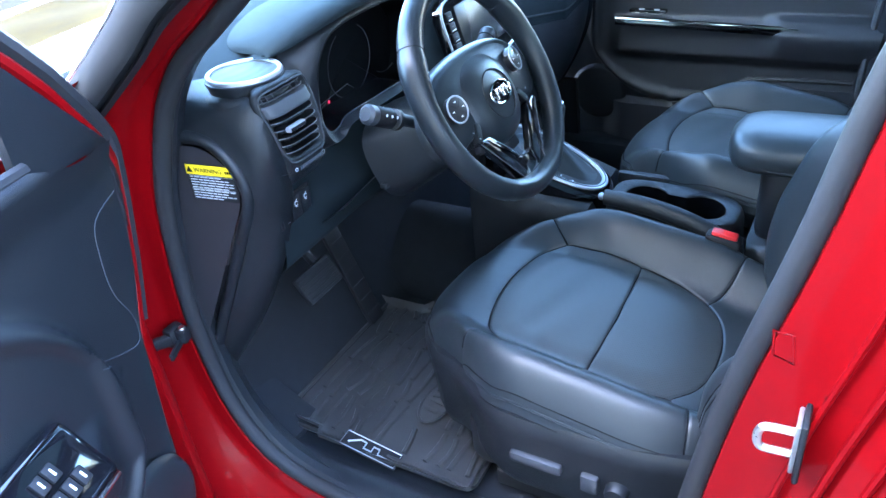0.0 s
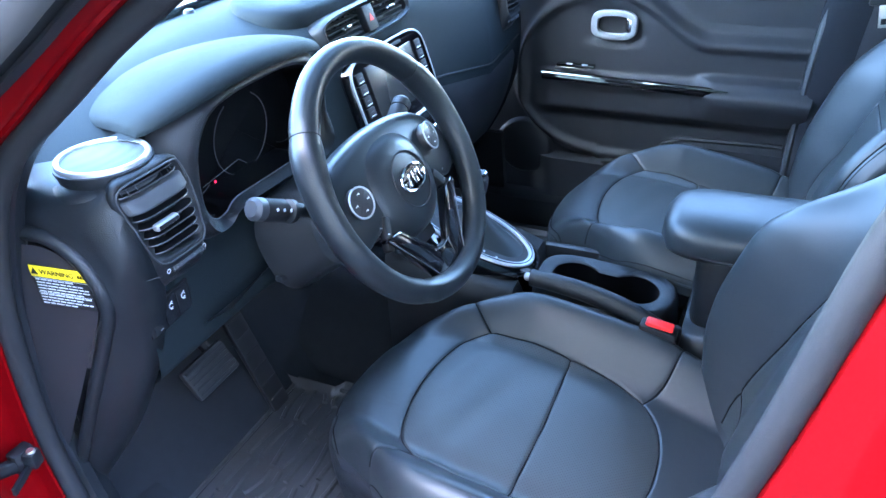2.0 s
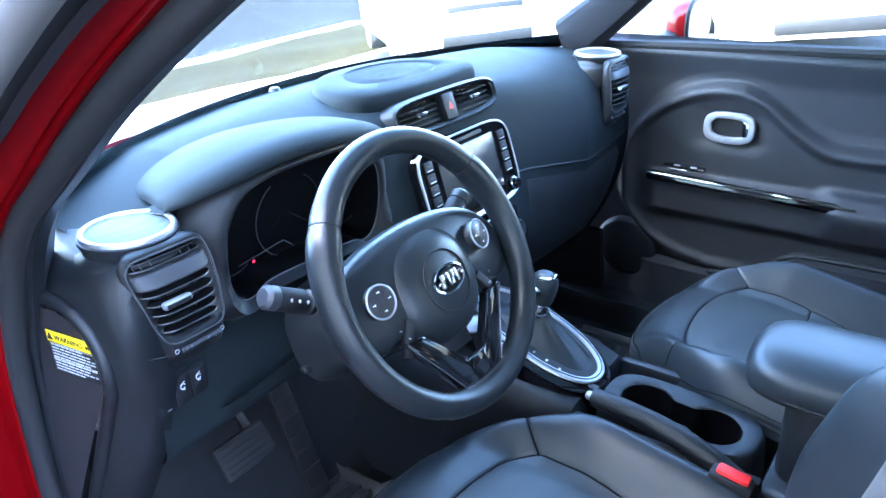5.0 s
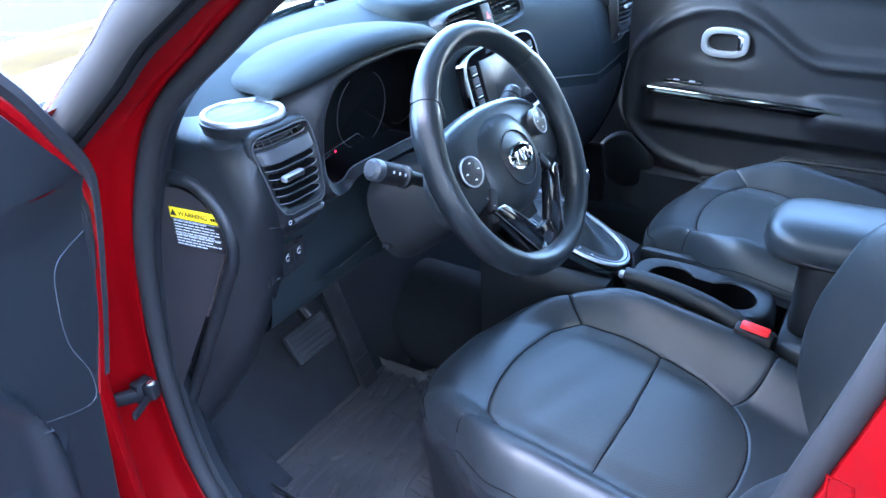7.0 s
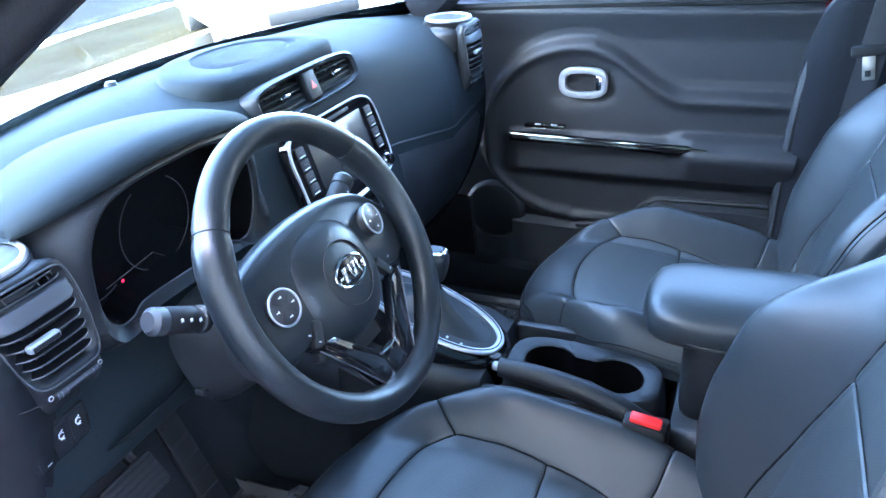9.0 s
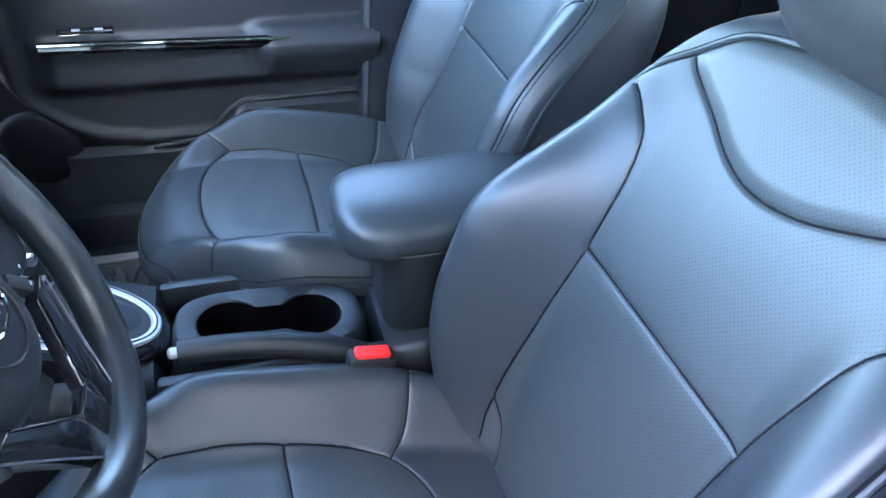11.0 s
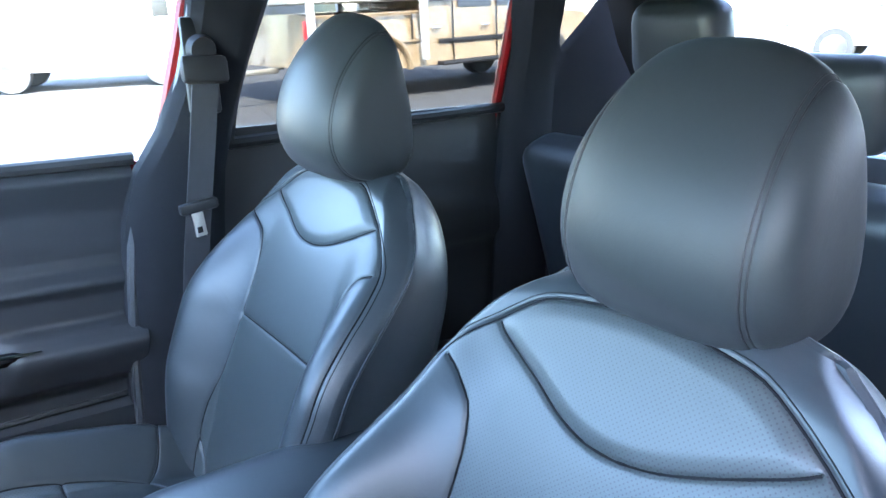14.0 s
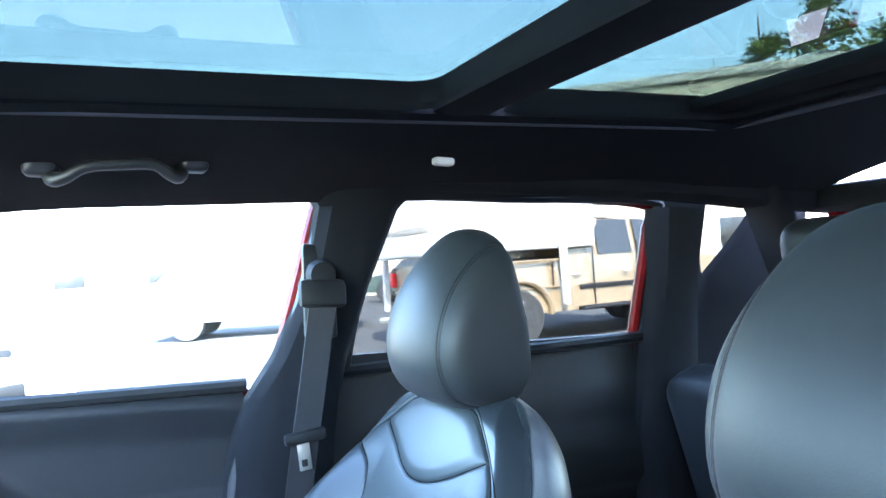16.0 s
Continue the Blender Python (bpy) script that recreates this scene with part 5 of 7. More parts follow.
part("knob_trim", tube([LEVER @ Vector((0.0140 * math.cos(q), -0.004 + 0.0185 * math.sin(q), 0.0735 - 0.004 * math.sin(q))) for q in np.linspace(0, 2 * math.pi, 33)[:-1]], 0.0034, 8, True), CHROME, grip, "chrome rim on the knob")
part("knob_button", lathe([(0, 0.006), (0.007, 0.006), (0.009, 0)], 16, basis(LEVER @ Vector((-0.0205, 0.0, 0.050)), (0, -1, 0), (0, 0, 1))), CHROME, grip, "round chrome release button")
for k in range(5):
    part("gear_mark", rbox(0.0045, 0.0038, 0.001, 0, SM @ pose(-0.050 + 0.0016 * abs(k - 1), 0.03 - 0.026 * k, 0.0045)), PRINT, console)
part("start_button", lathe([(0, 0.006), (0.013, 0.006), (0.017, 0.004), (0.018, 0)], 24, SM @ pose(-0.082, 0.092, -0.004, 0, -12, 0)), SATIN, console, "round silver start button")
# armrest
arm = thing("armrest", (-0.005, 0.0, 0.64), "padded black leather centre armrest on its box", "armrest")
part("box", rbox(0.125, 0.27, 0.17, 0.03, pose(-0.005, -0.03, 0.70), 4), HARD, arm, "black armrest storage box")
rows = []
for i in range(29):
    t = i / 28
    y = 0.165 - 0.36 * t
    k = (1 - max(0, 1 - t / 0.22) ** 2.4) ** (1 / 2.4) if t < 0.22 else 1.0
    k = max(k, 0.08)
    rows.append([Vector((-0.005 + x * (0.35 + 0.65 * k), y, 0.800 + 0.006 * t + zz * (0.5 + 0.5 * k))) for x, zz in oval(0.092, 0.040, 40, 2.7)])
part("pad", loft(rows, True, True), LEATHER, arm, "soft padded leather lid", 60)
part("pad_seam", tube([Vector((-0.005 + x * 1.005, y, 0.787)) for x, y in ((-0.092, -0.19), (-0.0925, 0.0), (-0.0915, 0.08), (-0.082, 0.125), (-0.058, 0.153), (0, 0.165), (0.058, 0.153), (0.082, 0.125), (0.0915, 0.08), (0.0925, 0.0), (0.092, -0.19))], 0.0018, 6), DARK, arm)
# parking brake
brake = thing("parking_brake", (-0.09, 0.25, 0.64), "black parking brake lever with a silver button", "hand brake")
lev = smooth_line([(-0.094, 0.375, 0.688), (-0.094, 0.33, 0.686), (-0.094, 0.26, 0.676), (-0.096, 0.19, 0.655), (-0.10, 0.13, 0.625)], 18)
part("lever", tube(lev, lambda t: 0.0145 + 0.004 * t, 14, flat=1.1), HARD, brake)
part("lever_button", tube([(-0.094, 0.374, 0.688), (-0.094, 0.384, 0.6885), (-0.094, 0.387, 0.6885)], lambda t: 0.0075 if t < 0.9 else 0.005, 12), SATIN, brake, "silver push button")


def buckle(x, y, z, rz, label):
    b = thing("seatbelt_buckle", (x, y, z - 0.1), label, "seatbelt buckle", "seatbelt buckles")
    m = pose(x, y, z, 8, 0, rz)
    part("housing", rbox(0.030, 0.062, 0.11, 0.006, m @ pose(0, 0, -0.055)), DARK, b, "black buckle housing")
    part("release", rbox(0.020, 0.046, 0.014, 0.004, m @ pose(0, 0, 0.0)), BUTTON_RED, b, "red release button")
    part("stem", rbox(0.02, 0.045, 0.10, 0.004, m @ pose(0, -0.01, -0.15)), DARK, b)


buckle(-0.136, 0.140, 0.672, 0, "black seatbelt buckle with red button beside the driver's seat")


# ---- doors ----
def door_relief(y, z, driver=False):
    """How far the front door panel stands proud of its plane, at y, z."""
    d = 0.02 * sstep(1.02, 1.11, z) - 0.03 * sstep(1.085, 1.125, z)
    # rounded lobe about the handle, running into a band to the rear
    lobe_top = np.where(y > 0.40, 0.80 + np.sqrt(np.clip(0.245 ** 2 - (y - 0.44) ** 2, 0, 1)), 0.93 + 0.112 * sstep(0.19, 0.42, y))
    lobe_bot = np.where(y > 0.46, 0.80 - np.sqrt(np.clip(0.245 ** 2 - (y - 0.46) ** 2, 0, 1)), 0.548)
    t = np.minimum(np.minimum(lobe_top - z, z - lobe_bot), 0.705 - y)
    dd = 0.028 * sstep(0.0, 0.035, t)
    d = d + dd
    # second, inner lip
    d = d - 0.010 * sstep(0.035, 0.060, t) + 0.003 * np.exp(-((t - 0.0) / 0.006) ** 2)
    # armrest band
    band = sstep(0.685, 0.72, z) * sstep(0.815, 0.785, z) * sstep(0.64, 0.58, y)
    d = d + 0.026 * band + 0.030 * sstep(0.70, 0.78, z) * sstep(0.825, 0.812, z) * sstep(0.235, 0.17, y)
    # map pocket
    lip = 0.655 - 0.09 * sstep(0.24, 0.34, y)
    d = d + 0.030 * sstep(lip + 0.002, lip - 0.010, z) * sstep(0.66, 0.58, y)
    # dish of the handle
    d = d - 0.014 * np.exp(-(((y - 0.43) / 0.075) ** 4 + ((z - 0.93) / 0.048) ** 4))
    return d


def door_panel(s, m, parent, driver=False):
    """The lining of a front door: s is the side it faces, m moves it from its closed place."""
    ny, nz = 150, 130
    y, z = np.meshgrid(np.linspace(0.79, -0.055, ny + 1), np.linspace(0.40, 1.122, nz + 1))
    y = y + 0.11 * (0.9 - np.clip(z, 0, 0.9)) * sstep(0.6, -0.05, y)
    if driver:
        z = z - 0.046 * sstep(0.95, 1.12, z) * sstep(0.60, 0.74, y)
        y = y + (np.interp(z, [0.40, 0.665, 0.841, 0.918, 0.993, 1.076], [0.72, 0.746, 0.773, 0.809, 0.822, 0.832]) - 0.79) * sstep(0.52, 0.79, y)
    x = 0.722 - door_relief(y, z, driver)
    P = np.stack([s * x, y, z], -1).reshape(-1, 3)
    w = ny + 1
    faces = [(j * w + i, j * w + i + 1, (j + 1) * w + i + 1, (j + 1) * w + i) for j in range(nz) for i in range(ny)]
    if s < 0:
        faces = [f[::-1] for f in faces]
    bm = to_bm([m @ Vector(p) for p in P], faces)
    # same lining on both doors; the passenger's is lightened in place of light
    lining = part("lining", bm, HARD if driver else LITDOOR, parent, "moulded black door lining", 60)
    ey = (0, -1, 0) if s > 0 else (0, 1, 0)
    hm = m @ basis((s * 0.706, 0.452 if driver else 0.43, 0.93), ey, (0, 0, 1))
    handle = part("handle_bezel", loft([[hm @ Vector((x, y, 0)) for x, y in oval(0.058, 0.037, 40, 3)], [hm @ Vector((x, y, 0.010)) for x, y in oval(0.057, 0.036, 40, 3)], [hm @ Vector((x, y, 0.012)) for x, y in oval(0.052, 0.031, 40, 3)], [hm @ Vector((x, y, 0.010)) for x, y in oval(0.042, 0.023, 40, 3)], [hm @ Vector((x, y, -0.004)) for x, y in oval(0.040, 0.021, 40, 3)]], True, False), SATIN, lining, "oval satin silver handle surround")
    part("handle_well", plate(oval(0.042, 0.023, 32, 3), 0.002, hm @ pose(0, 0, -0.003)), DARK, lining)
    part("pull", rbox(0.016, 0.036, 0.010, 0.004, hm @ pose(0.038, 0, 0.006)), CHROME, lining, "chrome door pull")
    xf = 0.660
    if not driver:
        path = [Vector((s * (xf - 0.004), 0.60 - 0.46 * t, 0.806 - 0.012 * t)) for t in np.linspace(0, 1, 24)]
        part("gloss_strip", tube([m @ (p + Vector((s * 0.012, 0, -0.004))) for p in path], 0.014, 8, flat=0.9), PIANO, lining, "gloss black trim strip")
        part("chrome_strip", tube([m @ (p + Vector((-s * 0.001, 0, 0.006))) for p in path], 0.0026, 6), CHROME, lining, "thin chrome strip")
        part("switch_bank", rbox(0.02, 0.10, 0.010, 0.003, m @ pose(s * 0.675, 0.515, 0.829)), PIANO, lining)
        for k in range(2):
            part("switch_mark", rbox(0.004, 0.014, 0.003, 0, m @ pose(s * 0.666, 0.53 - 0.04 * k, 0.835)), GREYP, lining)
    # speaker
    sm = m @ basis((s * 0.716, 0.665, 0.575), ey, (0, 0, 1))
    part("speaker_grille", lathe([(0, 0.010), (0.07, 0.012), (0.078, 0.009), (0.084, 0.0)], 40, sm), HARD, lining, "round black speaker grille")
    # pocket lip
    part("pocket_lip", tube([m @ Vector((s * 0.694, y, z)) for y, z in ((0.0, 0.662), (0.10, 0.660), (0.24, 0.656), (0.275, 0.64), (0.31, 0.60), (0.35, 0.575), (0.44, 0.568))], 0.006, 8), HARD, lining)
    return lining


pdoor = thing("door_2", (0.75, 0.4, 0.7), "closed front passenger door with moulded black lining", "car door", kind="structure")
door_panel(1, Matrix.Identity(4), pdoor)
part("belt_rail", tube([(0.715, 0.76, 1.098), (0.718, 0.4, 1.108), (0.716, 0.0, 1.118), (0.714, -0.06, 1.120)], 0.012, 8), RUBBER, pdoor, "black window belt seal")
part("outer_skin", sheet(lambda u, v: (0.80 + 0.05 * math.sin(math.pi * v), 0.90 - 1.05 * u, 0.30 + 0.80 * v), 10, 10, 0.03, (1, 0, 0)), RED, pdoor, "red outer door skin")
part("window_frame", tube(smooth_line([(0.735, -0.114, 1.10), (0.715, -0.136, 1.22), (0.69, -0.168, 1.38), (0.678, -0.171, 1.486), (0.678, 0.0, 1.482), (0.682, 0.2, 1.472), (0.69, 0.44, 1.44), (0.705, 0.58, 1.345), (0.725, 0.74, 1.20)], 40), 0.016, 8), RED, pdoor, "thin red window frame")
part("frame_lining", tube(smooth_line([(0.715, -0.140, 1.12), (0.695, -0.162, 1.22), (0.672, -0.195, 1.38), (0.66, -0.18, 1.468), (0.66, 0.0, 1.468), (0.664, 0.2, 1.456), (0.672, 0.42, 1.428), (0.69, 0.56, 1.335), (0.708, 0.74, 1.185)], 40), 0.013, 8), HARD, pdoor)

# right-hand door mirror
mir = thing("door_mirror", (0.86, 0.62, 1.06), "red door mirror with a black rim on the passenger door", "car mirror")
rings = []
for t in np.linspace(0, 1, 9):
    k = (1 - t ** 2.4) ** (1 / 2.4) if t < 1 else 0.05
    rings.append([Vector((0.935 + x * k, 0.600 + 0.075 * t, 1.128 + z * k)) for x, z in oval(0.088, 0.062, 32, 2.8)])
part("housing", loft(rings, True, True), RED, mir, "red mirror housing")
part("rim", tube([(0.935 + x, 0.600, 1.128 + z) for x, z in oval(0.087, 0.061, 40, 2.8)], 0.006, 8, True), DARK, mir, "black mirror rim")
part("mirror_glass", plate([(x, z) for x, z in oval(0.083, 0.057, 40, 2.8)], 0.003, basis((0.935, 0.598, 1.128), (1, 0, 0), (0, 0, 1))), CHROME, mir, "mirror glass")
part("stem", rbox(0.10, 0.05, 0.04, 0.012, pose(0.83, 0.645, 1.085, 0, -14, 0)), DARK, mir)

# driver's door, open about its front hinge
HINGE = Vector((-0.80, 0.87, 0))
OPEN = 72.0
DM = Matrix.Translation(HINGE) @ Matrix.Rotation(radians(-OPEN), 4, "Z") @ Matrix.Translation(-HINGE)
ddoor = thing("door_1", tuple(DM @ Vector((-0.8, 0.4, 0.4))), "open red driver's door with black lining and switch panel", "car door", kind="structure")
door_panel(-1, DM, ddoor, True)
part("outer_skin", sheet(lambda u, v: DM @ Vector((-0.82 - 0.055 * math.sin(math.pi * v), 0.92 - 1.05 * u, 0.30 + (0.84 - 0.13 * float(sstep(0.25, 0.02, u))) * v)), 10, 10, 0.02, DM.to_3x3() @ Vector((-1, 0, 0))), RED, ddoor, "red outer door skin")
part("door_shell", merge(rbox(0.06, 0.02, 0.62, 0.006, DM @ pose(-0.790, 0.822, 0.70)), rbox(0.09, 0.02, 0.70, 0.006, DM @ pose(-0.775, -0.10, 0.76)), rbox(0.09, 0.94, 0.02, 0.006, DM @ pose(-0.775, 0.36, 0.395))), RED, ddoor, "red painted door edge")
part("edge_seal", tube([DM @ Vector(p) for p in ((-0.735, 0.838, 1.05), (-0.735, 0.826, 0.97), (-0.735, 0.806, 0.90), (-0.735, 0.772, 0.82), (-0.735, 0.750, 0.66), (-0.735, 0.725, 0.42), (-0.735, 0.60, 0.395), (-0.735, 0.0, 0.395))], 0.010, 8), RUBBER, ddoor)
part("belt_rail", tube([DM @ Vector(p) for p in ((-0.72, 0.70, 1.10), (-0.722, 0.4, 1.115), (-0.718, -0.06, 1.124))], 0.009, 8), RUBBER, ddoor)
part("sail_panel", sheet(lambda u, v: DM @ Vector((-0.724 + 0.006 * v, 0.842 - 0.150 * u, 1.066 + 0.012 * u + v * (0.002 + 0.165 * u))), 10, 8, 0.012, DM.to_3x3() @ Vector((-1, 0, 0))), HARD, ddoor, "black mirror corner panel")
fr = smooth_line([(-0.742, 0.786, 0.80), (-0.742, 0.812, 0.87), (-0.742, 0.834, 0.94), (-0.740, 0.850, 1.01), (-0.738, 0.850, 1.055), (-0.738, 0.812, 1.120), (-0.738, 0.777, 1.170), (-0.738, 0.70, 1.245), (-0.730, 0.52, 1.345), (-0.715, 0.34, 1.42), (-0.70, 0.12, 1.468), (-0.70, -0.14, 1.478), (-0.72, -0.16, 1.35), (-0.75, -0.10, 1.12)], 56)
part("window_frame", tube([DM @ p for p in fr], 0.0105, 8), RED, ddoor, "red window frame")
part("frame_seal", tube([DM @ (p + Vector((-0.004, 0.016, 0.016))) for p in fr], 0.0135, 8), RUBBER, ddoor)
part("frame_lining", tube([DM @ (p + Vector((0.004, -0.013, -0.013))) for p in fr[10:]], 0.0100, 8), HARD, ddoor, "black inner window frame")
g = part("glass", loft([[DM @ Vector(p) for p in ((-0.752, 0.65, 1.10), (-0.752, -0.08, 1.11), (-0.715, -0.13, 1.45), (-0.715, 0.12, 1.445), (-0.735, 0.44, 1.33), (-0.748, 0.65, 1.23))], [DM @ Vector(p) for p in ((-0.756, 0.65, 1.10), (-0.756, -0.08, 1.11), (-0.719, -0.13, 1.45), (-0.719, 0.12, 1.445), (-0.739, 0.44, 1.33), (-0.752, 0.65, 1.23))]], True, True), GLASS, ddoor, "clear door glass")
g.visible_shadow = False
# window switch panel on the armrest
SP = DM @ basis((-0.655, 0.462, 0.840), (-0.02, 1, -0.05), (-0.62, 0, 0.78))
sw = part("switch_panel", rbox(0.215, 0.092, 0.05, 0.012, SP @ pose(0, 0, -0.026), 3), PIANO, ddoor, "gloss black window switch panel")
for i in range(2):
    for j in range(2):
        m_ = SP @ pose(-0.020 - 0.050 * j, -0.012 + 0.034 * i, 0.002, 0, 6, 0)
        b = part("window_switch", rbox(0.036, 0.024, 0.012, 0.003, m_), DARK, sw, "black window switch")
        part("switch_mark", rbox(0.010, 0.0022, 0.0008, 0, m_ @ pose(-0.008, 0, 0.0062)), WHITE, b)
        part("switch_mark", rbox(0.0022, 0.006, 0.0008, 0, m_ @ pose(0.008, 0, 0.0062)), WHITE, b)
for i in range(5):
    m_ = SP @ pose(0.030 + 0.018 * (i // 2), -0.014 + 0.026 * (i % 2), 0.0015)
    b = part("mirror_button", rbox(0.015, 0.020, 0.006, 0.002, m_), DARK, sw)
    part("switch_mark", rbox(0.0022, 0.009, 0.0006, 0, m_ @ pose(0, 0, 0.0033)), WHITE, b)
part("switch_trim", tube([SP @ Vector(p) for p in ((0.095, -0.044, 0.0), (0.0, -0.046, 0.002), (-0.10, -0.044, 0.0))], 0.0035, 8), CHROME, ddoor)
part("lining_seam", tube([DM @ Vector((-0.7205 + float(door_relief(np.array(p.y), np.array(p.z), True)), p.y, p.z)) for p in smooth_line([(0, 0.820, 1.010), (0, 0.769, 0.994), (0, 0.754, 0.952), (0, 0.751, 0.900), (0, 0.768, 0.845), (0, 0.753, 0.811), (0, 0.661, 0.852)], 40)], 0.0008, 6), BAND, ddoor, "fine joint of the lining panel")
part("grab_armrest", rbox(0.07, 0.24, 0.07, 0.025, DM @ pose(-0.665, 0.20, 0.81), 4), HARD, ddoor)

check = part("door_check", rbox(0.020, 0.018, 0.026, 0.004, pose(-0.757, 0.848, 0.704, 0, 0, 20)), DARK, ddoor, "black door check strap")
part("strap_arm", rbox(0.060, 0.006, 0.012, 0.002, pose(-0.782, 0.838, 0.698, 0, 8, 32)), DARK, check)
part("roller", lathe([(0.0, 0.006), (0.005, 0.006), (0.006, 0.004), (0.006, 0.0)], 16, pose(-0.757, 0.846, 0.714)), STEEL, check)

# rear right door
rdoor = thing("door_3", (0.72, -0.6, 0.7), "closed rear passenger door with dark lining", "car door", kind="structure")
part("lining", sheet(lambda u, v: (0.72 - 0.03 * math.sin(math.pi * min(1, v * 1.05)) - 0.02 * float(sstep(0.55, 0.6, v)) * float(sstep(0.75, 0.7, v)), -0.16 - 0.95 * u, 0.40 + 0.76 * v + 0.03 * u * v), 30, 40, 0.03, (1, 0, 0)), HARD, rdoor, "dark rear door lining")
part("belt_rail", tube([(0.715, -0.22, 1.132), (0.715, -0.6, 1.155), (0.712, -1.0, 1.178)], 0.013, 8), HARD, rdoor)
part("outer_skin", sheet(lambda u, v: (0.80 + 0.05 * math.sin(math.pi * v), -0.17 - 0.95 * u, 0.30 + 0.82 * v), 8, 8, 0.03, (1, 0, 0)), RED, rdoor)
part("window_frame", tube(smooth_line([(0.735, -0.950, 1.13), (0.72, -0.960, 1.25), (0.695, -0.970, 1.42), (0.69, -0.962, 1.485), (0.688, -0.6, 1.488), (0.685, -0.3, 1.478)], 30), 0.014, 8), RED, rdoor, "thin red window frame")
part("frame_lining", tube(smooth_line([(0.715, -0.245, 1.14), (0.70, -0.262, 1.25), (0.67, -0.30, 1.42), (0.66, -0.335, 1.470), (0.665, -0.6, 1.480), (0.668, -0.95, 1.490), (0.675, -0.985, 1.45), (0.70, -0.978, 1.25), (0.715, -0.972, 1.18)], 40), 0.012, 8), HARD, rdoor)

# tailgate closing the rear
tail = thing("tailgate", (0, -1.7, 0.5), "red tailgate with a clear rear window", "tailgate", kind="structure")
part("tail_panel", rbox(1.5, 0.06, 0.70, 0.02, pose(0, -1.75, 0.72)), HARD, tail)
part("parcel_shelf", rbox(1.2, 0.40, 0.02, 0.005, pose(0, -1.45, 1.0)), CLOTH, tail)
part("header", rbox(1.2, 0.12, 0.06, 0.02, pose(0, -1.40, 1.50)), CLOTH, tail)
for s in (-1, 1):
    part("gate_side", tube([(s * 0.62, -1.76, 1.05), (s * 0.58, -1.62, 1.28), (s * 0.55, -1.45, 1.50)], 0.04, 8), RED, tail)
g = part("rear_glass", sheet(lambda u, v: ((-0.6 + 1.2 * u) * (1 - 0.08 * v), -1.74 + 0.30 * v, 1.06 + 0.44 * v), 6, 6, 0.004, (0, 0, 1)), GLASS, tail, "clear rear window")
g.visible_shadow = False


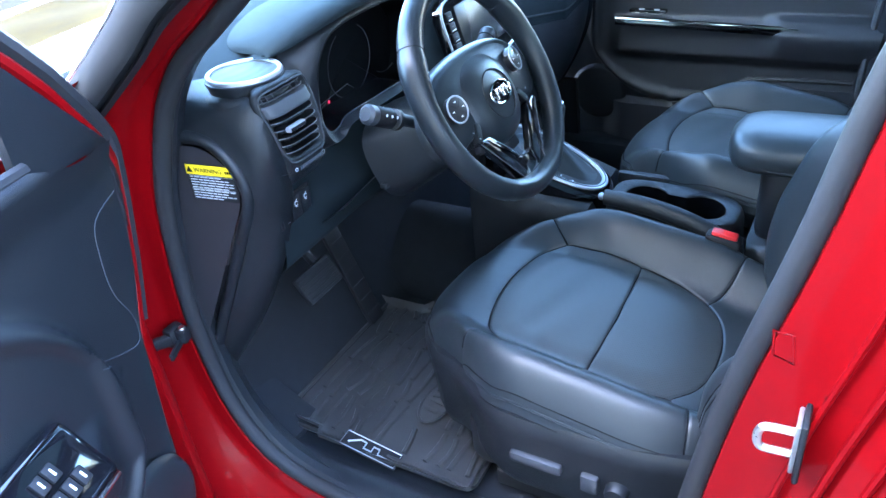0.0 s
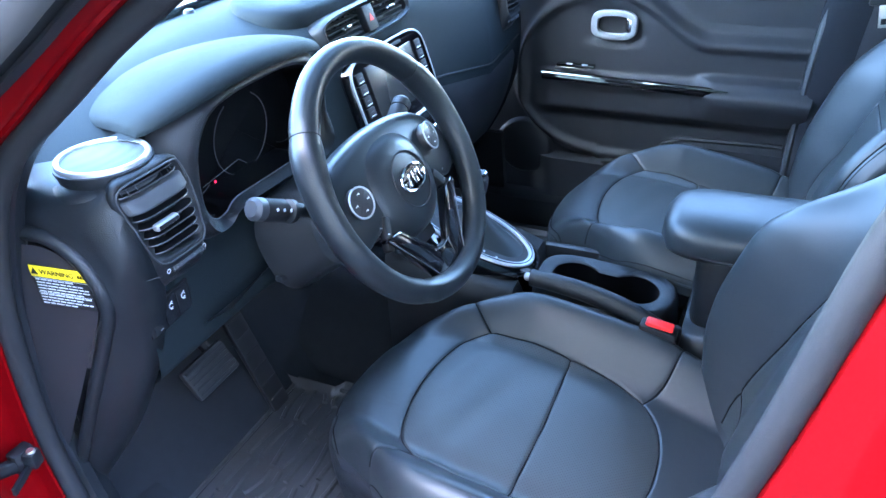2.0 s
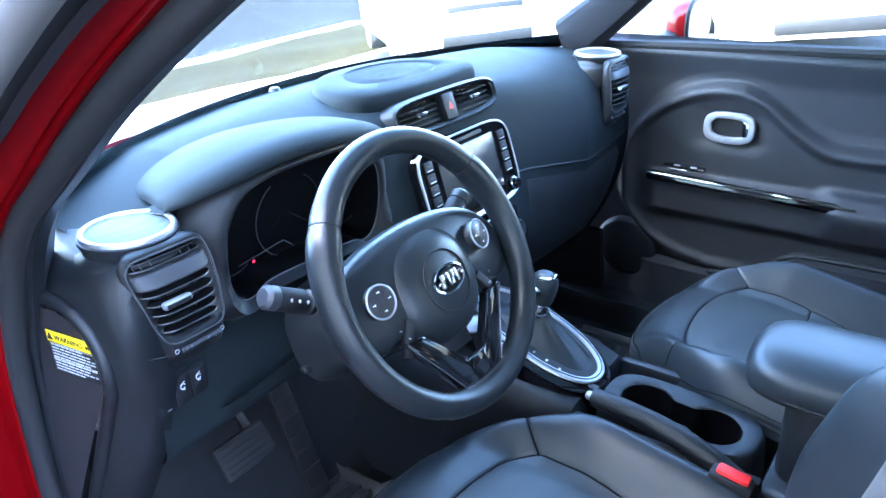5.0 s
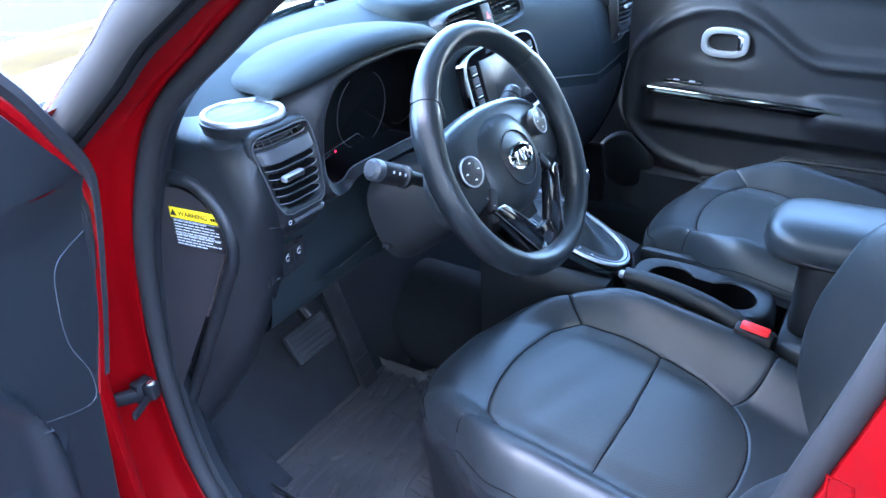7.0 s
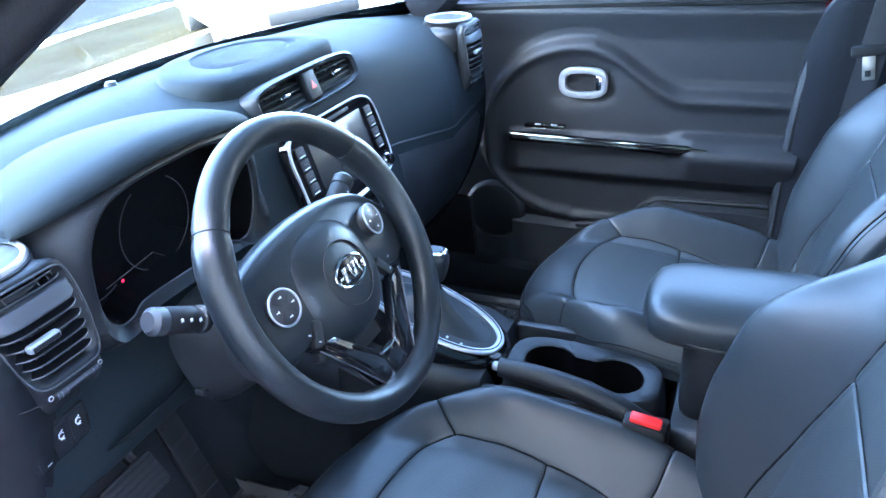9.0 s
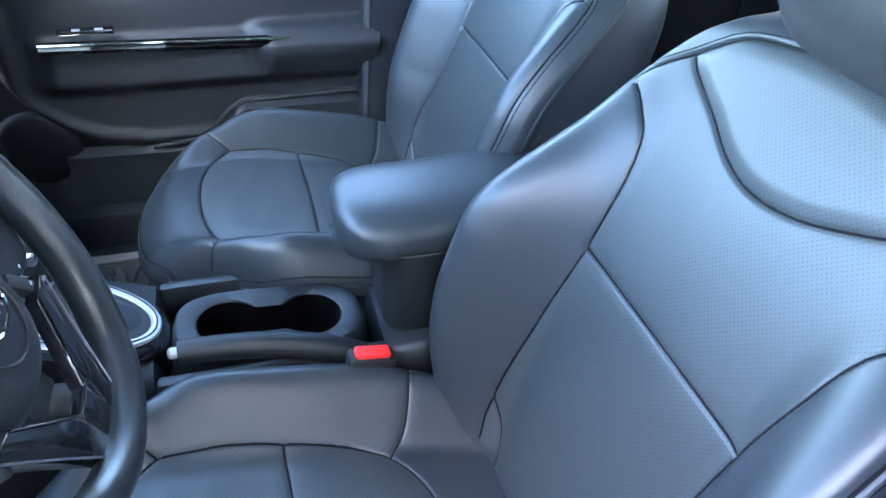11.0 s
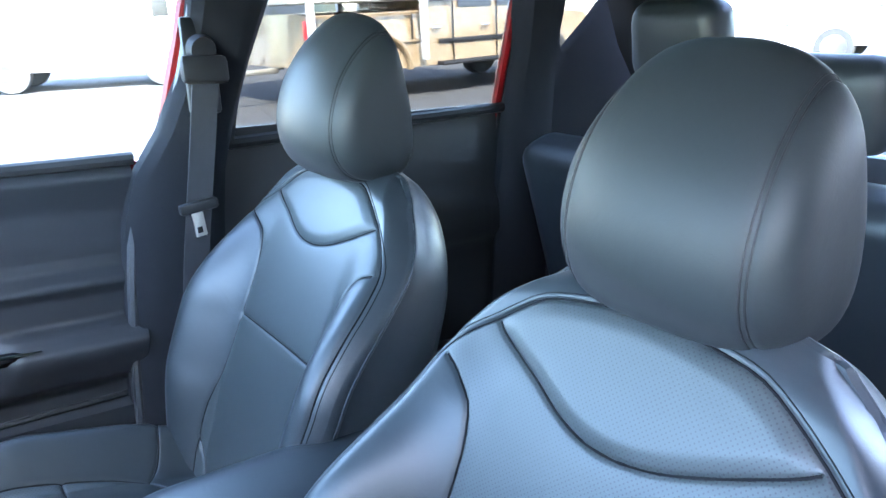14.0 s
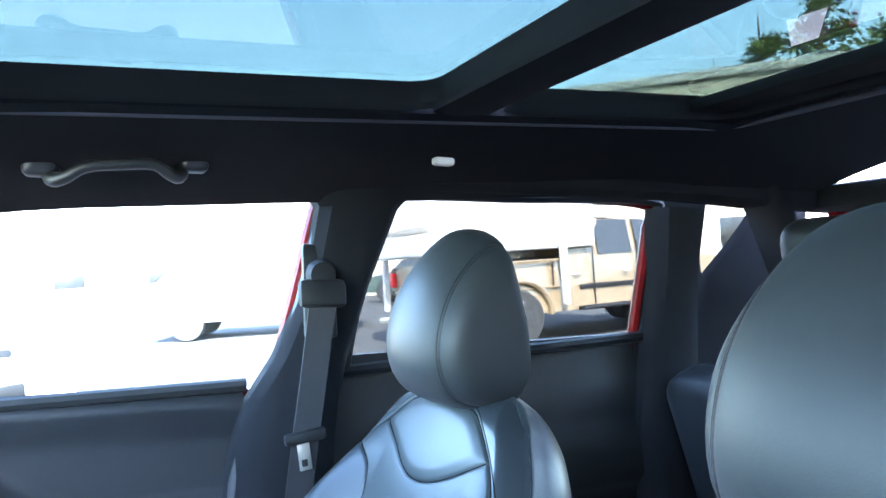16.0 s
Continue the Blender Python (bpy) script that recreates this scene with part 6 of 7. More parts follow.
# ---- dashboard details ----
def vent_column(s):
    """Round speaker on top of a curved air vent, at the end of the dashboard."""
    cx = s * 0.606
    levels = [(0.900, 0.704, 0.030), (0.915, 0.692, 0.037), (0.945, 0.664, 0.0405), (0.985, 0.648, 0.0435), (1.02, 0.645, 0.0475), (1.05, 0.651, 0.0515), (1.072, 0.660, 0.054), (1.090, 0.668, 0.054)]
    zl, fl, wl = [l[0] for l in levels], [l[1] for l in levels], [l[2] for l in levels]

    def at(a, z, grow=0.0):
        f, w = np.interp(z, zl, fl) - grow, np.interp(z, zl, wl) + grow
        c, si = math.cos(radians(a)), math.sin(radians(a))
        lean = -s * 0.135 * max(0.0, 1.080 - z)
        return Vector((cx + lean + w * math.copysign(abs(c) ** 0.45, c), (0.775 + f) / 2 + (0.775 - f) / 2 * math.copysign(abs(si) ** 0.45, si), z))

    def arc(z, grow=0.0, a0=212, a1=328, n=22):
        return [at(a0 + (a1 - a0) * k / (n - 1), z, grow) for k in range(n)]

    def ring(ha, z0, z1, grow, n=56, p=3.2):
        return [at(270 + x, z, grow) for x, z in ((q[0], (z0 + z1) / 2 + q[1]) for q in oval(ha, (z1 - z0) / 2, n, p))]

    colm = part("vent_housing", loft([[at(360 * k / 40, z, -0.016) for k in range(40)] for z in zl], True, True), DARK, dash, "dark vent well", 50)
    frame_b = loft([ring(80, 0.915, 1.090, -0.012), ring(77, 0.926, 1.089, 0.001), ring(72, 0.936, 1.087, 0.005), ring(62, 0.950, 1.086, 0.005), ring(54, 0.974, 1.083, 0.004), ring(52, 0.978, 1.081, 0.0), ring(50, 0.980, 1.080, -0.016)], True, False)
    part("vent_bezel", frame_b, HARD, colm, "rounded black vent surround", 60)
    def span(z):
        """Half the opening's angle at a height: a rounded slot."""
        t = min(0.999, abs(z - 1.0300) / 0.0515)
        return 53.0 * (1 - t ** 3.2) ** (1 / 3.2)

    def bar(z, grow, zc):
        return arc(z, grow, 270 - span(zc), 270 + span(zc), 48)

    for z in (0.9900, 1.0020, 1.0140, 1.0265, 1.0385):
        part("vent_slat", loft([bar(z + 0.0022, -0.013, z), bar(z + 0.0008, -0.001, z), bar(z - 0.0008, -0.001, z), bar(z - 0.0028, -0.013, z)], False, False), SLAT, colm)
        part("slat_edge", tube(bar(z, -0.0008, z), 0.0009, 6), SLATEDGE, colm)
    for z in (1.0690, 1.0765):
        part("vent_slat", loft([bar(z + 0.001, -0.013, z), bar(z, -0.001, z), bar(z - 0.0015, -0.013, z)], False, False), SLAT, colm)
        part("slat_edge", tube(bar(z, -0.0008, z), 0.0008, 6), SLATEDGE, colm)
    for k in range(6):
        a = 236 + 68 * k / 5
        part("vent_rib", tube([at(a, z, -0.004) for z in (1.066, 1.072, 1.079)], 0.0009, 5), SLATEDGE, colm)
    for k in range(6):
        a = 236 + 68 * k / 5
        part("vent_rib", tube([at(a, z, -0.012) for z in (0.984, 1.01, 1.046)], 0.0014, 5), HARD, colm)
    part("vent_band", loft([bar(z, g, 1.055) for z, g in ((1.046, -0.012), (1.0465, 0.000), (1.049, 0.0015), (1.062, 0.0015), (1.0640, 0.000), (1.0645, -0.012))], False, False), BAND, colm, "dark satin band across the vent")
    part("bezel_edge", tube(ring(55, 0.973, 1.083, 0.0052), 0.0012, 6, True), BAND, colm, "thin rounded edge of the vent")
    tabp = basis(at(266, 1.0265, 0.002), (1, 0, 0), (0, 0, 1))
    part("vent_tab", rbox(0.036, 0.0085, 0.010, 0.003, tabp), SATIN, colm, "silver-edged vent tab")
    part("vent_tab_grip", rbox(0.031, 0.0048, 0.0012, 0.0004, tabp @ pose(0, 0, 0.0052)), DARK, colm)
    part("dial_slot", tube(arc(0.9610, 0.0035, 252, 290), 0.0042, 6), DARK, colm)
    part("dial", tube(arc(0.9610, 0.0058, 255, 287), 0.0034, 6), BAND, colm, "ribbed vent dial")
    for k in range(7):
        p = at(256 + 5 * k, 0.9610, 0.0090)
        part("dial_rib", tube([p + Vector((0, 0, -0.0028)), p + Vector((0, -0.0006, 0)), p + Vector((0, 0, 0.0028))], 0.0006, 4), GREYTRIM, colm)
    for a in (246, 296):
        p = at(a, 0.9610, 0.0056)
        part("dial_mark", tube([p + Vector((0.0026 * math.cos(q), -0.0005, 0.0026 * math.sin(q))) for q in np.linspace(0, 6.28, 13)[:-1]], 0.0005, 5, True), PRINT, colm)
    sm = pose(cx - s * -0.003, 0.722, 1.091, 1)
    spk = part("speaker_base", lathe([(0.0520, -0.090), (0.0525, -0.010), (0.0555, -0.003), (0.0555, 0.0015), (0.052, 0.003), (0.050, 0.001)], 48, sm), HARD, dash, "round speaker pod")
    part("pod_collar", lathe([(0.0530, -0.004), (0.0555, -0.011), (0.062, -0.014), (0.069, -0.017), (0.073, -0.023), (0.074, -0.035), (0.074, -0.060)], 48, sm, 1.0 if s > 0 else 0.88, 0.82), HARD, dash, "rounded black shoulder under the speaker", 60)
    part("speaker_ring", lathe([(0.0535, 0.001), (0.0535, 0.0045), (0.0520, 0.0072), (0.0495, 0.0080), (0.0470, 0.0066), (0.0462, 0.0035)], 56, sm), SATIN, spk, "satin silver speaker ring")
    part("speaker_mesh", lathe([(0.0, 0.0058), (0.02, 0.0054), (0.040, 0.0046), (0.0466, 0.0040)], 48, sm), PUNCHED, spk, "fine speaker mesh")


vent_column(-1)
vent_column(1)

# end of the dashboard beside the driver's door, with its warning label
A_EDGE = [(-0.60, 0.93, 1.080), (-0.644, 0.765, 1.082), (-0.650, 0.695, 1.080), (-0.654, 0.668, 1.062), (-0.648, 0.655, 1.015), (-0.626, 0.666, 0.950), (-0.618, 0.680, 0.90), (-0.632, 0.712, 0.80), (-0.632, 0.785, 0.68), (-0.632, 0.87, 0.57)]
R_EDGE = [(-0.690, 0.93, 1.018), (-0.682, 0.80, 1.026), (-0.677, 0.752, 1.022), (-0.674, 0.719, 0.998), (-0.673, 0.701, 0.960), (-0.673, 0.706, 0.922), (-0.675, 0.729, 0.876), (-0.680, 0.80, 0.742), (-0.685, 0.866, 0.617), (-0.69, 0.93, 0.50)]
a_l, r_l = smooth_line(A_EDGE, 72), smooth_line(R_EDGE, 72)
inn = []
for i, p in enumerate(r_l):
    t = r_l[min(i + 1, 71)] - r_l[max(i - 1, 0)]
    inn.append(Vector((0, -t.z, t.y)).normalized() if t.y < 0 or t.z < 0 else Vector((0, 1, 0)))
for i, q in enumerate(inn):
    if q.dot(Vector((0, 0.85, 0.85)) - r_l[i]) < 0:
        inn[i] = -q
end_rows = [[p + Vector((0.03, 0.03, 0)) for p in a_l], a_l, [a.lerp(r, 0.35) + Vector((-0.012, -0.016, 0.006)) for a, r in zip(a_l, r_l)], [a.lerp(r, 0.72) + Vector((-0.014, -0.010, 0.004)) for a, r in zip(a_l, r_l)]]
for dx, dn in ((-0.008, -0.006), (-0.0125, -0.001), (-0.0140, 0.004), (-0.0130, 0.008), (-0.008, 0.012), (-0.001, 0.0135)):
    end_rows.append([r + Vector((dx, 0, 0)) + q * dn for r, q in zip(r_l, inn)])
part("end_cap_frame", loft(end_rows, False, False), HARD, dash, "rounded frame of the dashboard end", 60)
part("cap_ridge", tube([r + Vector((-0.0095, 0, 0)) - q * 0.001 for r, q in zip(r_l[6:], inn[6:])], 0.0092, 10), HARD, dash, "raised rounded rib round the side cover", 60)
cap_x = lambda y: -0.6815 - 0.17 * (y - 0.70)
cap_poly = [Vector((cap_x(p.y), p.y, p.z)) for p in [r + q * 0.012 for r, q in zip(r_l, inn)]]
cap_in = [Vector((cap_x(0.86), 0.86, 0.85))] * len(cap_poly)
part("end_cap", loft([cap_poly, cap_in], False, False), CAPM, dash, "dark plastic side cover")
LM = basis((cap_x(0.752) - 0.0012, 0.752, 0.9585), (0.17, -1, -0.03), (0, 0, 1))
tag = part("warning_label", rbox(0.078, 0.056, 0.0012, 0.0003, LM), DARK, dash, "black and yellow warning label")
part("label_band", rbox(0.078, 0.0150, 0.001, 0.0002, LM @ pose(0, 0.0205, 0.0008)), YELLOW, tag, "yellow heading band")
lettering("WARNING", 0.0096, LM @ pose(-0.002, 0.0202, 0.0014), DARK, tag)
part("label_triangle", plate([(-0.005, -0.004), (0.005, -0.004), (0, 0.005)], 0.0004, LM @ pose(-0.033, 0.0205, 0.0013)), DARK, tag)
for k in range(3):
    part("label_code", rbox(0.0028, 0.0042, 0.0003, 0, LM @ pose(0.0275 + 0.0036 * k, 0.0200, 0.0014)), LITTER, tag)
random.seed(4)
for k in range(9):
    w = 0.072 if k in (2, 3, 5, 7) else random.uniform(0.048, 0.070)
    x0 = -0.036
    while w > 0.004:
        g = min(w, random.uniform(0.006, 0.016))
        part("label_text_line", rbox(g - 0.0016, 0.0015, 0.0003, 0, LM @ pose(x0 + g / 2, 0.0090 - 0.0042 * k, 0.0008)), PRINT, tag)
        x0, w = x0 + g, w - g
for z in (0.0026, -0.0185):
    part("label_rule", rbox(0.073, 0.0005, 0.0003, 0, LM @ pose(0, z + 0.0085, 0.0008)), PRINT, tag)

# instrument binnacle
BX, BZ = -0.372, 1.035
HOOD_LIP = smooth_line([(-0.568, 0.712, 1.100), (-0.545, 0.682, 1.112), (-0.49, 0.660, 1.126), (-0.42, 0.651, 1.134), (-0.35, 0.650, 1.133), (-0.27, 0.658, 1.124), (-0.215, 0.676, 1.110), (-0.18, 0.70, 1.097)], 49)
HOOD_BACK = smooth_line([(-0.535, 0.825, 1.094), (-0.515, 0.860, 1.097), (-0.47, 0.895, 1.103), (-0.42, 0.915, 1.108), (-0.35, 0.92, 1.112), (-0.28, 0.905, 1.112), (-0.225, 0.87, 1.108), (-0.195, 0.82, 1.102)], 49)


def pad(u, v):
    """The padded hood: rolls up from the lip and falls away to the back edge."""
    f = u * 48
    k = min(int(f), 47)
    a, b = HOOD_LIP[k].lerp(HOOD_LIP[k + 1], f - k), HOOD_BACK[k].lerp(HOOD_BACK[k + 1], f - k)
    side = max(0.0, 4 * u * (1 - u)) ** 0.4
    if v < 0.12:                       # underside
        q = 1 - v / 0.12
        return a + Vector((0, 0.05 * q, -0.004 * q))
    t = (v - 0.12) / 0.88
    p = a.lerp(b, t)
    roll = 1 - (1 - min(1, t / 0.16)) ** 2.2
    p.z += (0.016 * roll + 0.008 * math.sin(math.pi * min(1, t * 1.1))) * side * (1 - t ** 3) + 0.004 * roll * (1 - t)
    p.y -= 0.006 * math.sin(math.pi * min(1, t / 0.16)) * (t < 0.16)
    return p


part("binnacle_hood", sheet(pad, 60, 44, 0.0), VINYL, dash, "padded black instrument hood", 70)
rim_l = smooth_line([(-0.372, 0.668, 1.119), (-0.44, 0.668, 1.117), (-0.485, 0.670, 1.104), (-0.511, 0.673, 1.072), (-0.518, 0.677, 1.03), (-0.515, 0.681, 0.985), (-0.499, 0.683, 0.961), (-0.476, 0.683, 0.960), (-0.452, 0.681, 0.972), (-0.372, 0.680, 0.971), (-0.292, 0.681, 0.968), (-0.270, 0.683, 0.960), (-0.247, 0.683, 0.964), (-0.232, 0.681, 0.99), (-0.228, 0.677, 1.03), (-0.236, 0.673, 1.072), (-0.265, 0.670, 1.104), (-0.31, 0.668, 1.117)], 108, True)


def rim_ring(kx, kz, dy):
    return [Vector((BX + (p.x - BX) * kx, p.y + dy - 0.020 * float(sstep(1.0, 1.10, kx)) * float(sstep(1.02, 0.975, p.z)), BZ + (p.z - BZ) * kz)) for p in rim_l]


part("binnacle_bezel", loft([rim_ring(1.32, 1.22, 0.045), rim_ring(1.22, 1.17, 0.016), rim_ring(1.10, 1.10, 0.003), rim_ring(1.03, 1.035, -0.003), rim_ring(1.0, 1.0, -0.002), rim_ring(0.985, 0.98, 0.004)], True, False), HARD, dash, "smooth dark instrument surround", 70)
part("binnacle_wall", loft([rim_ring(0.985, 0.98, 0.004), rim_ring(0.96, 0.95, 0.028), rim_ring(0.93, 0.92, 0.055)], True, False), VOID, dash, "deep black instrument recess", 60)
part("bezel_rim", tube(rim_ring(0.988, 0.983, 0.002), 0.0012, 6, True), GREYTRIM, dash, "thin bright instrument rim")
face = part("cluster_face", loft([rim_ring(0.94, 0.93, 0.052), [Vector((BX, 0.731, BZ))] * len(rim_l)], True, False), VOID, dash, "unlit black instrument cluster", 60)
for cx, r, a0, a1 in ((-0.105, 0.052, 110, 300), (0.0, 0.060, 120, 420), (0.105, 0.052, -120, 70)):
    part("dial_ring", tube([Vector((BX + cx + r * math.cos(a), 0.7225 - 0.10 * r * math.sin(a), 1.030 + r * math.sin(a))) for a in np.radians(np.linspace(a0, a1, 41))], 0.0008, 5), DIALLINE, face)
part("cluster_line", tube([(BX - 0.098, 0.7215, 0.990), (BX - 0.018, 0.7215, 0.998), (BX - 0.002, 0.7215, 0.985)], 0.0006, 5), DIALLINE, face)
lamp_m = surface("lit_red_telltale", (0.6, 0.01, 0.03), 0.5)
lamp_m.node_tree.nodes["Principled BSDF"].inputs["Emission Color"].default_value = (1, 0.02, 0.08, 1)
lamp_m.node_tree.nodes["Principled BSDF"].inputs["Emission Strength"].default_value = 0.04
part("telltale", lathe([(0, 0.001), (0.0018, 0.0008), (0.002, 0)], 12, basis((-0.446, 0.7205, 0.988), (1, 0, 0), (0, 0, 1))), lamp_m, face, "small lit red warning light")

# centre island with speaker, vents, hazard switch
isl = [(p.x, p.y) for p in smooth_line([(-0.152, 0.768, 0), (-0.175, 0.81, 0), (-0.155, 0.88, 0), (-0.09, 0.945, 0), (0, 0.965, 0), (0.09, 0.945, 0), (0.155, 0.88, 0), (0.175, 0.81, 0), (0.152, 0.768, 0), (0.08, 0.752, 0), (0, 0.748, 0), (-0.08, 0.752, 0)], 60, True)]
ISX = 0.010


def top_z(x, y):
    return 1.137 - 0.10 * max(0, (0.80 - y)) - 0.06 * max(0, y - 0.92)


rings = []
for k, dz in ((1.03, -0.03), (1.015, -0.004), (0.99, 0.006), (0.94, 0.011), (0.80, 0.013), (0.62, 0.014), (0.60, 0.011), (0.30, 0.009)):
    ring = []
    for x, y in isl:
        yy = 0.845 + (y - 0.845) * k
        ring.append(Vector((ISX + x * k, yy, top_z(x, yy) + dz)))
    rings.append(ring)
part("centre_island", loft(rings, True, True), VINYL, dash, "raised oval island with speaker", 50)
sm = pose(ISX, 0.850, 1.1465, 0)
part("island_mesh", lathe([(0, 0.003), (0.06, 0.0025), (0.106, 0.001), (0.110, -0.004)], 44, sm, 1.0, 0.62), MESH, dash, "fine oval speaker mesh")
for k in range(-16, 17):
    w = 0.104 * math.sqrt(max(0.0, 1 - (k / 17) ** 2))
    part("mesh_ridge", tube([sm @ Vector((w * math.sin(q), 0.064 * k / 16.6, 0.0030 - 0.0016 * math.sin(q) ** 2 * (1 - abs(k) / 17) - 0.0016 * (k / 16) ** 2)) for q in np.linspace(-1.5, 1.5, 9)], 0.0008, 4), HARD, dash)
part("sun_sensor", lathe([(0, 0.007), (0.008, 0.006), (0.011, 0)], 18, pose(-0.13, 1.0, 1.128)), HARD, dash, "small dark sun sensor dome")
VM = basis((ISX, 0.722, 1.100), (1, 0, 0), (0, 0.35, 1))
part("vent_frame", loft([[VM @ Vector((x, y, z)) for x, y in oval(w, h, 44, 4)] for w, h, z in ((0.152, 0.034, -0.03), (0.150, 0.032, 0.004), (0.145, 0.028, 0.008), (0.138, 0.0235, 0.004), (0.136, 0.022, -0.02))], True, False), HARD, dash, "black centre vent frame", 50)
for s in (-1, 1):
    vent = part("vent_well", rbox(0.105, 0.042, 0.004, 0.001, VM @ pose(s * 0.078, 0, -0.016)), DARK, dash)
    for k in range(4):
        part("vent_slat", rbox(0.104, 0.0022, 0.014, 0.0006, VM @ pose(s * 0.078, -0.0145 + 0.0096 * k, -0.006, 18)), HARD, vent)
    for k in range(6):
        part("vent_rib", rbox(0.0015, 0.04, 0.006, 0.0004, VM @ pose(s * 0.078 - 0.045 + 0.018 * k, 0, -0.012)), HARD, vent)
    part("vent_tab", rbox(0.026, 0.008, 0.010, 0.0025, VM @ pose(s * 0.078, 0.001, 0.004)), CHROME, vent, "chrome vent tab")
    part("vent_tab_grip", rbox(0.018, 0.003, 0.002, 0.0005, VM @ pose(s * 0.078, 0.001, 0.0095)), DARK, vent)
hz = part("hazard_switch", rbox(0.034, 0.046, 0.018, 0.004, VM @ pose(0, 0, 0.0)), HARD, dash, "grey hazard switch")
part("hazard_triangle", plate([(-0.007, -0.006), (0.007, -0.006), (0, 0.007)], 0.0006, VM @ pose(0, 0, 0.009)), BUTTON_RED, hz)

# touch screen panel
CM = basis((0.006, 0.678, 0.985), (1, 0, 0), (0, 0.30, 1))
part("screen_bezel", loft([[CM @ Vector((x, y, z)) for x, y in oval(w, h, 56, 5)] for w, h, z in ((0.140, 0.078, -0.04), (0.139, 0.077, 0.006), (0.135, 0.073, 0.011), (0.129, 0.068, 0.009))], True, True), PIANO, dash, "gloss black screen surround", 50)
part("bezel_rim", tube([CM @ Vector((x, y, 0.010)) for x, y in oval(0.137, 0.075, 72, 5)], 0.0024, 8, True), SATIN, dash, "thin dark silver rim")
part("touch_screen", rbox(0.170, 0.100, 0.003, 0.001, CM @ pose(0, 0.004, 0.0095)), SCREEN, dash, "dark switched-off touch screen")
for s in (-1, 1):
    for k in range(4):
        b = part("screen_button", rbox(0.022, 0.0175, 0.004, 0.0012, CM @ pose(s * 0.110, 0.042 - 0.020 * k, 0.0100)), DARK, dash)
        part("button_line", rbox(0.014, 0.0013, 0.001, 0, CM @ pose(s * 0.110, 0.036 - 0.020 * k, 0.0120)), WHITE, b)
        part("button_word", rbox(0.009, 0.0014, 0.0006, 0, CM @ pose(s * 0.110, 0.043 - 0.020 * k, 0.0121)), DIALLINE, b)
for s in (-1, 1):
    kn = part("dial_knob", lathe([(0, 0.014), (0.008, 0.014), (0.010, 0.012), (0.011, 0)], 24, CM @ pose(s * 0.112, -0.052, 0.009)), PIANO, dash)
    part("knob_ring", tube([CM @ Vector((s * 0.112 + 0.0108 * math.cos(a), -0.052 + 0.0108 * math.sin(a), 0.014)) for a in np.linspace(0, 2 * math.pi, 25)[:-1]], 0.0018, 6, True), CHROME, kn)
part("disc_slot", rbox(0.11, 0.006, 0.004, 0.001, CM @ pose(0, 0.064, 0.010)), DARK, dash)
# climate panel below
KM = basis((0.0, 0.655, 0.855), (1, 0, 0), (0, 0.22, 1))
part("climate_panel", rbox(0.25, 0.085, 0.04, 0.014, KM), PIANO, dash, "gloss black climate control panel")
for x in (-0.085, 0.085):
    kn = part("climate_knob", lathe([(0, 0.022), (0.017, 0.022), (0.019, 0.019), (0.021, 0)], 28, KM @ pose(x, 0, 0.018)), DARK, dash, "black climate knob")
    part("knob_ring", tube([KM @ Vector((x + 0.0205 * math.cos(a), 0.0205 * math.sin(a), 0.024)) for a in np.linspace(0, 2 * math.pi, 33)[:-1]], 0.0018, 6, True), CHROME, kn)
for k in range(5):
    part("climate_button", rbox(0.018, 0.012, 0.006, 0.002, KM @ pose(-0.044 + 0.022 * k, -0.012, 0.020)), DARK, dash)
part("lower_bin", rbox(0.22, 0.05, 0.10, 0.012, pose(0, 0.665, 0.755)), DARK, dash, "dark storage bin above the shifter")
part("glovebox_line", tube([dash_surface(x, 0.60) + Vector((0, -0.001, 0)) for x in np.linspace(0.16, 0.68, 20)], 0.0022, 6), DARK, dash)
part("glovebox", sheet(lambda u, v: dash_surface(0.20 + 0.46 * u, 0.63 + 0.30 * v) + Vector((0, -0.008 * min(1, 8 * u * (1 - u)) * min(1, 8 * v * (1 - v)), 0)), 16, 10, 0.01, (0, 1, 0)), HARD, dash, "black glovebox lid")
# switch bank and knee panel left of the column
sw = basis((-0.605, 0.6945, 0.886), (1, 0.02, 0.06), (0, -0.08, 1))
part("switch_frame", rbox(0.080, 0.046, 0.012, 0.004, sw), DARK, dash)
for k, x in enumerate((-0.0235, 0.0, 0.0235)):
    b = part("dash_button", rbox(0.0220, 0.040, 0.012, 0.0016, sw @ pose(x, 0, 0.0012)), HARD, dash, "flush black dash button")
    if k == 0:
        part("button_icon", merge(rbox(0.0056, 0.0011, 0.0004, 0, sw @ pose(x, 0.0125, 0.0073)), rbox(0.0011, 0.0056, 0.0005, 0, sw @ pose(x, 0.0125, 0.0073))), PRINT, b)
        part("button_icon", rbox(0.0056, 0.0011, 0.0004, 0, sw @ pose(x, -0.0145, 0.0073)), PRINT, b)
    part("button_icon", tube([sw @ Vector((x + 0.0034 * math.cos(a), (-0.001 if k == 0 else 0.006) + 0.0034 * math.sin(a), 0.0073)) for a in np.linspace(0.4, 5.6, 13)], 0.0007, 5), PRINT, b)
    part("button_icon", rbox(0.0072, 0.0014, 0.0004, 0, sw @ pose(x, -0.001 if k == 0 else 0.0105, 0.0073, 0, 0, 25)), PRINT, b)
    part("button_icon", rbox(0.0050, 0.0014, 0.0004, 0, sw @ pose(x, -0.005 if k == 0 else 0.001, 0.0073, 0, 0, -20)), PRINT, b)
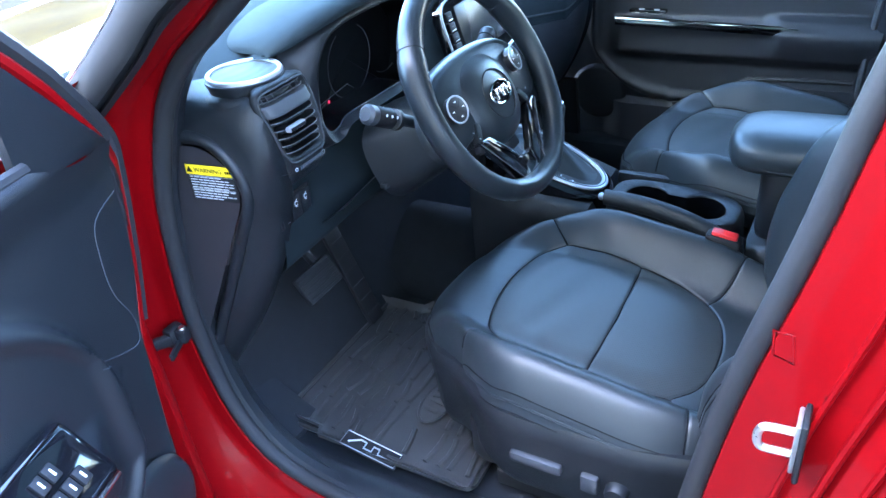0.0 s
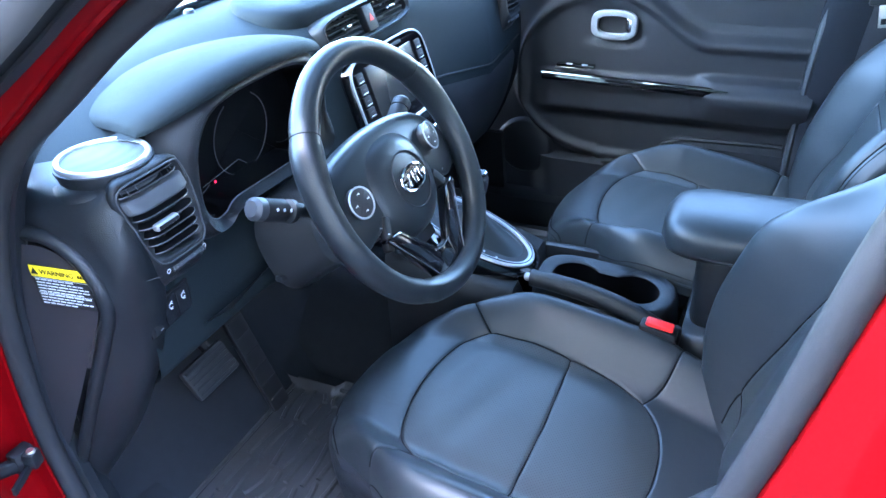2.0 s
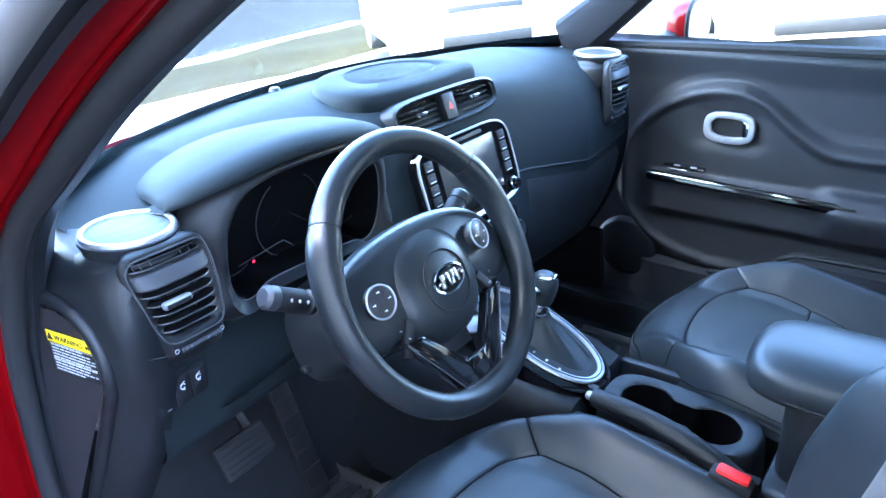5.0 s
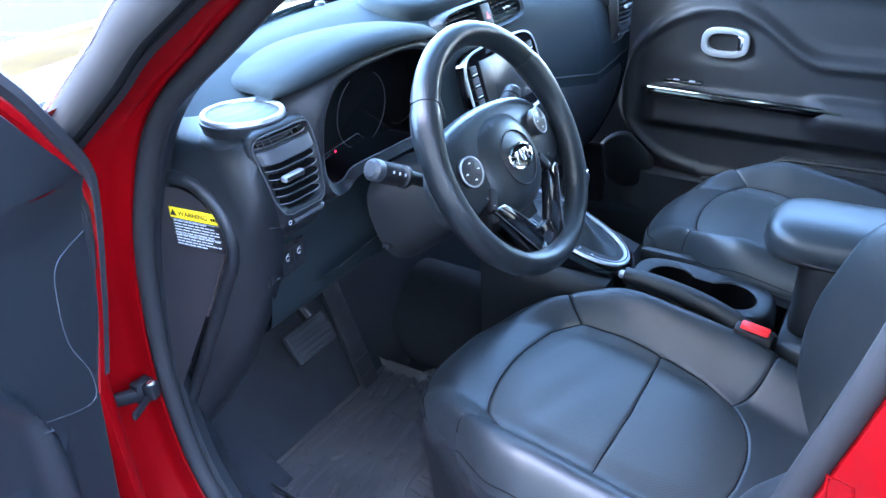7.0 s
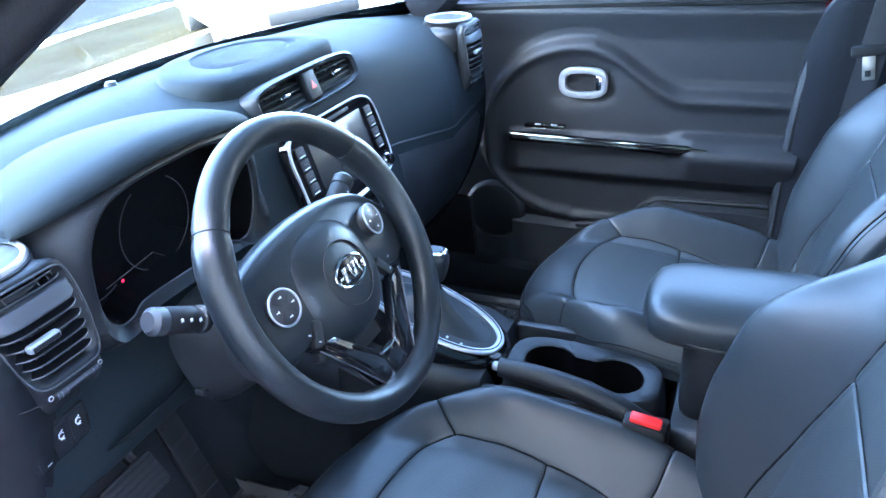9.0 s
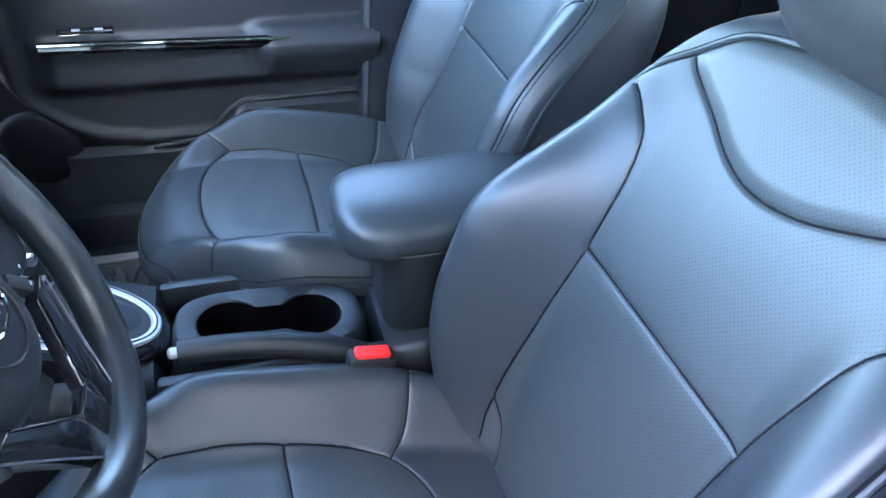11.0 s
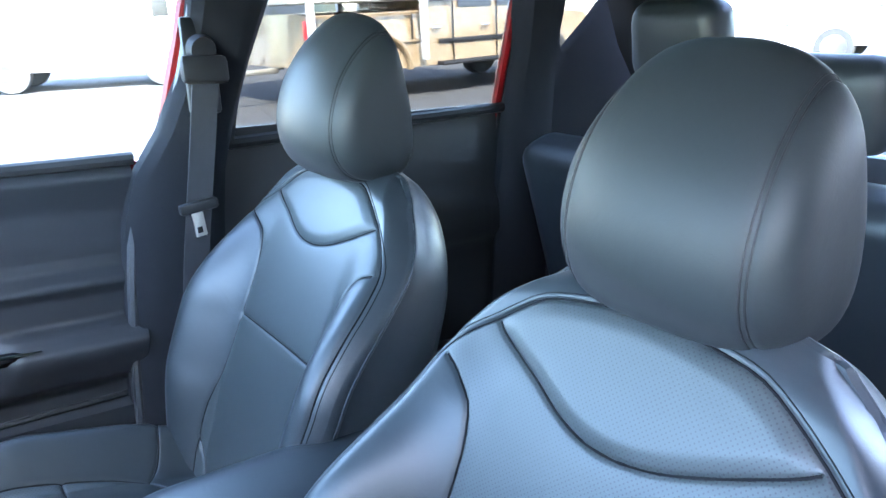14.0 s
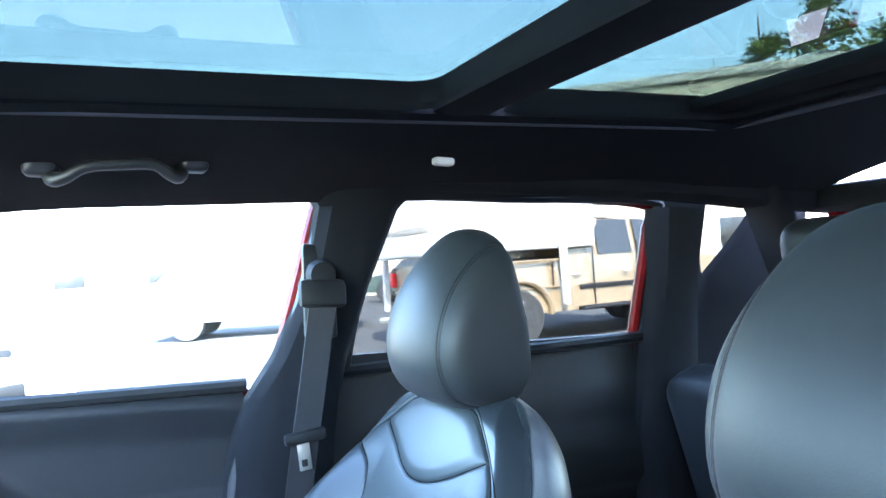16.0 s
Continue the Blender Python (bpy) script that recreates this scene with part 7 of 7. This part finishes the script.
part("knee_panel", sheet(lambda u, v: Vector((-0.56 + 0.40 * u, 0.632 + 0.084 * v + 0.02 * math.sin(math.pi * u), 0.870 - 0.060 * v - 0.030 * math.sin(math.pi * u) * v)), 20, 12), DARK, dash, "black knee panel under the column")
part("panel_joint", tube(smooth_line([(-0.6785, 0.678, 0.972), (-0.663, 0.6635, 0.967), (-0.6320, 0.6560, 0.960)], 9), 0.0005, 5), DIALLINE, dash, "thin pale joint between dash panels")
part("hood_release", rbox(0.045, 0.014, 0.010, 0.004, pose(-0.449, 0.622, 0.858, 0, 10, 0)), HARD, dash)
part("lower_dash", sheet(lambda u, v: Vector((-0.632 + 0.50 * u, 0.73 + 0.25 * v, 0.772 + 0.03 * math.sin(math.pi * u) - 0.03 * v)), 14, 8), DARK, dash, "dark underside of the dashboard")

# ---- pedals and mats ----
pedals = thing("brake_pedal", (-0.40, 0.86, 0.6), "black rubber-faced brake pedal on a steel arm", "pedal")
pm = pose(-0.425, 0.855, 0.590, 55, 0, 0)
part("pad", rbox(0.105, 0.062, 0.014, 0.006, pm), RUBBER, pedals)
for k in range(5):
    part("pad_rib", rbox(0.095, 0.004, 0.003, 0.001, pm @ pose(0, -0.022 + 0.011 * k, 0.008)), RUBBER, pedals)
part("arm", tube(smooth_line([(-0.395, 0.87, 0.59), (-0.39, 0.93, 0.66), (-0.385, 0.95, 0.80)], 10), 0.010, 8), DARK, pedals)
gas = thing("accelerator_pedal", (-0.30, 0.85, 0.4), "long black floor-hinged accelerator pedal", "pedal")
gm = basis((-0.285, 0.885, 0.500), (1, 0, 0), (0.14, 0.40, 1))
part("pad", rbox(0.050, 0.24, 0.014, 0.006, gm), DARK, gas)
for k in range(6):
    part("pad_rib", rbox(0.040, 0.004, 0.003, 0.001, gm @ pose(0, -0.09 + 0.036 * k, 0.008)), RUBBER, gas)


def floor_mat(cx, cy, w, l, label, emblem):
    mat_t = thing("floor_mat", (cx, cy, 0.36), label, "floor mat", "floor mats")
    n = 60
    base = part("mat_base", sheet(lambda u, v: (cx - w + 2 * w * u + 0.03 * v * (1 - 2 * u) * (1 if v > 0.7 else 0), cy - l + 2 * l * v, 0.372 + 0.018 * (max(0, abs(2 * u - 1) - 0.93) + max(0, abs(2 * v - 1) - 0.94)) / 0.07 + 0.05 * max(0, v - 0.90)), 40, 40, 0.008), MATRUB, mat_t, "worn black rubber mat")
    rng = random.Random(11)
    for i in range(15):
        y = cy - l * 0.86 + i * (1.70 * l / 15)
        x = cx - w * 0.84
        while x < cx + w * 0.80:
            n_ = min(rng.uniform(0.055, 0.11), cx + w * 0.84 - x)
            hit = emblem and abs(y - 0.585) < 0.034 and x < -0.385 and x + n_ > -0.525
            if n_ > 0.02 and not hit:
                bow_ = rng.uniform(-0.006, 0.006)
                tilt_ = rng.uniform(-0.012, 0.012)
                part("mat_ridge", tube([Vector((x + n_ * t, y + tilt_ * (t - 0.5) + bow_ * math.sin(math.pi * t), 0.3745)) for t in np.linspace(0, 1, 6)], 0.0058, 6, flat=0.8), MATRUB, base)
            x += n_ + 0.010
    part("mat_border", tube([(cx - w * 0.93, cy - l * 0.93, 0.376), (cx + w * 0.93, cy - l * 0.93, 0.376), (cx + w * 0.93, cy + l * 0.86, 0.376), (cx - w * 0.93, cy + l * 0.86, 0.376)], 0.006, 6, True), MATRUB, base)
    return mat_t, base


m1, b1 = floor_mat(-0.40, 0.66, 0.225, 0.235, "worn black ribbed rubber driver's floor mat", True)
em = pose(-0.455, 0.585, 0.383)
part("mat_emblem", plate(oval(0.062, 0.030, 36), 0.004, em, 0.001), MATRUB, b1, "raised oval mat emblem")
part("emblem_rim", tube([em @ Vector((0.060 * math.cos(a), 0.029 * math.sin(a), 0.005)) for a in np.linspace(0, 2 * math.pi, 33)[:-1]], 0.0025, 6, True), MATRUB, b1)
for x in (-0.028, -0.004, 0.012, 0.03):
    part("emblem_bar", rbox(0.009, 0.034, 0.005, 0.001, em @ pose(x, 0, 0.005, 0, 0, 12 if x > 0 else -10)), MATRUB, b1)
tg = pose(-0.614, 0.640, 0.386, 0, 12, -88)
part("mat_tag", rbox(0.118, 0.036, 0.004, 0.001, tg), DARK, b1, "small black name plate with a silver edge")
part("tag_rim", tube([tg @ Vector((x, y, 0.0025)) for x, y in ((-0.057, -0.016), (0.057, -0.016), (0.057, 0.016), (-0.057, 0.016))], 0.0011, 5, True), SATIN, b1)
part("tag_bar", tube([tg @ Vector(p) for p in ((-0.045, -0.006, 0.003), (-0.025, 0.008, 0.003), (-0.012, 0.007, 0.003), (-0.012, -0.006, 0.003), (0.004, -0.006, 0.003), (0.004, 0.006, 0.003), (0.016, 0.006, 0.003), (0.018, -0.006, 0.003), (0.044, -0.007, 0.003))], 0.0018, 5), SATIN, b1)
m2, b2 = floor_mat(0.36, 0.62, 0.21, 0.22, "black ribbed rubber passenger floor mat", False)
tg = pose(0.19, 0.52, 0.385, 0, 0, -20)
part("mat_tag", rbox(0.10, 0.034, 0.004, 0.001, tg), DARK, b2, "small black name plate")
part("tag_bar", tube([tg @ Vector(p) for p in ((-0.04, -0.006, 0.003), (-0.02, 0.008, 0.003), (0.0, 0.0, 0.003), (0.02, 0.006, 0.003), (0.04, -0.007, 0.003))], 0.0018, 5), SATIN, b2)
solid("dead_pedal", sheet(lambda u, v: (-0.665 + 0.105 * u, 0.80 + 0.17 * v, 0.366 + 0.10 * v + 0.012 * (1 - u)), 8, 8, 0.012), CARPET, "grey carpeted footrest beside the pedals", "footrest")

# ---- seatbelt and roof fittings on the right ----
belt = thing("seatbelt", (0.64, -0.15, 0.5), "grey seatbelt hanging from the centre pillar", "seatbelt")


def ribbon(path, w, ax=(0, 1, 0), t=0.0016):
    rings = []
    for p in path:
        p, a = Vector(p), Vector(ax)
        rings.append([p - a * w - Vector((t, 0, 0)), p + a * w - Vector((t, 0, 0)), p + a * w + Vector((t, 0, 0)), p - a * w + Vector((t, 0, 0))])
    return loft(rings, True, True)


part("webbing", ribbon(smooth_line([(0.600, -0.168, 1.262), (0.606, -0.157, 1.15), (0.608, -0.142, 1.03), (0.612, -0.128, 0.90), (0.62, -0.115, 0.70), (0.63, -0.11, 0.46)], 30), 0.0235), WEBBING, belt, "dark grey belt webbing")
part("anchor_ring", merge(rbox(0.022, 0.085, 0.05, 0.010, pose(0.604, -0.170, 1.285, 0, 12, 0)), lathe([(0, 0.018), (0.022, 0.016), (0.028, 0)], 20, basis((0.622, -0.172, 1.318), (0, -1, 0), (0, 0, 1)))), DARK, belt, "black upper belt anchor")
part("anchor_slot", rbox(0.014, 0.06, 0.17, 0.010, pose(0.632, -0.172, 1.29, 0, 9, 0)), HARD, belt, "belt height adjuster cover")
part("tongue_bar", rbox(0.016, 0.072, 0.020, 0.005, pose(0.602, -0.140, 1.040, -8)), DARK, belt, "black belt tongue grip")
part("tongue", merge(rbox(0.004, 0.022, 0.046, 0.002, pose(0.601, -0.139, 1.006, -8))), STEEL, belt, "steel belt tongue")
part("tongue_hole", rbox(0.005, 0.010, 0.012, 0.001, pose(0.6005, -0.139, 0.996, -8)), DARK, belt)
grab = thing("grab_handle", (0.59, 0.155, 1.48), "grey roof grab handle above the passenger door", "grab handle")
part("grip", tube(smooth_line([(0.520, 0.250, 1.472), (0.500, 0.248, 1.450), (0.486, 0.232, 1.450), (0.478, 0.205, 1.466), (0.475, 0.160, 1.472), (0.478, 0.118, 1.475), (0.486, 0.094, 1.463), (0.500, 0.080, 1.463), (0.520, 0.076, 1.486)], 36), lambda t: 0.0085 + 0.0055 * abs(2 * t - 1) ** 2.5, 10), GREYEND, grab)
for y, z in ((0.265, 1.466), (0.058, 1.484)):
    part("mount", rbox(0.040, 0.042, 0.026, 0.010, pose(0.512, y, z), 3), GREYEND, grab)
hook = thing("coat_hook", (0.57, -0.42, 1.53), "small pale folded coat hook on the roof rail", "coat hook")
part("hook", rbox(0.02, 0.038, 0.014, 0.005, pose(0.478, -0.345, 1.510)), WHITE, hook)


# ---- outside ----
FRAME["m"] = Matrix.Identity(4)


def spot(az, dist):
    """A place on the ground by its bearing from the car (degrees clockwise from ahead) and distance."""
    return Vector((-0.9 + dist * math.sin(radians(az)), 0.1 + dist * math.cos(radians(az)), 0))


def wheel_part(car, m, r, w, rim_mat):
    t = part("wheel", lathe([(r * 0.62, -w / 2), (r * 0.95, -w / 2), (r, -w * 0.3), (r, w * 0.3), (r * 0.95, w / 2), (r * 0.62, w / 2)], 32, m), TYRE, car, "black tyre on a pale rim")
    part("rim", lathe([(0.0, w * 0.30), (r * 0.15, w * 0.36), (r * 0.22, w * 0.22), (r * 0.58, w * 0.34), (r * 0.64, w * 0.5)], 32, m), rim_mat, t)
    for k in range(6):
        part("spoke", rbox(r * 0.46, r * 0.12, 0.02, 0.006, m @ pose(0, 0, w * 0.33) @ pose(0, 0, 0, 0, 0, 60 * k) @ pose(r * 0.36, 0, 0)), rim_mat, t)


def vehicle(name, label, m, paint, profile, width, length, wheels, glass_band, lamps=True):
    """A parked car from a side profile of (along, height), nose towards +x of m."""
    car = thing(name, tuple(m.translation), label, "car")
    n = 9
    rings = []
    for i in range(n):
        t = -1 + 2 * i / (n - 1)
        tuck = 1 - 0.05 * abs(t) ** 4
        rings.append([m @ Vector((x * (1 - 0.02 * t * t), t * width / 2 * (1 - 0.16 * max(0, z - 0.95) / 0.8 * 1.0), 0.28 + (z - 0.28) * tuck)) for x, z in profile])
    part("body", loft(rings, True, True), paint, car, "", 30)
    for x, r in wheels:
        for s in (-1, 1):
            wheel_part(car, m @ basis((x, s * (width / 2 - 0.10), r), (1, 0, 0), (0, 0, -s)), r, 0.22, SATIN)
    for s in (-1, 1):
        for pts in glass_band:
            y = s * (width / 2 + 0.004)
            bm = bmesh.new()
            f = bm.faces.new([bm.verts.new(m @ Vector((x, y * (1 - 0.16 * max(0, z - 0.95) / 0.8), z))) for x, z in pts])
            r = bmesh.ops.extrude_face_region(bm, geom=[f])
            bmesh.ops.translate(bm, verts=[e for e in r["geom"] if isinstance(e, bmesh.types.BMVert)], vec=m.to_3x3() @ Vector((0, s * 0.012, 0)))
            bmesh.ops.recalc_face_normals(bm, faces=bm.faces[:])
            part("side_window", bm, SCREEN, car, "dark side window")
    if lamps:
        for s in (-1, 1):
            part("headlamp", rbox(0.10, 0.34, 0.16, 0.05, m @ pose(length / 2 - 0.10, s * (width / 2 - 0.26), 0.78)), CHROME, car, "clear headlamp")
        part("grille", rbox(0.06, 0.85, 0.16, 0.03, m @ pose(length / 2 - 0.02, 0, 0.74)), DARK, car, "dark grille")
        part("lower_grille", rbox(0.06, 1.0, 0.14, 0.03, m @ pose(length / 2 + 0.0, 0, 0.46)), DARK, car)
        part("bumper", rbox(0.16, width * 0.96, 0.16, 0.06, m @ pose(length / 2 - 0.05, 0, 0.58)), paint, car)
    for s in (-1, 1):
        for x in (0.55, -0.45):
            part("door_handle", rbox(0.16, 0.03, 0.03, 0.01, m @ pose(x - 0.25, s * (width / 2 + 0.01), 0.98)), CHROME, car)
    return car


def facing(p, deg):
    """A frame at p whose x runs along a bearing."""
    a = radians(deg)
    return basis(p, (math.sin(a), math.cos(a), 0), (-math.cos(a), math.sin(a), 0))


SUV = [(2.2, 0.35), (2.25, 0.70), (2.1, 0.92), (1.1, 1.05), (0.45, 1.60), (-1.6, 1.66), (-2.05, 1.2), (-2.2, 0.95), (-2.2, 0.40)]
SUVG = [[(0.95, 1.08), (0.42, 1.50), (-0.35, 1.54), (-0.35, 1.08)], [(-0.42, 1.08), (-0.42, 1.54), (-1.5, 1.55), (-1.8, 1.12)]]
SEDAN = [(2.3, 0.35), (2.3, 0.62), (2.0, 0.80), (1.1, 0.92), (0.3, 1.40), (-0.9, 1.44), (-1.7, 1.05), (-2.25, 1.0), (-2.3, 0.40)]
SEDG = [[(0.85, 0.98), (0.28, 1.32), (-0.30, 1.36), (-0.30, 0.96)], [(-0.36, 0.96), (-0.36, 1.36), (-0.9, 1.36), (-1.4, 1.02)]]
p = spot(54, 10.2)
vehicle("white_suv", "white sport utility vehicle parked nose-on across the lane", facing(p, 222), CARWHITE, SUV, 1.85, 4.4, ((1.35, 0.36), (-1.35, 0.36)), SUVG)
p = spot(158, 15.5)
vehicle("white_sedan", "white saloon car parked side-on in the sun", facing(p, 72), CARWHITE, SEDAN, 1.8, 4.6, ((1.4, 0.33), (-1.4, 0.33)), SEDG)
p = spot(101, 17)
vehicle("silver_suv", "pale silver car parked in the bright sun", facing(p, 200), CARWHITE, SUV, 1.85, 4.4, ((1.35, 0.36), (-1.35, 0.36)), SUVG)
p = spot(114, 26)
vehicle("dark_jeep", "dark green off-roader parked far off", facing(p, 60), surface("dark_green_paint", (0.03, 0.045, 0.035), 0.4, 0, 0.05, 2), SUV, 1.85, 4.4, ((1.35, 0.38), (-1.35, 0.38)), SUVG)
p = spot(79, 9.5)
vehicle("cream_car", "cream car parked beside the passenger side", facing(p, 250), surface("cream_paint", (0.7, 0.62, 0.45), 0.35, 0, 0.03, 2, coat=0.6), SUV, 1.85, 4.4, ((1.35, 0.36), (-1.35, 0.36)), SUVG)

# pickup with a camper body, side-on
PICK = [(2.9, 0.45), (2.95, 0.85), (2.8, 1.12), (1.55, 1.22), (0.95, 1.86), (-0.75, 1.90), (-0.85, 1.28), (-2.85, 1.26), (-2.9, 0.55), (-2.3, 0.45)]
PG = [[(1.45, 1.26), (1.02, 1.76), (0.62, 1.79), (0.62, 1.26)], [(0.50, 1.26), (0.50, 1.79), (-0.20, 1.80), (-0.20, 1.26)]]
tm = facing(Vector((9.70, -7.14, 0)), 176)
truck = vehicle("pickup_truck", "pewter pickup truck carrying a white camper body", tm, CARGOLD, PICK, 2.0, 5.9, ((1.9, 0.40), (-1.75, 0.40)), PG)
for s in (-1, 1):
    part("wheel_arch", tube([tm @ Vector((-1.75 + 0.52 * math.cos(a), s * 1.02, 0.42 + 0.52 * math.sin(a))) for a in np.linspace(0, math.pi, 17)], 0.05, 8), CARGOLD, truck)
part("camper_body", rbox(2.9, 2.1, 1.55, 0.08, tm @ pose(-1.75, 0, 2.15)), CARWHITE, truck, "white camper body")
part("camper_stripe", rbox(2.9, 2.12, 0.12, 0.01, tm @ pose(-1.75, 0, 1.75)), STUCCO, truck)
part("camper_overcab", rbox(1.6, 2.1, 0.75, 0.12, tm @ pose(0.35, 0, 2.45)), CARWHITE, truck)
for s in (-1, 1):
    for x in (-1.02, -2.9):
        part("jack_leg", rbox(0.09, 0.09, 1.5, 0.01, tm @ pose(x, s * 1.12, 1.30)), CARWHITE, truck, "white camper jack leg")
for s in (-1, 1):
    for x in (1.50, 0.56, -0.36):
        part("door_gap", rbox(0.025, 0.012, 1.0, 0.002, tm @ pose(x, s * 1.0, 0.95)), DARK, truck)
    for x in (-0.95, -1.15, -2.35, -2.75):
        part("locker_gap", rbox(0.02, 0.012, 0.42, 0.002, tm @ pose(x, s * 1.0, 1.02)), DARK, truck)
    for z in (0.82, 1.22):
        part("bed_rail", rbox(2.0, 0.03, 0.035, 0.008, tm @ pose(-1.85, s * 1.0, z)), CARGOLD, truck)
    part("side_step", rbox(2.1, 0.22, 0.06, 0.02, tm @ pose(0.35, s * 1.05, 0.46)), DARK, truck, "black side step")
    part("rub_strip", rbox(2.2, 0.02, 0.07, 0.01, tm @ pose(0.45, s * 1.0, 0.78)), DARK, truck)
    part("tail_lamp", rbox(0.08, 0.10, 0.24, 0.02, tm @ pose(-2.86, s * 0.93, 1.05)), BUTTON_RED, truck, "red tail lamp")
part("tow_bar", rbox(0.7, 0.08, 0.08, 0.02, tm @ pose(-3.2, 0, 0.5)), STEEL, truck)

# low pale buildings and a wall beyond the car park


def shed(p, deg, w, d, h, label, material, openings):
    m = facing(p, deg)
    b = thing("commercial_building", tuple(p), label, "building", "buildings round the car park")
    part("wall", rbox(d, w, h, 0.03, m @ pose(0, 0, h / 2)), material, b)
    part("parapet", rbox(d + 0.3, w + 0.3, 0.35, 0.03, m @ pose(0, 0, h + 0.1)), CONCRETE, b)
    for x in openings:
        f = part("window", rbox(0.10, 1.5, 1.3, 0.02, m @ pose(-d / 2 - 0.01, x, 1.7)), WHITE, b, "shop window in a white frame")
        part("pane", rbox(0.06, 1.3, 1.1, 0.01, m @ pose(-d / 2 - 0.05, x, 1.7)), SCREEN, f)
    return b


shed(spot(133, 34), 133, 30, 8, 7.6, "long pale building with a flat white roofline", STUCCO, (-10, -6, -2, 2, 6, 10))
shed(spot(93, 42), 93, 26, 8, 4.5, "low cream shop building across the car park", STUCCO, (-9, -5, -1, 3, 7))
shed(spot(45, 48), 45, 30, 8, 4.5, "low pale building beyond the lane", STUCCO, (-10, -5, 0, 5, 10))
shed(spot(200, 40), 200, 34, 8, 5.0, "pale building at the far end of the car park", STUCCO, (-12, -6, 0, 6, 12))


def leafy_tree(p, h, r, seed, label):
    """A tapered trunk, limbs and a crown of many small leaf clumps."""
    rng = random.Random(seed)
    t = thing("tree", tuple(p), label, "tree", "trees behind the buildings")
    top = Vector((p[0] + rng.uniform(-0.3, 0.3), p[1], h * 0.92))
    part("trunk", tube([Vector(p), Vector(p).lerp(top, 0.4) + Vector((0.15, 0.1, 0)), top], lambda q: 0.28 * (1 - 0.85 * q), 10), BARK, t)
    tips = []
    for k in range(16):
        z = h * (0.25 + 0.68 * k / 15)
        a = k * 2.4
        reach = r * (1 - 0.75 * max(0, (z / h - 0.35) / 0.65)) * rng.uniform(0.75, 1.1)
        base = Vector(p).lerp(top, z / h * 0.95)
        tip = base + Vector((math.cos(a) * reach, math.sin(a) * reach, 0.12 * reach))
        part("limb", tube([base, base.lerp(tip, 0.5) + Vector((0, 0, 0.1)), tip], lambda q: 0.07 * (1 - 0.8 * q), 6), BARK, t)
        tips.append((base, tip, reach))
    verts, faces = [], []
    for base, tip, reach in tips:
        for q in range(330):
            f = rng.random() ** 0.6
            c = base.lerp(tip, f) + Vector((rng.gauss(0, 0.32), rng.gauss(0, 0.32), rng.gauss(0, 0.30)))
            n = Vector((rng.gauss(0, 1), rng.gauss(0, 1), rng.gauss(0.5, 1))).normalized()
            a = n.orthogonal().normalized() * rng.uniform(0.10, 0.2)
            b = n.cross(a) * rng.uniform(0.5, 0.9)
            i = len(verts)
            verts += [c - a, c - b * 0.8, c + a, c + b * 0.8]
            faces.append((i, i + 1, i + 2, i + 3))
    part("crown", to_bm(verts, faces), LEAFMAT, t, "dense green foliage")


leafy_tree(tuple(spot(143, 44)), 17, 3.6, 1, "tall dark green conifer behind the building")
leafy_tree(tuple(spot(139.5, 47)), 15.5, 3.0, 2, "tall green conifer behind the building")
leafy_tree(tuple(spot(148, 42)), 15, 3.6, 3, "broad green tree behind the building")
leafy_tree(tuple(spot(136, 52)), 14.5, 2.2, 4, "slim green tree behind the building")
leafy_tree(tuple(spot(97, 50)), 6.5, 2.6, 5, "small green tree behind the shops")
leafy_tree(tuple(spot(92, 52)), 6.0, 2.6, 6, "small green tree behind the shops")

# planted island ahead, kerb and lane marks
def strip_edge(x, near):
    return (6.75 if near else 9.25) + 0.20 * (x - 3.0) * (0.5 if near else 1.0)


solid("planting_strip", sheet(lambda u, v: (-3 + 14 * u, strip_edge(-3 + 14 * u, True) * (1 - v) + strip_edge(-3 + 14 * u, False) * v, 0.13 + 0.03 * math.sin(25 * u) * math.sin(7 * v)), 60, 24, 0.12), LITTER, "dry grass strip strewn with yellow leaves", "grass strip", "structure")
kerbs = []
for near, w in ((True, 0.22), (False, 0.45)):
    a, b = Vector((-3, strip_edge(-3, near), 0.075)), Vector((11, strip_edge(11, near), 0.075))
    off = -w / 2 if near else w / 2
    kerbs.append(rbox((b - a).length, w, 0.16, 0.03, pose(4, (a.y + b.y) / 2 + off, 0.075, 0, 0, math.degrees(math.atan2(b.y - a.y, b.x - a.x)))))
solid("kerb", merge(*kerbs), CONCRETE, "pale concrete kerb round the planted strip", "kerb", "structure")
solid("road", sheet(lambda u, v: (-14 + 40 * u, strip_edge(-14 + 40 * u, False) + 0.4 + 16 * v, 0.022), 20, 10, 0.02), LANE, "smooth grey asphalt lane beyond the grass strip", "road", "structure")
for k in range(5):
    solid("bay_line", rbox(0.10, 4.6, 0.006, 0.001, pose(-6.0 + 2.7 * k, 13.0, 0.028)), WHITE, "white painted parking bay line", "road marking", "structure", "parking bay lines")


# an unseen block added behind the camera so that its shade covers the car
shade_root = thing("shade_block", (-9.5, -3.3, 0), "unseen tall pale block added to shade the parked car", "building")
part("wall", rbox(6.6, 15.6, 8.8, 0.05, pose(-9.5, -3.3, 4.4)), STUCCO, shade_root)
part("parapet", rbox(6.9, 15.9, 0.35, 0.04, pose(-9.5, -3.3, 8.8)), CONCRETE, shade_root)
